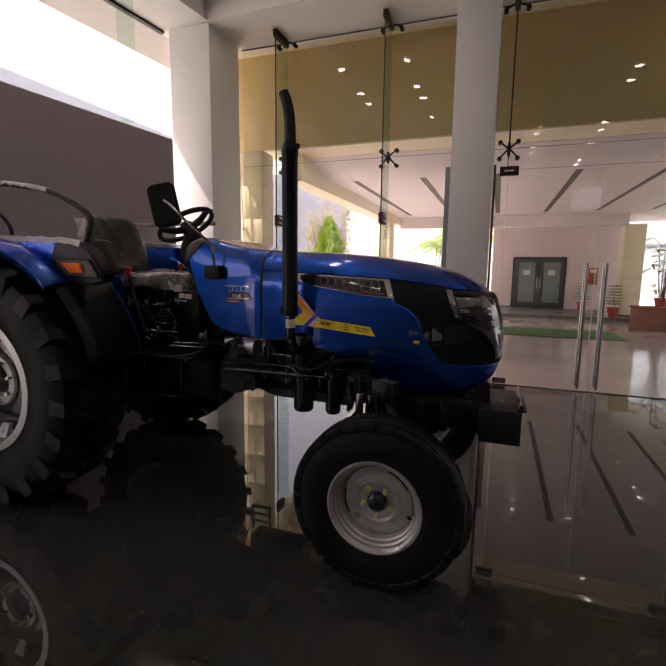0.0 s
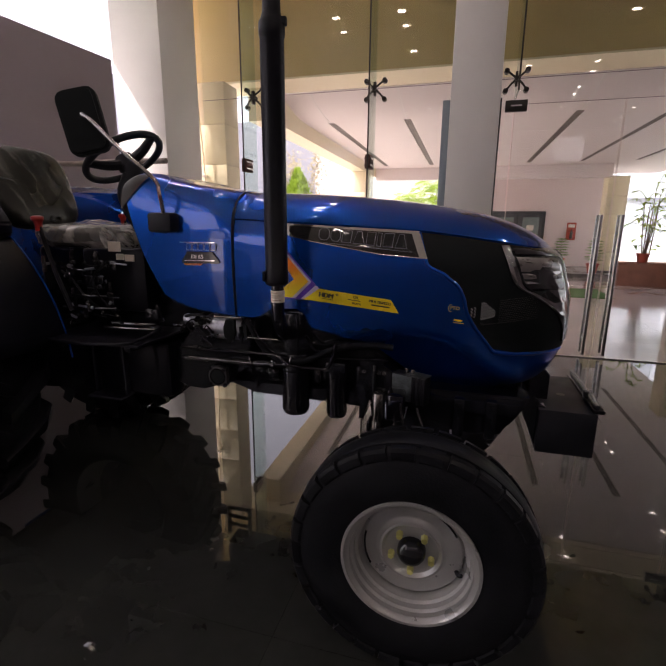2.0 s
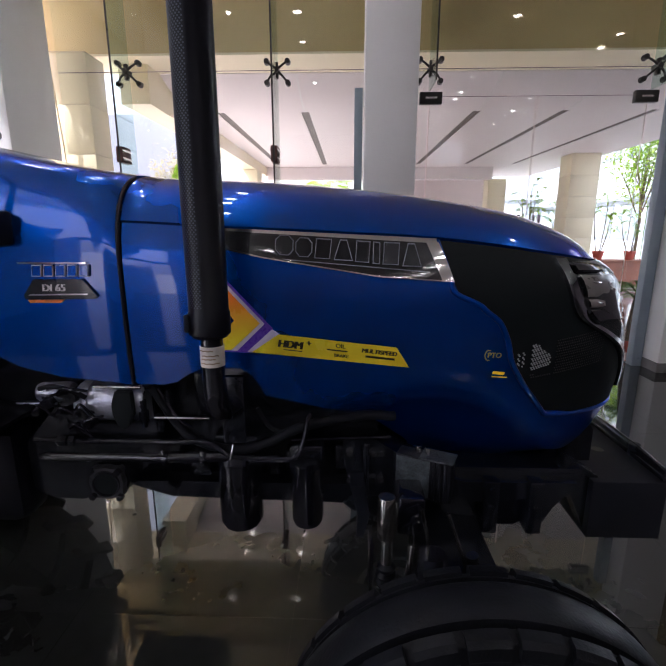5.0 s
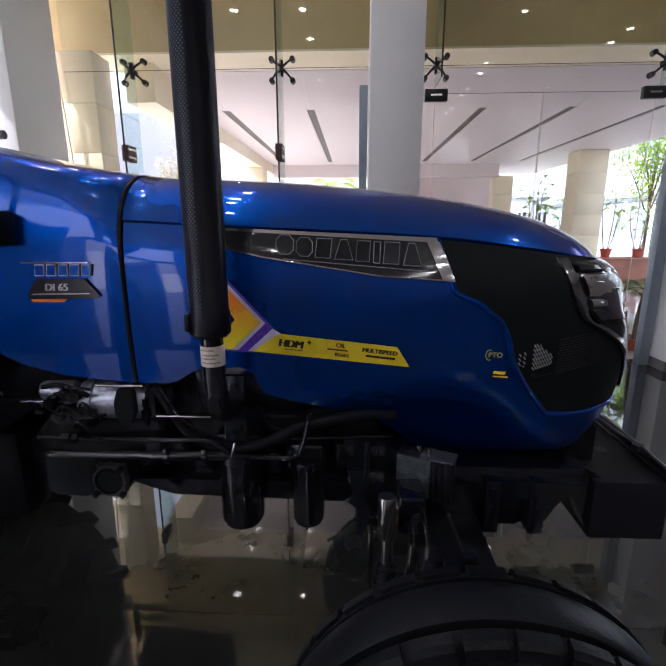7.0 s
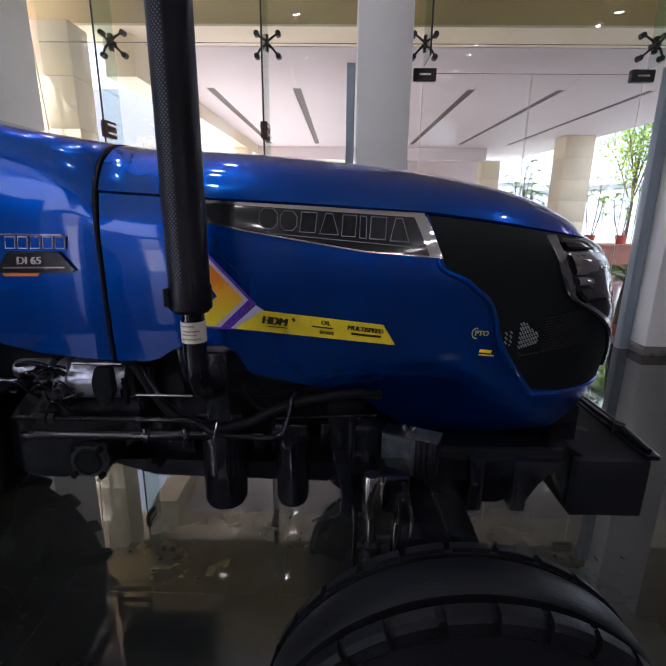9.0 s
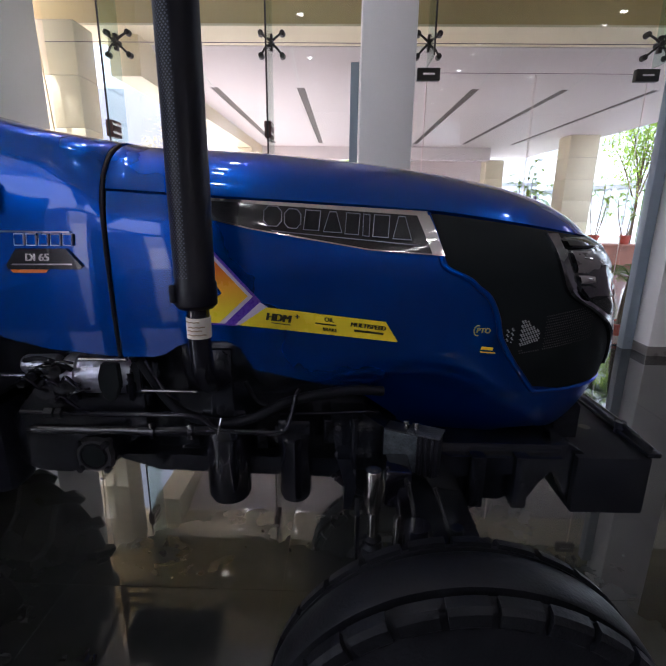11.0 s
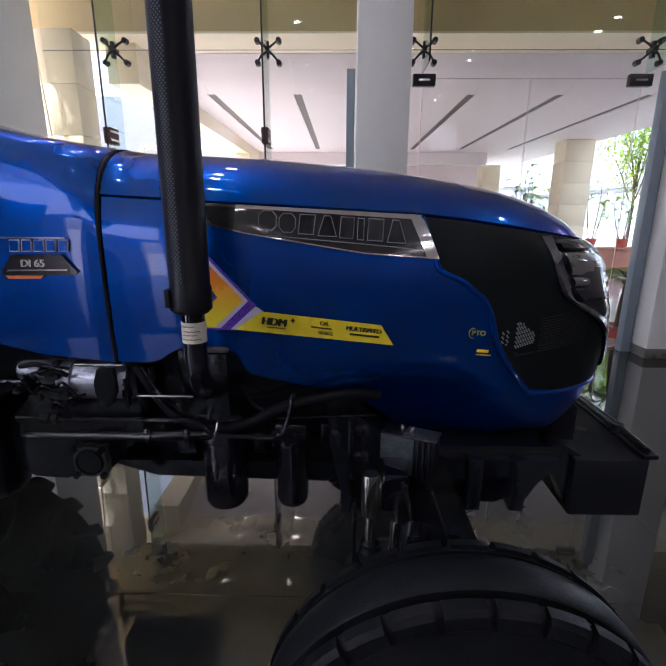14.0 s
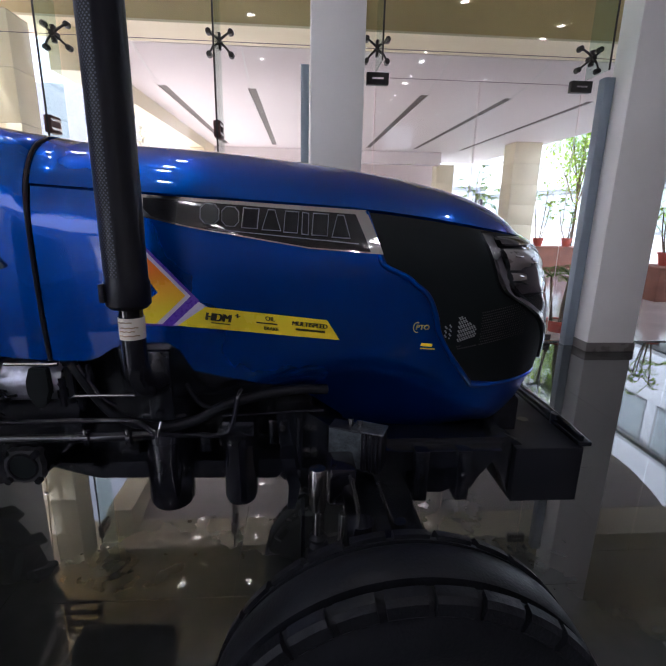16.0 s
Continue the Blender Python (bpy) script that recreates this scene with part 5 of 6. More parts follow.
bmesh.ops.transform(bm, matrix=rec, verts=bm.verts)
part("packing_film", bm, M_VEIL, back, "clear film in long folds", angle=80)
rows = []
fb = bmesh.new()
for i in range(6):
    s = i / 5
    rows.append([(-2.70 + 0.13 * u + 0.02 * s * (1 - u), 2.36 + 0.02 * math.sin(5 * u + 3 * s), 1.709 - 0.125 * s - 0.012 * u + 0.012 * noise.noise(Vector((u * 4, s * 4, 3)))) for u in (0, 0.25, 0.5, 0.75, 1.0)])
part("film_corner", sheet(fb, rows), M_FILM, back, "loose corner of clear film", angle=80)

bm = bmesh.new()
rows = []
for i in range(15):
    v = -0.25 + 0.5 * i / 14
    rows.append([(-1.93 + 0.05 * s + 0.012 * noise.noise(Vector((v * 22, s * 3, 4))), YC + v * (1 + 0.05 * s), 1.335 - 0.10 * s * (1 + 0.5 * noise.noise(Vector((v * 9, 2, 1)))) + 0.004) for s in (0, 0.25, 0.5, 0.75, 1.0)])
part("film_flap", sheet(bm, rows), M_DRAPE, cushion, "loose hanging edge of clear film", angle=80)

# steering wheel and column
SC = Vector((-1.95, YC, 1.66))
tilt = Matrix.Translation(SC) @ Matrix.Rotation(radians(-32), 4, "Y")
bm = bmesh.new()
ringp = [tilt @ Vector((0.182 * math.cos(t), 0.182 * math.sin(t), 0)) for t in [2 * math.pi * i / 48 for i in range(49)]]
tube(bm, ringp, 0.0165, 12, 1, False)
sw = part("steering_wheel", bm, M_BLACK, tractor, "black steering wheel")
for t in (0.1, 0.1 + 2.09, 0.1 + 4.19):
    part("spoke", tube(bmesh.new(), [tilt @ Vector((0, 0, -0.03)), tilt @ Vector((0.1 * math.cos(t), 0.1 * math.sin(t), -0.025)), tilt @ Vector((0.182 * math.cos(t), 0.182 * math.sin(t), 0))], (0.026, 0.017), 10), M_BLACK, sw)
part("boss", rod(bmesh.new(), tilt @ Vector((0, 0, -0.05)), tilt @ Vector((0, 0, 0.008)), 0.05, 0.04, 24), M_BLACK, sw)
part("steering_column", tube(bmesh.new(), [tilt @ Vector((0, 0, -0.04)), tilt @ Vector((0.01, 0, -0.09)), (-1.93, YC, 1.50), (-1.89, YC, 1.43), (-1.78, YC, 1.3)], (0.045, 0.075), 20), M_BLACK, tractor, "black steering column")
part("dash", prism(bmesh.new(), [(-1.84, 1.40), (-1.76, 1.49), (-1.70, 1.51), (-1.62, 1.3), (-1.7, 1.2)], YC - 0.17, YC + 0.17), M_BLACK, tractor, "dark dashboard")

# mirror on its arm
part("mirror_mount", B(-1.545, -1.44, 2.165, 2.235, 1.325, 1.40, 0.012), M_BLACK, tractor, "black mirror mount")
part("mirror_arm", tube(bmesh.new(), [(-1.475, 2.18, 1.38), (-1.475, 2.16, 1.47), (-1.49, 2.155, 1.52), (-1.60, 2.13, 1.62), (-1.70, 2.112, 1.72), (-1.745, 2.112, 1.75)], 0.0075, 10), M_POLISH, tractor, "thin steel mirror arm")
mm = Matrix.Translation((-1.766, 2.14, 1.727)) @ Matrix.Rotation(radians(-14), 4, "Y") @ Matrix.Rotation(radians(22), 4, "Z")
bm = prism(bmesh.new(), [(sx * (0.041 + 0.034 * math.cos(t)), sz * (0.085 + 0.034 * math.sin(t))) for sx, sz, ts in ((1, 1, (0, 1, 2, 3)), (-1, 1, (3, 2, 1, 0)), (-1, -1, (0, 1, 2, 3)), (1, -1, (3, 2, 1, 0))) for t in [math.pi / 6 * k for k in ts]], -0.022, 0.022)
bmesh.ops.bevel(bm, geom=[e for e in bm.edges if abs(e.verts[0].co.y - e.verts[1].co.y) < 1e-5], offset=0.012, segments=3, affect="EDGES")
bmesh.ops.transform(bm, matrix=mm, verts=bm.verts)
mirror = part("mirror", bm, M_VENT, tractor, "black rounded rear-view mirror housing")
part("mirror_glass", B(-0.055, 0.055, 0.0225, 0.024, -0.098, 0.098, 0.0, mm), M_MIRROR, mirror)

# levers and footwell
for x, y, z0, z1 in ((-2.05, 2.14, 1.0, 1.375), (-2.29, 2.93, 1.1, 1.40)):
    lv = part("lever", tube(bmesh.new(), [(x + 0.12, y, z0), (x + 0.05, y, (z0 + z1) / 2), (x, y, z1)], 0.009, 8), M_BLACK, tractor, "control lever")
    part("knob", rod(bmesh.new(), (x + 0.004, y, z1 - 0.05), (x, y, z1 + 0.012), 0.014, 0.012, 14, ((0.35, 0.014), (0.6, 0.017), (0.72, 0.024), (0.93, 0.023))), M_REDKNOB, lv, "red lever knob")
part("gearbox", prism(bmesh.new(), [(-2.95, 0.50), (-2.0, 0.56), (-1.62, 0.63), (-1.2, 0.69), (-1.2, 1.0), (-1.55, 1.05), (-2.0, 1.02), (-2.95, 1.05)], YC - 0.2, YC + 0.2), M_CAST, tractor, "black cast gearbox housing")
part("rear_axle", rod(bmesh.new(), (RX, 1.95, RZ), (RX, 3.19, RZ), 0.13, seg=24), M_CAST, tractor)
part("hopper", B(-1.98, -1.66, 2.28, 2.42, 0.98, 1.25, 0.01), M_SHIELD, tractor, "black control box")
for x0, z0, w, h in ((-1.832, 1.24, 0.06, 0.042), (-1.795, 1.205, 0.036, 0.026), (-1.752, 1.20, 0.046, 0.028)):
    part("label", B(x0, x0 + w, 2.272, 2.2785, z0, z0 + h), M_PALE, tractor, "small pale instruction label")
box_far = part("off_side_box", B(-1.80, -1.33, 3.08, 3.24, 0.75, 0.965, 0.012), M_BLACK, tractor, "black box under the off-side footboard")
part("box_strap", B(-1.58, -1.55, 3.075, 3.245, 0.965, 1.0, 0.004), M_CAST, box_far)
step_far = part("side_step", B(-1.845, -1.833, 3.17, 3.21, 0.545, 0.76, 0.003), M_CAST, tractor, "black runged side step")
part("step_post", B(-1.685, -1.673, 3.17, 3.21, 0.545, 0.76, 0.003), M_CAST, step_far)
for z in (0.555, 0.62, 0.685):
    part("rung", rod(bmesh.new(), (-1.84, 3.19, z), (-1.68, 3.19, z), 0.012, seg=10), M_CAST, step_far)
# footboard with a rolled lip, the controls above it and a step below
board = part("footboard", B(-2.02, -1.53, 2.03, 2.38, 0.890, 0.902, 0.004), M_SHIELD, tractor, "black sheet footboard")
part("board_lip", tube(bmesh.new(), [(-2.03, 2.10, 0.905), (-1.99, 2.04, 0.900), (-1.85, 2.025, 0.896), (-1.70, 2.025, 0.898), (-1.58, 2.04, 0.908), (-1.525, 2.09, 0.93), (-1.50, 2.14, 0.955)], 0.007, 10), M_SHIELD, board, "rolled front lip")
for x in (-1.95, -1.62):
    part("board_stay", B(x, x + 0.03, 2.06, 2.36, 0.862, 0.889, 0.004), M_SHIELD, board)
near_step = part("near_step", B(-1.82, -1.66, 2.06, 2.15, 0.652, 0.664, 0.003), M_SHIELD, tractor, "black step plate below the footboard")
for x in (-1.815, -1.672):
    part("step_stay", B(x, x + 0.012, 2.10, 2.13, 0.664, 0.889, 0.003), M_SHIELD, near_step)
part("side_tank", B(-1.95, -1.55, 2.25, 2.37, 0.60, 0.86, 0.03), M_SHIELD, tractor, "black side tank")
rnd = random.Random(4)
for i in range(84):
    x, z = rnd.uniform(-2.05, -1.50), rnd.uniform(0.92, 1.20)
    if z > 0.97:
        x = -2.06 + (x + 2.05) * 0.5
    L = rnd.uniform(0.03, 0.11)
    y = rnd.uniform(2.14, 2.26)
    m = (M_CAST, M_GREASED, M_CAST, M_CAST, M_STARTER, M_GLOSSBLK)[i % 6]
    if i % 4 == 0:
        part("linkage_bolt", rod(bmesh.new(), (x, y, z), (x, y - 0.018, z), 0.009, 0.008, 6), m, tractor)
    elif i % 4 == 1:
        pl = part("linkage_plate", B(x, x + L * 0.6, y, y + 0.010, z, z + L * 0.45, 0.003), m, tractor)
        part("linkage_bolt", rod(bmesh.new(), (x + L * 0.3, y, z + L * 0.2), (x + L * 0.3, y - 0.01, z + L * 0.2), 0.006, 0.006, 6), M_GREASED, pl)
    elif i % 4 == 2:
        part("linkage_rod", rod(bmesh.new(), (x, y, z), (x + L, y - 0.01, z + rnd.uniform(-0.012, 0.012)), rnd.uniform(0.003, 0.006), None, 8), m, tractor)
    else:
        part("linkage_spring", rod(bmesh.new(), (x, y, z), (x + rnd.uniform(-0.02, 0.02), y, z + L * 0.7), 0.008, 0.007, 10, ((0.2, 0.010), (0.25, 0.007), (0.45, 0.010), (0.5, 0.007), (0.75, 0.010))), m, tractor)
for z, x0, x1 in ((0.935, -1.78, -1.52), (0.955, -1.74, -1.54), (1.01, -1.98, -1.72), (1.06, -1.95, -1.76)):
    part("linkage_rod", tube(bmesh.new(), [(x0, 2.15, z), ((x0 + x1) / 2, 2.148, z + 0.003), (x1, 2.16, z + 0.004)], 0.006, 8), M_GREASED if z < 1 else M_CAST, tractor, "black linkage rod")
for pts in ([(-1.99, 2.17, 1.16), (-1.92, 2.15, 1.13), (-1.86, 2.15, 1.06), (-1.80, 2.17, 1.0)], [(-1.80, 2.2, 1.19), (-1.82, 2.16, 1.14), (-1.80, 2.15, 1.08), (-1.75, 2.17, 1.0)]):
    part("wire", tube(bmesh.new(), pts, 0.0045, 8), M_RUBBER, tractor, "thin black cable")

# engine and front end
part("engine_block", B(-1.22, -0.62, 2.36, 2.80, 0.665, 1.06, 0.015), M_CAST, tractor, "black painted engine block")
part("sump", prism(bmesh.new(), [(-1.32, 0.70), (-1.18, 0.655), (-0.72, 0.645), (-0.66, 0.70)], 2.31, 2.82), M_CAST, tractor, "black oil sump")
for x, r, z0, z1 in ((-0.985, 0.056, 0.596, 0.784), (-0.81, 0.042, 0.599, 0.759)):
    f = part("oil_filter", lathe(bmesh.new(), (x, 2.29, 0), (0, 0, 1), [(z0 + 0.012, 0.0), (z0, r * 0.5), (z0 + 0.004, r * 0.85), (z0 + 0.02, r), (z1, r), (z1 + 0.006, r * 1.08), (z1 + 0.03, r * 1.08), (z1 + 0.035, r * 0.5)], 32), M_GLOSSBLK, tractor, "glossy black canister filter")
    part("filter_head", B(x - r, x + r, 2.26, 2.36, z1 + 0.03, z1 + 0.075, 0.01), M_CAST, f)
motor = part("starter", rod(bmesh.new(), (-1.375, 2.29, 0.938), (-1.205, 2.29, 0.938), 0.046, 0.046, 28, ((0.05, 0.050), (0.60, 0.050), (0.61, 0.052), (0.66, 0.052), (0.67, 0.049), (0.95, 0.049))), M_STARTER, tractor, "bare metal starter motor")
part("starter_strap", lathe(bmesh.new(), (-1.352, 2.29, 0.938), (1, 0, 0), [(-0.012, 0.049), (-0.012, 0.054), (0.012, 0.054), (0.012, 0.049)], 28), M_STARTER, motor)
part("starter_nose", rod(bmesh.new(), (-1.45, 2.29, 0.945), (-1.375, 2.29, 0.94), 0.026, 0.038, 20, ((0.4, 0.028), (0.5, 0.036))), M_GLOSSBLK, motor)
rs = random.Random(9)
for x, z, r in ((-1.372, 0.968, 0.020), (-1.355, 0.925, 0.026), (-1.405, 0.912, 0.030), (-1.342, 0.893, 0.018), (-1.43, 0.952, 0.018), (-1.375, 0.885, 0.014), (-1.46, 0.93, 0.016), (-1.395, 0.975, 0.012)):
    y0 = rs.uniform(2.215, 2.232)
    out = [(x + r * rs.uniform(0.55, 1.1) * math.cos(k * math.pi / 5), z + r * rs.uniform(0.5, 1.0) * math.sin(k * math.pi / 5)) for k in range(10)]
    bm = prism(bmesh.new(), out, y0, y0 + 0.03)
    bmesh.ops.bevel(bm, geom=bm.edges[:], offset=0.002, segments=2, affect="EDGES")
    bk = part("starter_bracket", bm, M_GLOSSBLK, tractor)
    part("bracket_bolt", rod(bmesh.new(), (x, y0 - 0.008, z), (x, y0 + 0.004, z), r * 0.28, r * 0.28, 6), M_CAST, bk)
    part("bracket_pipe", tube(bmesh.new(), [(x, y0 - 0.004, z + r * 0.6), (x + 0.02, y0 - 0.01, z + r * 0.8 + 0.01), (x + 0.05, y0, z + rs.uniform(-0.02, 0.03))], 0.0035, 8), M_GLOSSBLK, bk)
part("solenoid", rod(bmesh.new(), (-1.47, 2.27, 0.965), (-1.385, 2.27, 0.968), 0.022, seg=18, steps=((0.1, 0.025), (0.9, 0.025))), M_STARTER, tractor, "dull metal solenoid")
part("cable", tube(bmesh.new(), [(-1.45, 2.24, 0.985), (-1.40, 2.22, 0.998), (-1.36, 2.225, 0.985), (-1.335, 2.235, 0.965)], 0.006, 8), M_RUBBER, tractor, "black battery cable")
part("edge_rod", rod(bmesh.new(), (-1.315, 2.235, 0.993), (-1.20, 2.235, 0.993), 0.0038, seg=8), M_POLISH, tractor, "thin bright rod")
part("edge_rod", rod(bmesh.new(), (-1.175, 2.24, 0.914), (-1.04, 2.24, 0.914), 0.0038, seg=8), M_POLISH, tractor, "thin bright rod")
bm = prism(bmesh.new(), [(-1.262, 0.985), (-1.222, 0.985), (-1.220, 0.93), (-1.232, 0.897), (-1.248, 0.885), (-1.262, 0.895), (-1.273, 0.92), (-1.274, 0.95)], 2.228, 2.244)
bmesh.ops.bevel(bm, geom=bm.edges[:], offset=0.003, segments=2, affect="EDGES")
part("clutch_arm", bm, M_VENT, tractor, "black curved clutch arm")
for x, z0, z1 in ((-1.205, 0.885, 0.955), (-1.165, 0.875, 0.92), (-1.14, 0.94, 0.985), (-1.19, 0.985, 1.01)):
    part("engine_stud", rod(bmesh.new(), (x, 2.25, z0), (x, 2.25, z1), 0.008, 0.008, 10, ((0.3, 0.008), (0.31, 0.012), (0.6, 0.012), (0.61, 0.008))), M_CAST, tractor)
# one thin pipe runs along the engine, down under the exhaust and up again
part("steering_pipe", tube(bmesh.new(), [(-1.482, 2.24, 0.852), (-1.30, 2.238, 0.850), (-1.10, 2.238, 0.853), (-1.047, 2.238, 0.850), (-1.022, 2.236, 0.838), (-0.998, 2.234, 0.821), (-0.965, 2.234, 0.815), (-0.90, 2.236, 0.811), (-0.852, 2.236, 0.812), (-0.828, 2.236, 0.824), (-0.812, 2.238, 0.865), (-0.803, 2.24, 0.910), (-0.797, 2.25, 0.922)], 0.0065, 10), M_GLOSSBLK, tractor, "glossy black steel pipe")
for x0, x1 in ((-1.420, -1.398), (-1.392, -1.378)):
    part("pipe_nut", rod(bmesh.new(), (x0, 2.24, 0.851), (x1, 2.24, 0.851), 0.0145, seg=6), M_GLOSSBLK, tractor)
part("pipe_clip", tube(bmesh.new(), [(-0.992, 2.228, 0.812), (-0.986, 2.226, 0.835), (-0.983, 2.232, 0.85)], 0.003, 8), M_POLISH, tractor, "small bright pipe clip")
part("drag_link", rod(bmesh.new(), (-1.475, 2.24, 0.806), (-1.17, 2.24, 0.808), 0.006, 0.011, 16, ((0.06, 0.0115), (0.12, 0.012))), M_GREASED, tractor, "dark greased drag link")
sleeve = part("drag_sleeve", rod(bmesh.new(), (-1.19, 2.24, 0.808), (-1.0, 2.245, 0.812), 0.0145, seg=18), M_GLOSSBLK, tractor, "glossy black tube sleeve")
for x in (-1.155, -1.060):
    part("clamp", lathe(bmesh.new(), (x, 2.24, 0.809), (1, 0, 0), [(-0.005, 0.015), (-0.005, 0.021), (0.005, 0.021), (0.005, 0.015)], 20), M_GLOSSBLK, sleeve)
    part("clamp_screw", rod(bmesh.new(), (x, 2.222, 0.825), (x, 2.222, 0.836), 0.004, seg=6), M_POLISH, sleeve)
part("coolant_hose", tube(bmesh.new(), [(-1.19, 2.27, 0.99), (-1.173, 2.262, 0.966), (-1.125, 2.258, 0.889), (-1.082, 2.255, 0.850), (-0.997, 2.252, 0.826), (-0.911, 2.252, 0.842), (-0.815, 2.255, 0.889), (-0.676, 2.265, 0.915), (-0.59, 2.29, 0.905)], 0.0125, 12), M_RUBBER, tractor, "black rubber hose")
part("thin_hose", tube(bmesh.new(), [(-1.165, 2.25, 0.985), (-1.14, 2.245, 0.945), (-1.112, 2.245, 0.903), (-1.09, 2.25, 0.885)], 0.005, 8), M_GLOSSBLK, tractor)
part("thin_hose", tube(bmesh.new(), [(-0.93, 2.27, 0.93), (-0.90, 2.262, 0.885), (-0.87, 2.262, 0.87)], 0.006, 8), M_RUBBER, tractor)
part("edge_rod", rod(bmesh.new(), (-0.845, 2.255, 0.853), (-0.60, 2.262, 0.862), 0.004, seg=8), M_GLOSSBLK, tractor)
part("manifold", B(-1.10, -0.72, 2.30, 2.38, 0.88, 1.03, 0.02), M_CAST, tractor, "dark exhaust manifold")
plate = part("pump_bracket", B(-1.002, -0.948, 2.215, 2.235, 0.862, 1.028, 0.004), M_CAST, tractor, "black bolted bracket plate")
part("bracket_bolt", rod(bmesh.new(), (-0.973, 2.216, 1.0), (-0.973, 2.202, 1.0), 0.012, 0.011, 6), M_GREASED, plate)
part("bracket_bolt", rod(bmesh.new(), (-0.978, 2.216, 0.88), (-0.978, 2.204, 0.88), 0.010, 0.009, 6), M_CAST, plate)
# four-lobed flange, a black disc standing for its shaded bore
FX, FZ = -1.3135, 0.735
outl = []
for k in range(48):
    t = 2 * math.pi * k / 48
    q = 0.043 + 0.010 * max(0.0, math.cos(4 * t + math.pi)) ** 1.5
    outl.append((FX + q * math.cos(t), FZ + q * math.sin(t)))
fl = part("side_flange", prism(bmesh.new(), outl, 2.236, 2.262), M_FAIRING, tractor, "black four-bolt side flange")
part("bore_rim", lathe(bmesh.new(), (FX, 2.236, FZ), (0, -1, 0), [(0.0, 0.036), (0.004, 0.035), (0.004, 0.031), (0.0, 0.030)], 28), M_GLOSSBLK, fl)
part("bore", rod(bmesh.new(), (FX, 2.2355, FZ), (FX, 2.235, FZ), 0.030, seg=28), M_VENT, fl, "black disc as the shaded bore")
for sx in (-1, 1):
    for sz in (-1, 1):
        part("bolt", rod(bmesh.new(), (FX + sx * 0.0345, 2.238, FZ + sz * 0.0345), (FX + sx * 0.0345, 2.226, FZ + sz * 0.0345), 0.009, seg=6), M_GLOSSBLK, fl)
part("flange_neck", rod(bmesh.new(), (FX, 2.262, FZ), (FX + 0.01, 2.38, FZ + 0.01), 0.05, 0.06, 24), M_CAST, fl)
part("bell_housing", prism(bmesh.new(), [(-1.56, 0.80), (-1.56, 0.68), (-1.50, 0.652), (-1.42, 0.648), (-1.36, 0.668), (-1.30, 0.70), (-1.20, 0.775), (-1.20, 0.95), (-1.40, 0.98)], 2.30, 2.84), M_CAST, tractor, "black cast bell housing")
part("bracket_bolt", rod(bmesh.new(), (-1.165, 2.31, 0.70), (-1.165, 2.27, 0.70), 0.018, 0.014, 8), M_CAST, tractor)
for k in range(9):
    part("sump_bolt", rod(bmesh.new(), (-1.13 + 0.052 * k, 2.322, 0.664), (-1.13 + 0.052 * k, 2.322, 0.650), 0.007, 0.006, 6), M_CAST, tractor)
for x, z, w, h in ((-1.12, 0.715, 0.05, 0.05), (-1.05, 0.73, 0.03, 0.07), (-0.92, 0.72, 0.035, 0.06), (-0.87, 0.74, 0.02, 0.05), (-1.16, 0.76, 0.03, 0.03), (-0.74, 0.74, 0.04, 0.07)):
    part("block_boss", B(x, x + w, 2.315, 2.365, z, z + h, 0.006), M_CAST, tractor)
part("side_rail", prism(bmesh.new(), [(-0.70, 0.68), (-0.42, 0.66), (-0.14, 0.68), (-0.11, 0.72), (-0.40, 0.72), (-0.50, 0.745), (-0.58, 0.80), (-0.64, 0.84), (-0.72, 0.84)], 2.30, 2.84), M_CAST, tractor, "black front side rail")
for x in (-0.70, -0.64, -0.62):
    for z in (0.725, 0.80):
        part("rail_bolt", rod(bmesh.new(), (x, 2.30, z), (x, 2.288, z), 0.009, seg=6), M_STEEL, tractor)
part("rail_rib", B(-0.665, -0.65, 2.285, 2.3, 0.68, 0.83, 0.003), M_CAST, tractor)
bm = prism(bmesh.new(), [(-0.47, 0.628), (-0.44, 0.623), (-0.39, 0.588), (-0.36, 0.586), (-0.355, 0.576), (-0.31, 0.576), (-0.305, 0.588), (-0.25, 0.588), (-0.24, 0.576), (-0.195, 0.576), (-0.185, 0.593), (-0.14, 0.628), (-0.10, 0.70), (-0.08, 0.738), (-0.47, 0.738)], 2.33, 2.81)
bmesh.ops.bevel(bm, geom=[e for e in bm.edges if abs(e.verts[0].co.y - e.verts[1].co.y) < 1e-5], offset=0.012, segments=2, affect="EDGES")
part("front_support", bm, M_CAST, tractor, "black cast front axle support")
for x in (-0.352, -0.237):
    rib = part("support_rib", B(x, x + 0.040, 2.286, 2.335, 0.577, 0.728, 0.006), M_CAST, tractor)
    for z in (0.708, 0.655):
        part("rib_bolt", rod(bmesh.new(), (x + 0.02, 2.286, z), (x + 0.02, 2.279, z), 0.007, 0.006, 6), M_GREASED, rib)
cm = Matrix.Translation((-0.586, 2.265, 0.712)) @ Matrix.Rotation(radians(-24), 4, "Z")
rb = part("cooler_box", B(0.0, 0.138, 0.0, 0.05, 0.0, 0.105, 0.003, cm), M_BLACK, tractor, "black cooler bracket with a worn plate")
part("label", B(0.003, 0.086, -0.003, -0.0002, 0.004, 0.101, 0.0, cm), mat("worn_label", (0.06, 0.072, 0.08), 0.38, var=0.7, scale=60, bump=0.4, fine=240), rb, "dull worn plate")
for u in (0.094, 0.108, 0.122):
    part("rib", B(u, u + 0.007, -0.006, -0.0002, 0.0, 0.103, 0.002, cm), M_BLACK, rb)
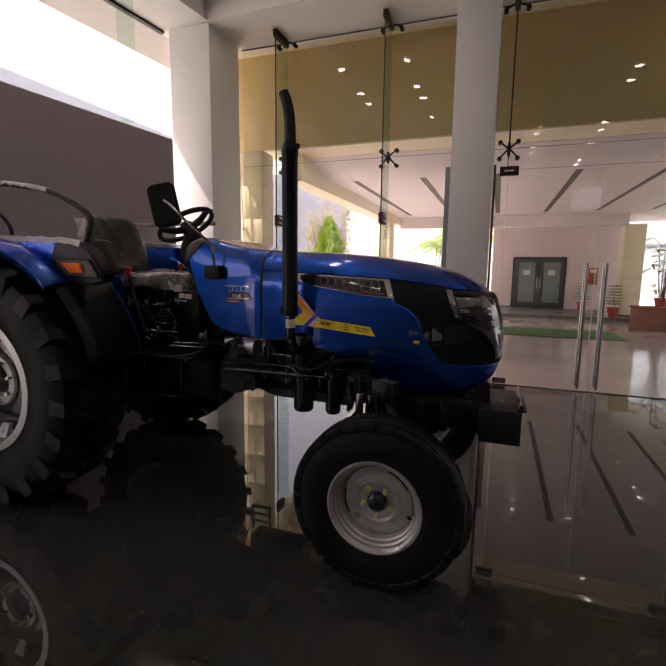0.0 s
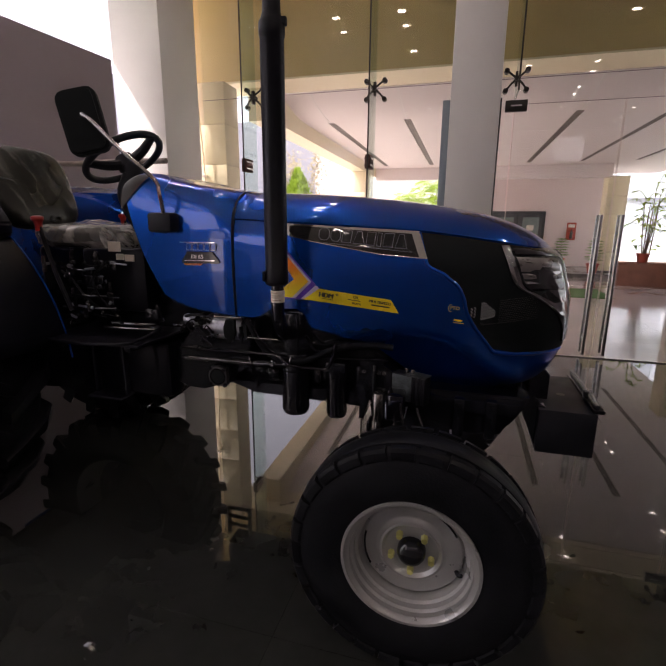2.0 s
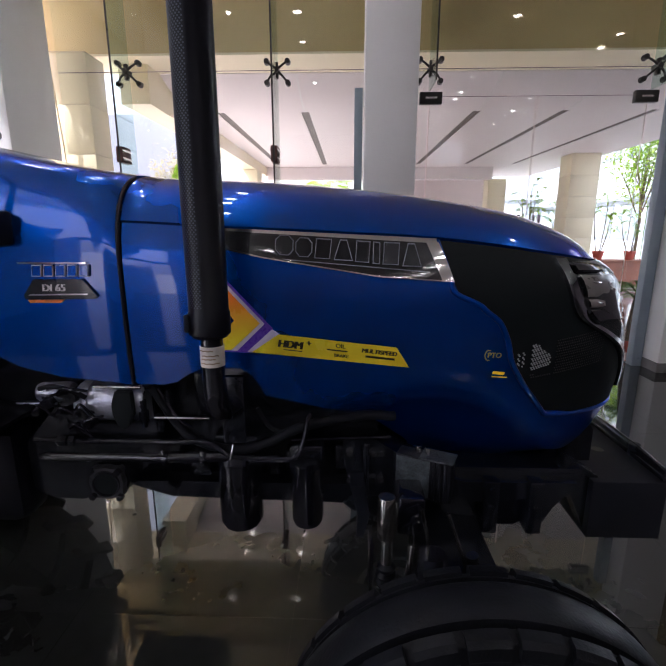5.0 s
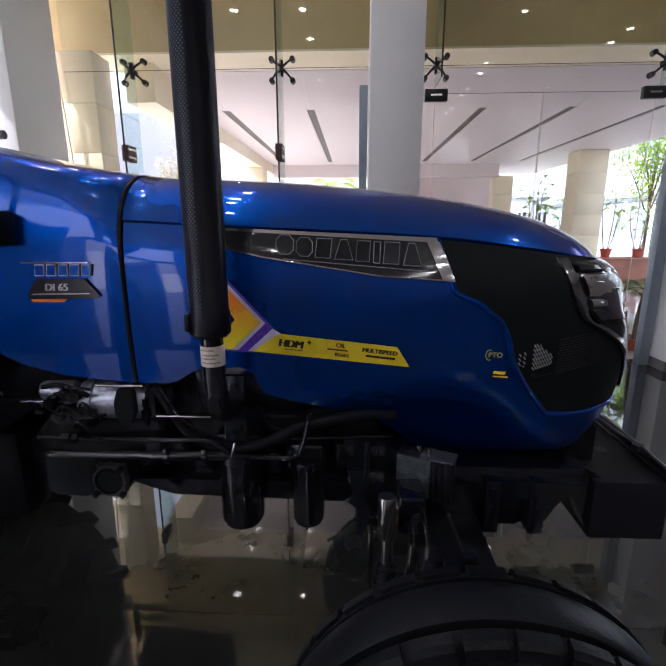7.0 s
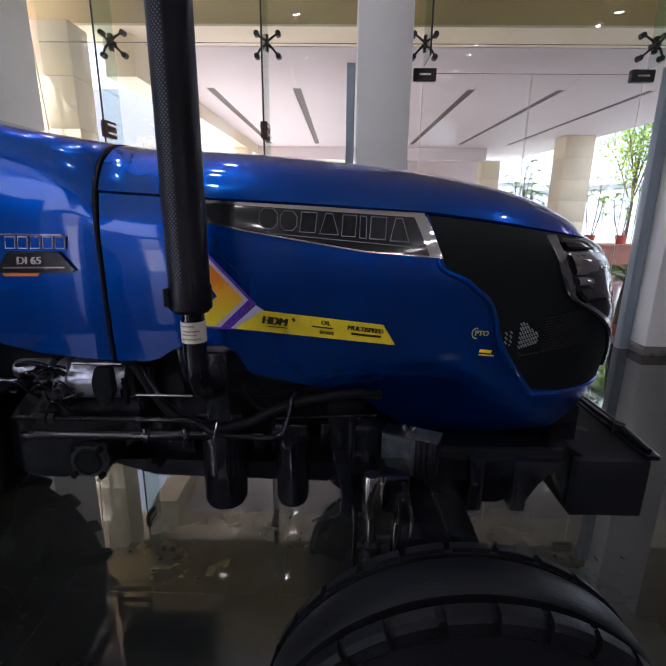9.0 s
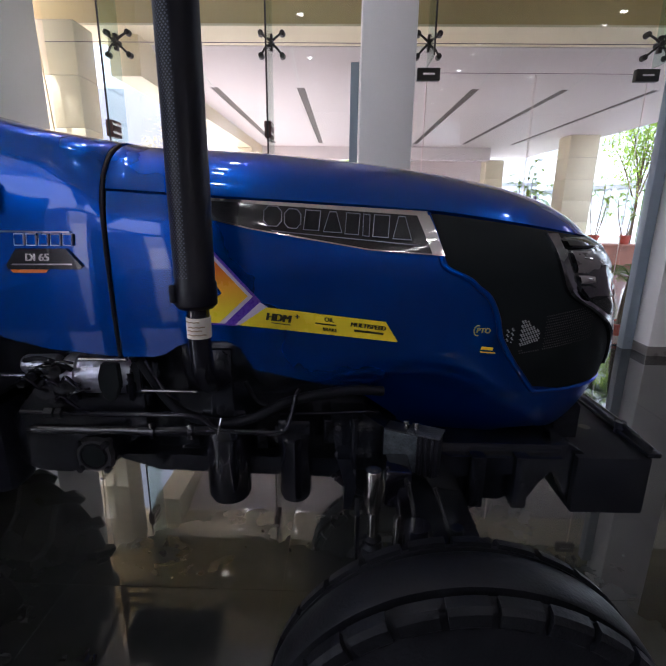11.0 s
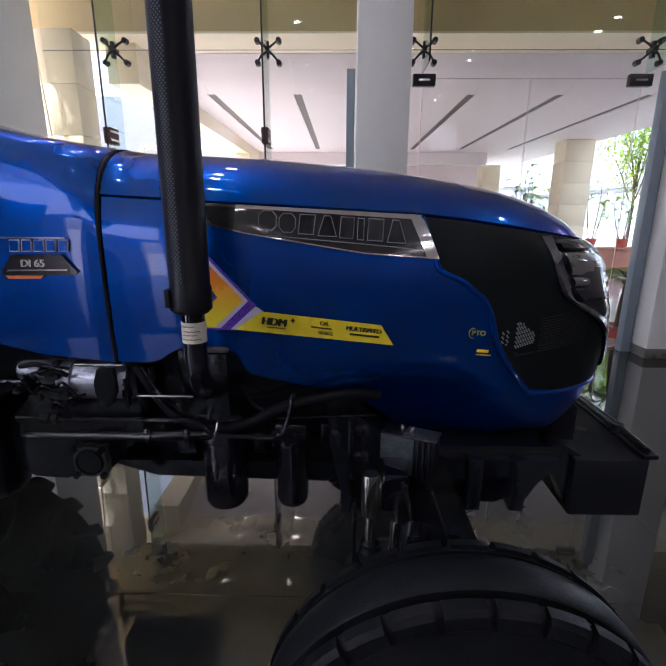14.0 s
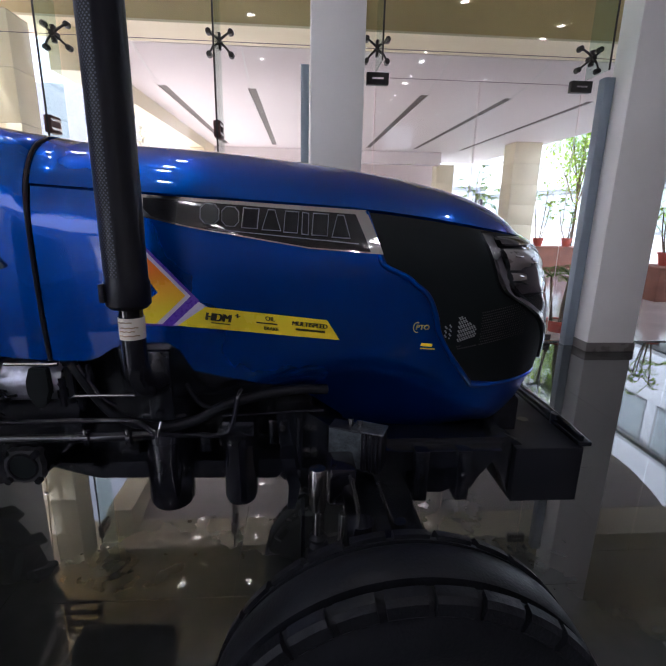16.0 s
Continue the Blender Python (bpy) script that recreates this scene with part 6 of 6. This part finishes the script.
part("cooler_shelf", B(0.06, 0.142, -0.008, 0.05, 0.1055, 0.110, 0.001, cm), mat("chipped_black_paint", (0.05, 0.055, 0.06), 0.35, var=0.9, scale=90, bump=0.6, fine=200), rb, "chipped shelf edge")
for u in (0.05, 0.075):
    part("bolt", rod(bmesh.new(), cm @ Vector((u, 0.025, 0.105)), cm @ Vector((u, 0.025, 0.125)), 0.007, seg=6), M_STEEL, rb)
part("axle_beam", prism(bmesh.new(), [(-0.53, 0.50), (-0.37, 0.50), (-0.36, 0.60), (-0.54, 0.60)], 2.02, 3.12), M_CAST, tractor, "black front axle beam")
for y, s in ((2.06, 1), (3.08, -1)):
    kp = part("kingpin", rod(bmesh.new(), (-0.50, y, 0.36), (-0.52, y + 0.03 * s, 0.67), 0.034, 0.03, 20, ((0.25, 0.036), (0.28, 0.028), (0.62, 0.028), (0.65, 0.038), (0.9, 0.036))), M_GLOSSBLK, tractor, "glossy black kingpin")
    part("steering_arm", tube(bmesh.new(), [(-0.50, y, 0.50), (-0.56, y + 0.02 * s, 0.53), (-0.62, y + 0.06 * s, 0.56)], 0.018, 10), M_CAST, kp)
    part("axle_clamp", B(-0.49, -0.34, y - 0.06, y + 0.02, 0.44, 0.62, 0.012), M_GLOSSBLK, kp)
    part("stub_axle", rod(bmesh.new(), (-0.45, y + 0.02 * s, 0.361), (-0.45, y - 0.1 * s, 0.361), 0.05, 0.04, 20), M_CAST, kp)
    part("axle_pin", rod(bmesh.new(), (-0.40, y + 0.04, 0.47), (-0.43, y + 0.04, 0.66), 0.014, 0.014, 12), M_CAST, kp)
for p0, p1, r0, r1 in (((-0.617, 2.14, 0.668), (-0.617, 2.145, 0.772), 0.0195, 0.0205), ((-0.614, 2.14, 0.52), (-0.614, 2.14, 0.668), 0.013, 0.0135), ((-0.556, 2.14, 0.52), (-0.553, 2.14, 0.655), 0.021, 0.013)):
    part("steering_post", rod(bmesh.new(), p0, p1, r0 * 0.9, r1 * 0.9, 24, ((0.03, r0), (0.6, r1), (0.97, r1))), M_POLISH, tractor, "greasy bright steel steering post")
part("post_boot", lathe(bmesh.new(), (-0.614, 2.14, 0), (0, 0, 1), [(0.545, 0.022), (0.555, 0.026), (0.565, 0.020), (0.575, 0.025), (0.585, 0.019), (0.595, 0.022), (0.605, 0.014)], 24), M_RUBBER, tractor, "black ribbed rubber boot")
part("post_bracket", B(-0.655, -0.645, 2.13, 2.20, 0.53, 0.66, 0.003), M_GLOSSBLK, tractor)
part("post_casting", B(-0.592, -0.525, 2.15, 2.24, 0.665, 0.765, 0.012), M_GLOSSBLK, tractor, "oily black steering casting")
for p0, p1, r in (((-0.502, 2.135, 0.575), (-0.538, 2.14, 0.745), 0.0055), ((-0.545, 2.135, 0.57), (-0.556, 2.14, 0.70), 0.003), ((-0.422, 2.13, 0.575), (-0.478, 2.14, 0.735), 0.005)):
    part("tie_rod", rod(bmesh.new(), p0, p1, r, r, 14), M_POLISH, tractor, "greasy steel tie rod")
part("post_bracket", prism(bmesh.new(), [(-0.70, 0.80), (-0.67, 0.80), (-0.655, 0.73), (-0.668, 0.67), (-0.685, 0.67), (-0.682, 0.73)], 2.14, 2.20), M_CAST, tractor)
# weight carrier at the very front
carrier = part("front_carrier", B(-0.045, 0.155, 2.348, 2.79, 0.525, 0.697, 0.004), M_BLACK, tractor, "black steel box weight carrier")
part("carrier_edge", B(0.135, 0.175, 2.345, 2.80, 0.701, 0.716, 0.004), M_CAST, carrier)
part("carrier_pin", rod(bmesh.new(), (0.15, 2.50, 0.70), (0.15, 2.50, 0.735), 0.016, seg=12), M_BLACK, carrier)
part("carrier_pin", tube(bmesh.new(), [(0.15, 2.36, 0.722), (0.152, 2.5, 0.727), (0.15, 2.78, 0.724)], 0.009, 8), M_CAST, carrier)
# dark disc on the plate in place of a shaded hole
part("carrier_hole_shade", rod(bmesh.new(), (0.06, 2.53, 0.7002), (0.06, 2.53, 0.7012), 0.017, seg=16), M_INK, carrier)
part("carrier_web", prism(bmesh.new(), [(-0.12, 0.76), (-0.02, 0.70), (-0.045, 0.54), (-0.10, 0.67)], 2.37, 2.42), M_CAST, carrier)
part("carrier_web", prism(bmesh.new(), [(-0.12, 0.76), (-0.02, 0.70), (-0.045, 0.54), (-0.10, 0.67)], 2.72, 2.77), M_CAST, carrier)
part("tow_jaw", prism(bmesh.new(), [(-0.07, 0.70), (0.0, 0.70), (0.0, 0.80), (-0.03, 0.83), (-0.07, 0.82)], 2.46, 2.68), M_CAST, carrier)

tractor.location.z = 0.027


# ---- plants and surroundings ----
def leaf_strip(bm, base, tip, width, droop, n=5):
    """One long leaf, folded along its rib."""
    base, tip = Vector(base), Vector(tip)
    side = (tip - base).cross(Vector((0, 0, 1)))
    side = side.normalized() if side.length > 1e-4 else Vector((1, 0, 0))
    rows = []
    for i in range(n + 1):
        s = i / n
        p = base.lerp(tip, s) - Vector((0, 0, droop * s * s))
        w = width * math.sin(math.pi * (0.12 + 0.88 * s)) * 0.5
        rows.append([p - side * w, p + Vector((0, 0, w * 0.4)), p + side * w])
    vs = [[bm.verts.new(q) for q in r] for r in rows]
    for a, b in zip(vs, vs[1:]):
        for k in range(2):
            bm.faces.new((a[k], a[k + 1], b[k + 1], b[k]))


def palm(at_xyz, height, fronds, spread, seed, label, leafmat=None, group="palms"):
    r = random.Random(seed)
    x, y, z = at_xyz
    t = thing("palm", label, "palm", at_xyz, group)
    lean = Vector((r.uniform(-0.1, 0.1), r.uniform(-0.1, 0.1), 0))
    for k in range(3):
        o = Vector((r.uniform(-0.12, 0.12), r.uniform(-0.12, 0.12), 0))
        h = height * r.uniform(0.75, 1.0)
        top = Vector((x, y, z + h)) + o * 2 + lean
        part("stem", tube(bmesh.new(), [Vector((x, y, z)) + o, Vector((x, y, z + h * 0.5)) + o * 1.4, top], (0.022, 0.012), 8), M_BARK, t)
        bm = bmesh.new()
        for i in range(fronds):
            a = 2 * math.pi * (i + r.random() * 0.6) / fronds
            out = Vector((math.cos(a), math.sin(a), r.uniform(0.2, 1.0))).normalized()
            L = spread * r.uniform(0.7, 1.1)
            pts = [top, top + out * L * 0.5 + Vector((0, 0, 0.06 * L)), top + out * L - Vector((0, 0, 0.30 * L))]
            path = smooth_path(pts, 9)
            tube(bm, pts, (0.008, 0.003), 5, 4)
            for j, p in enumerate(path[2:]):
                d = (path[min(j + 3, len(path) - 1)] - path[j + 1]).normalized()
                sd = d.cross(Vector((0, 0, 1))).normalized()
                for sg in (-1, 1):
                    leaf_strip(bm, p, p + (sd * sg * 0.75 + d * 0.5) * L * 0.42 * (1 - 0.5 * j / len(path)), 0.012 * spread / 0.6, 0.12 * L, 3)
        part("crown", bm, leafmat or M_LEAF, t)
    return t


def cane_palm(at_xyz, height, stems, seed, label, leafmat=None):
    """Thin upright canes with a few short arching fronds up their length."""
    r = random.Random(seed)
    x, y, z = at_xyz
    t = thing("palm", label, "palm", at_xyz, "palms")
    for k in range(stems):
        o = Vector((r.uniform(-0.06, 0.06), r.uniform(-0.06, 0.06), 0))
        h = height * r.uniform(0.6, 1.0)
        foot = Vector((x, y, z)) + o
        top = foot + o * r.uniform(2.0, 4.0) + Vector((0, 0, h))
        part("stem", tube(bmesh.new(), [foot, foot.lerp(top, 0.5) + o * 0.5, top], (0.015, 0.007), 8), M_BARK, t)
        bm = bmesh.new()
        for s in (0.4, 0.55, 0.7, 0.82, 0.92, 1.0):
            if r.random() < 0.2:
                continue
            b = foot.lerp(top, s)
            a = r.uniform(0, 2 * math.pi)
            out = Vector((math.cos(a), math.sin(a), r.uniform(0.6, 1.6))).normalized()
            L = r.uniform(0.28, 0.55) * (0.7 + 0.3 * height)
            pts = [b, b + out * L * 0.6, b + out * L - Vector((0, 0, 0.28 * L))]
            path = smooth_path(pts, 9)
            tube(bm, pts, (0.005, 0.002), 5, 4)
            for j, p in enumerate(path[2:]):
                d = (path[min(j + 3, len(path) - 1)] - path[j + 1]).normalized()
                sd = d.cross(Vector((0, 0, 1))).normalized()
                for sg in (-1, 1):
                    if r.random() < 0.8:
                        leaf_strip(bm, p, p + (sd * sg * 0.6 + d * 0.7) * L * r.uniform(0.22, 0.4), 0.016, 0.14 * L, 3)
        part("crown", bm, leafmat or (M_LEAF2 if r.random() < 0.8 else M_LEAF), t)
    return t


def bush(name, c, r3, n, size, seed, leafmat, label, category, low=-0.6):
    """A crown of many small leaves round uneven twigs."""
    r = random.Random(seed)
    t = thing(name, label, category, (c[0], c[1], c[2] - r3[2]), "shrubs outside")
    bm, tw = bmesh.new(), bmesh.new()
    foot = Vector((c[0], c[1], c[2] - r3[2]))
    lobes = [Vector((r.gauss(0, 0.45), r.gauss(0, 0.45), r.uniform(low, 0.75))) for _ in range(14)]
    for q in lobes:
        e = Vector((c[0] + q.x * r3[0], c[1] + q.y * r3[1], c[2] + q.z * r3[2]))
        if low > 0:
            fork = foot + Vector((q.x * 0.1, q.y * 0.1, r3[2] * r.uniform(0.75, 1.05)))
            tube(tw, [fork, fork.lerp(e, 0.5) + Vector((0, 0, 0.06 * r3[2])), e], (0.008 * r3[2], 0.003 * r3[2]), 6, 4)
        else:
            tube(tw, [foot, foot.lerp(e, 0.5) + Vector((0, 0, 0.1 * r3[2])), e], (0.011 * r3[2], 0.004 * r3[2]), 6, 4)
    if low > 0:
        tube(tw, [foot, foot + Vector((0.03, 0.02, 0.55 * r3[2])), foot + Vector((0, 0, 1.06 * r3[2]))], (0.02 * r3[2], 0.012 * r3[2]), 8, 4)
    for i in range(n):
        q = r.choice(lobes)
        v = q + Vector((r.gauss(0, 0.22), r.gauss(0, 0.22), r.gauss(0, 0.2)))
        p = Vector((c[0] + v.x * r3[0], c[1] + v.y * r3[1], c[2] + v.z * r3[2]))
        d = Vector((r.gauss(0, 1), r.gauss(0, 1), r.gauss(0.2, 0.7))).normalized() * size * r.uniform(0.6, 1.3)
        leaf_strip(bm, p, p + d, size * 0.5, size * 0.2, 2)
    part("trunk", tw, M_BARK, t)
    part("crown", bm, leafmat, t)
    return t


def pot(x, y, z, r, h, label="red plastic plant pot"):
    p = thing("plant_pot", label, "plant pot", (x, y, z), "plant pots")
    part("shell", lathe(bmesh.new(), (x, y, z), (0, 0, 1), [(0.0, 0.001), (0.0, r * 0.7), (h * 0.86, r * 0.95), (h * 0.86, r * 1.06), (h, r * 1.06), (h, r * 0.92), (h * 0.85, r * 0.88)], 24), M_POT, p)
    part("soil", rod(bmesh.new(), (x, y, z + h * 0.80), (x, y, z + h * 0.85), r * 0.9, seg=20), M_BARK, p, "dark soil")
    return p


# small tiered pines in pots by the far wall
for x, y in ((2.72, 17.2), (3.2, 15.1)):
    pot(x, y, 0.10 if y > 14.8 else 0.0, 0.16, 0.28)
    t = thing("potted_pine", "small tiered green pine growing in a red pot", "potted plant", (x, y, 0.3), "potted pines")
    part("stem", rod(bmesh.new(), (x, y, 0.33), (x, y, 1.0), 0.012, 0.006, 8), M_BARK, t)
    rp = random.Random(int(x * 10))
    for k in range(7):
        bm = bmesh.new()
        z, L = 0.46 + 0.085 * k, 0.33 - 0.025 * k
        for i in range(11):
            a = 2 * math.pi * i / 11 + k + rp.uniform(-0.2, 0.2)
            q = L * rp.uniform(0.7, 1.1)
            e = Vector((x + q * math.cos(a), y + q * math.sin(a), z + rp.uniform(0.03, 0.09)))
            leaf_strip(bm, (x, y, z), e, 0.035, 0.05, 3)
            for s in (0.4, 0.6, 0.8):
                m = Vector((x, y, z)).lerp(e, s) - Vector((0, 0, 0.05 * s * s))
                for sg in (-1, 1):
                    leaf_strip(bm, m, m + Vector((-math.sin(a) * sg + math.cos(a), math.cos(a) * sg + math.sin(a), 0.5)) * 0.055, 0.022, 0.01, 2)
        part("tier", bm, M_LEAF, t)


def planter(x0, x1, y0, y1, h, label):
    p = thing("planter", label, "planter", ((x0 + x1) / 2, (y0 + y1) / 2, -0.1), "brick planters")
    part("wall", B(x0, x1, y0, y1, -0.11, h, 0.01), M_BRICK, p)
    part("coping", B(x0 - 0.03, x1 + 0.03, y0 - 0.03, y1 + 0.03, h + 0.001, h + 0.05, 0.008), M_BRICK, p, "red brick coping")


planter(3.3, 8.2, 13.12, 13.7, 0.50, "low red-brown brick planter across the yard")
planter(5.25, 8.6, 8.35, 9.0, 0.52, "low brown brick planter near the glass front")
for x, y, z in ((3.85, 13.4, 0.551), (5.75, 13.4, 0.551), (6.55, 13.4, 0.551), (7.4, 13.4, 0.551), (5.55, 8.65, 0.571), (6.5, 8.65, 0.571)):
    pot(x, y, z, 0.14, 0.22)
cane_palm((3.85, 13.4, 0.75), 1.75, 5, 3, "slender airy green palm in a pot on the planter")
cane_palm((4.75, 13.4, 0.55), 1.5, 3, 13, "slender airy green palm growing in the planter")
cane_palm((5.75, 13.4, 0.75), 1.5, 3, 1, "slender green palm in a pot")
cane_palm((6.55, 13.4, 0.75), 1.3, 3, 2, "slender green palm in a pot")
cane_palm((4.6, 15.6, -0.1), 2.5, 5, 4, "tall airy green palm in the yard")
cane_palm((5.55, 8.65, 0.75), 0.9, 4, 5, "green palm in a pot near the glass")
cane_palm((6.5, 8.65, 0.75), 1.3, 4, 7, "green palm in a pot near the glass")
pot(2.47, 6.42, 0.0, 0.15, 0.14, "wide red clay pot on the portico floor")
palm((2.47, 6.42, 0.11), 0.62, 6, 0.36, 6, "small potted palm just outside the glass")
for i, (x, y) in enumerate(((-2.6, 21.0), (-1.7, 21.6), (-0.9, 21.2))):
    palm((x, y, -0.1), 2.6 + 0.3 * i, 8, 1.3, 20 + i, "tall green palm beyond the portico", M_LEAF2)
bush("tree", (7.75, 15.2, 2.3), (0.85, 0.9, 2.41), 3000, 0.11, 8, M_LEAF2, "leafy bright green tree outside", "tree", 0.2)

def cone_hedge(x, y, z, r0, h, n, seed, label):
    """A clipped conical conifer: upright sprays on an uneven cone."""
    r = random.Random(seed)
    t = thing("hedge_shrub", label, "shrub", (x, y, z), "shrubs outside")
    part("trunk", rod(bmesh.new(), (x, y, z), (x, y, z + h * 0.9), 0.08, 0.02, 8), M_BARK, t)
    bm = bmesh.new()
    for i in range(n):
        s, a = r.random() ** 1.3, r.uniform(0, 2 * math.pi)
        q = r0 * (1 - s ** 3.6) * (0.82 + 0.10 * math.sin(a * 5 + s * 9)) + r.gauss(0, 0.05)
        p = Vector((x + q * math.cos(a), y + q * math.sin(a), z + h * s))
        d = Vector((0.35 * math.cos(a), 0.35 * math.sin(a), 1.0)) + Vector((r.gauss(0, 0.3), r.gauss(0, 0.3), 0))
        leaf_strip(bm, p, p + d * r.uniform(0.12, 0.24), 0.09, 0.0, 2)
    part("crown", bm, M_LEAF2, t)


cone_hedge(-8.1, 22.0, -0.11, 0.80, 3.95, 5200, 11, "dense bright green conical shrub")
bush("shrub", (-8.6, 20.5, 1.4), (1.3, 0.7, 0.9), 1600, 0.16, 31, M_LEAF2, "low bright green shrub before the conical one", "shrub")
bush("flowering_tree", (-9.55, 25.0, 2.7), (1.05, 1.2, 2.8), 3000, 0.22, 12, M_LEAF3, "pale flowering tree behind the shrub", "tree")

# white buildings round the yard
# pale blue base colour stands for sky mirrored in the panes
M_DGLASS2 = mat("sky_lit_window", (0.34, 0.40, 0.44), 0.15)
structure("yard_wall_north", B(-9.0, 3.6, 27.5, 27.8, -0.11, 8.5), M_WHITE, "white rendered boundary wall of the yard", "wall")
structure("yard_shed_wall", B(-20.0, -9.02, 28.0, 28.3, -0.11, 7.4), mat("lilac_grey_sheet", (0.34, 0.34, 0.40), 0.5), "pale grey sheet wall behind the yard", "wall")
structure("yard_wall_west", B(-20.3, -20.0, -8.0, 27.9, -0.11, 9.55), mat("pale_blue_white_render", (0.52, 0.55, 0.62), 0.6, var=0.06, scale=0.5), "white rendered wall of the next building", "wall")
M_EAST = mat("pale_blue_grey_render", (0.60, 0.65, 0.72), 0.6, var=0.06, scale=0.5)
M_LEDGE = mat("pale_grey_ledge", (0.28, 0.30, 0.33), 0.6)
east = thing("building", "white rendered building opposite with long window bands", "building", (9.75, 14, -0.11))
part("wall", B(9.6, 9.9, -2.0, 29.0, -0.11, 7.0), M_EAST, east)
for z0, z1 in ((0.9, 2.2), (3.9, 5.2)):
    for i in range(12):
        y = 8.0 + 1.7 * i
        w = part("window", B(9.57, 9.598, y, y + 1.3, z0, z1), M_LEDGE, east, "pale window frame")
        part("pane", B(9.562, 9.569, y + 0.06, y + 1.24, z0 + 0.06, z1 - 0.06), M_DGLASS2, w, "window glass coloured pale blue as sky reflection")
    part("ledge", B(9.45, 9.599, 7.0, 28.8, z1 + 0.12, z1 + 0.22), M_LEDGE, east)
structure("yard_wall_east", B(3.605, 9.595, 27.2, 27.5, -0.11, 7.0), M_EAST, "pale blue-grey rendered wall closing the yard", "wall")
for z in (2.6, 4.9):
    structure("trim", B(3.605, 9.595, 27.12, 27.198, z, z + 0.18), M_LEDGE, "white ledge along the yard wall", "trim")
fence = thing("fence", "green metal railing in the yard", "fence", (8.9, 14.4, -0.11))
for z in (0.3, 1.9):
    part("rail", B(7.4, 9.4, 14.38, 14.42, z, z + 0.04), M_LEAF, fence)
for i in range(11):
    part("bar", rod(bmesh.new(), (7.45 + 0.19 * i, 14.4, -0.11), (7.45 + 0.19 * i, 14.4, 2.0), 0.012, seg=8), M_LEAF, fence)


# ---- floor tiles ----
def tiles(parent, x0, x1, y0, y1, s, material, top):
    me = None
    nx, ny = math.ceil((x1 - x0) / s), math.ceil((y1 - y0) / s)
    g = 0.0006
    for i in range(nx):
        for j in range(ny):
            a, b = x0 + i * s, y0 + j * s
            w, h = min(s, x1 - a), min(s, y1 - b)
            full = w > s - 1e-6 and h > s - 1e-6
            if me is None or not full:
                bm = B(g, w - g, g, h - g, -0.006, 0.0)
                m2 = bpy.data.meshes.new("tile")
                bm.to_mesh(m2)
                bm.free()
                m2.materials.append(material)
                if full:
                    me = m2
            else:
                m2 = me
            ob = new("tile", m2)
            ob.location = (a, b, top)
            ob.parent = parent


def tile_variation(m):
    n, l = m.node_tree.nodes, m.node_tree.links
    info, ramp, mul = n.new("ShaderNodeObjectInfo"), n.new("ShaderNodeMapRange"), n.new("ShaderNodeVectorMath")
    ramp.inputs["To Min"].default_value, ramp.inputs["To Max"].default_value = 0.93, 1.07
    mul.operation = "MULTIPLY"
    p = n["Principled BSDF"]
    src = p.inputs["Base Color"].links[0].from_socket
    l.new(info.outputs["Random"], ramp.inputs["Value"])
    l.new(src, mul.inputs[0])
    l.new(ramp.outputs[0], mul.inputs[1])
    l.new(mul.outputs[0], p.inputs["Base Color"])


tile_variation(M_FLOOR)
tile_variation(M_PAVE)
tiles(floor, XB + 0.1, X1, Y0, GY + 0.02, 0.8, M_FLOOR, 0.0)
tiles(bpy.data.objects["portico_floor"], -6.5, 5.6, GY + 0.06, 17.7, 0.8, M_PAVE, -0.002)
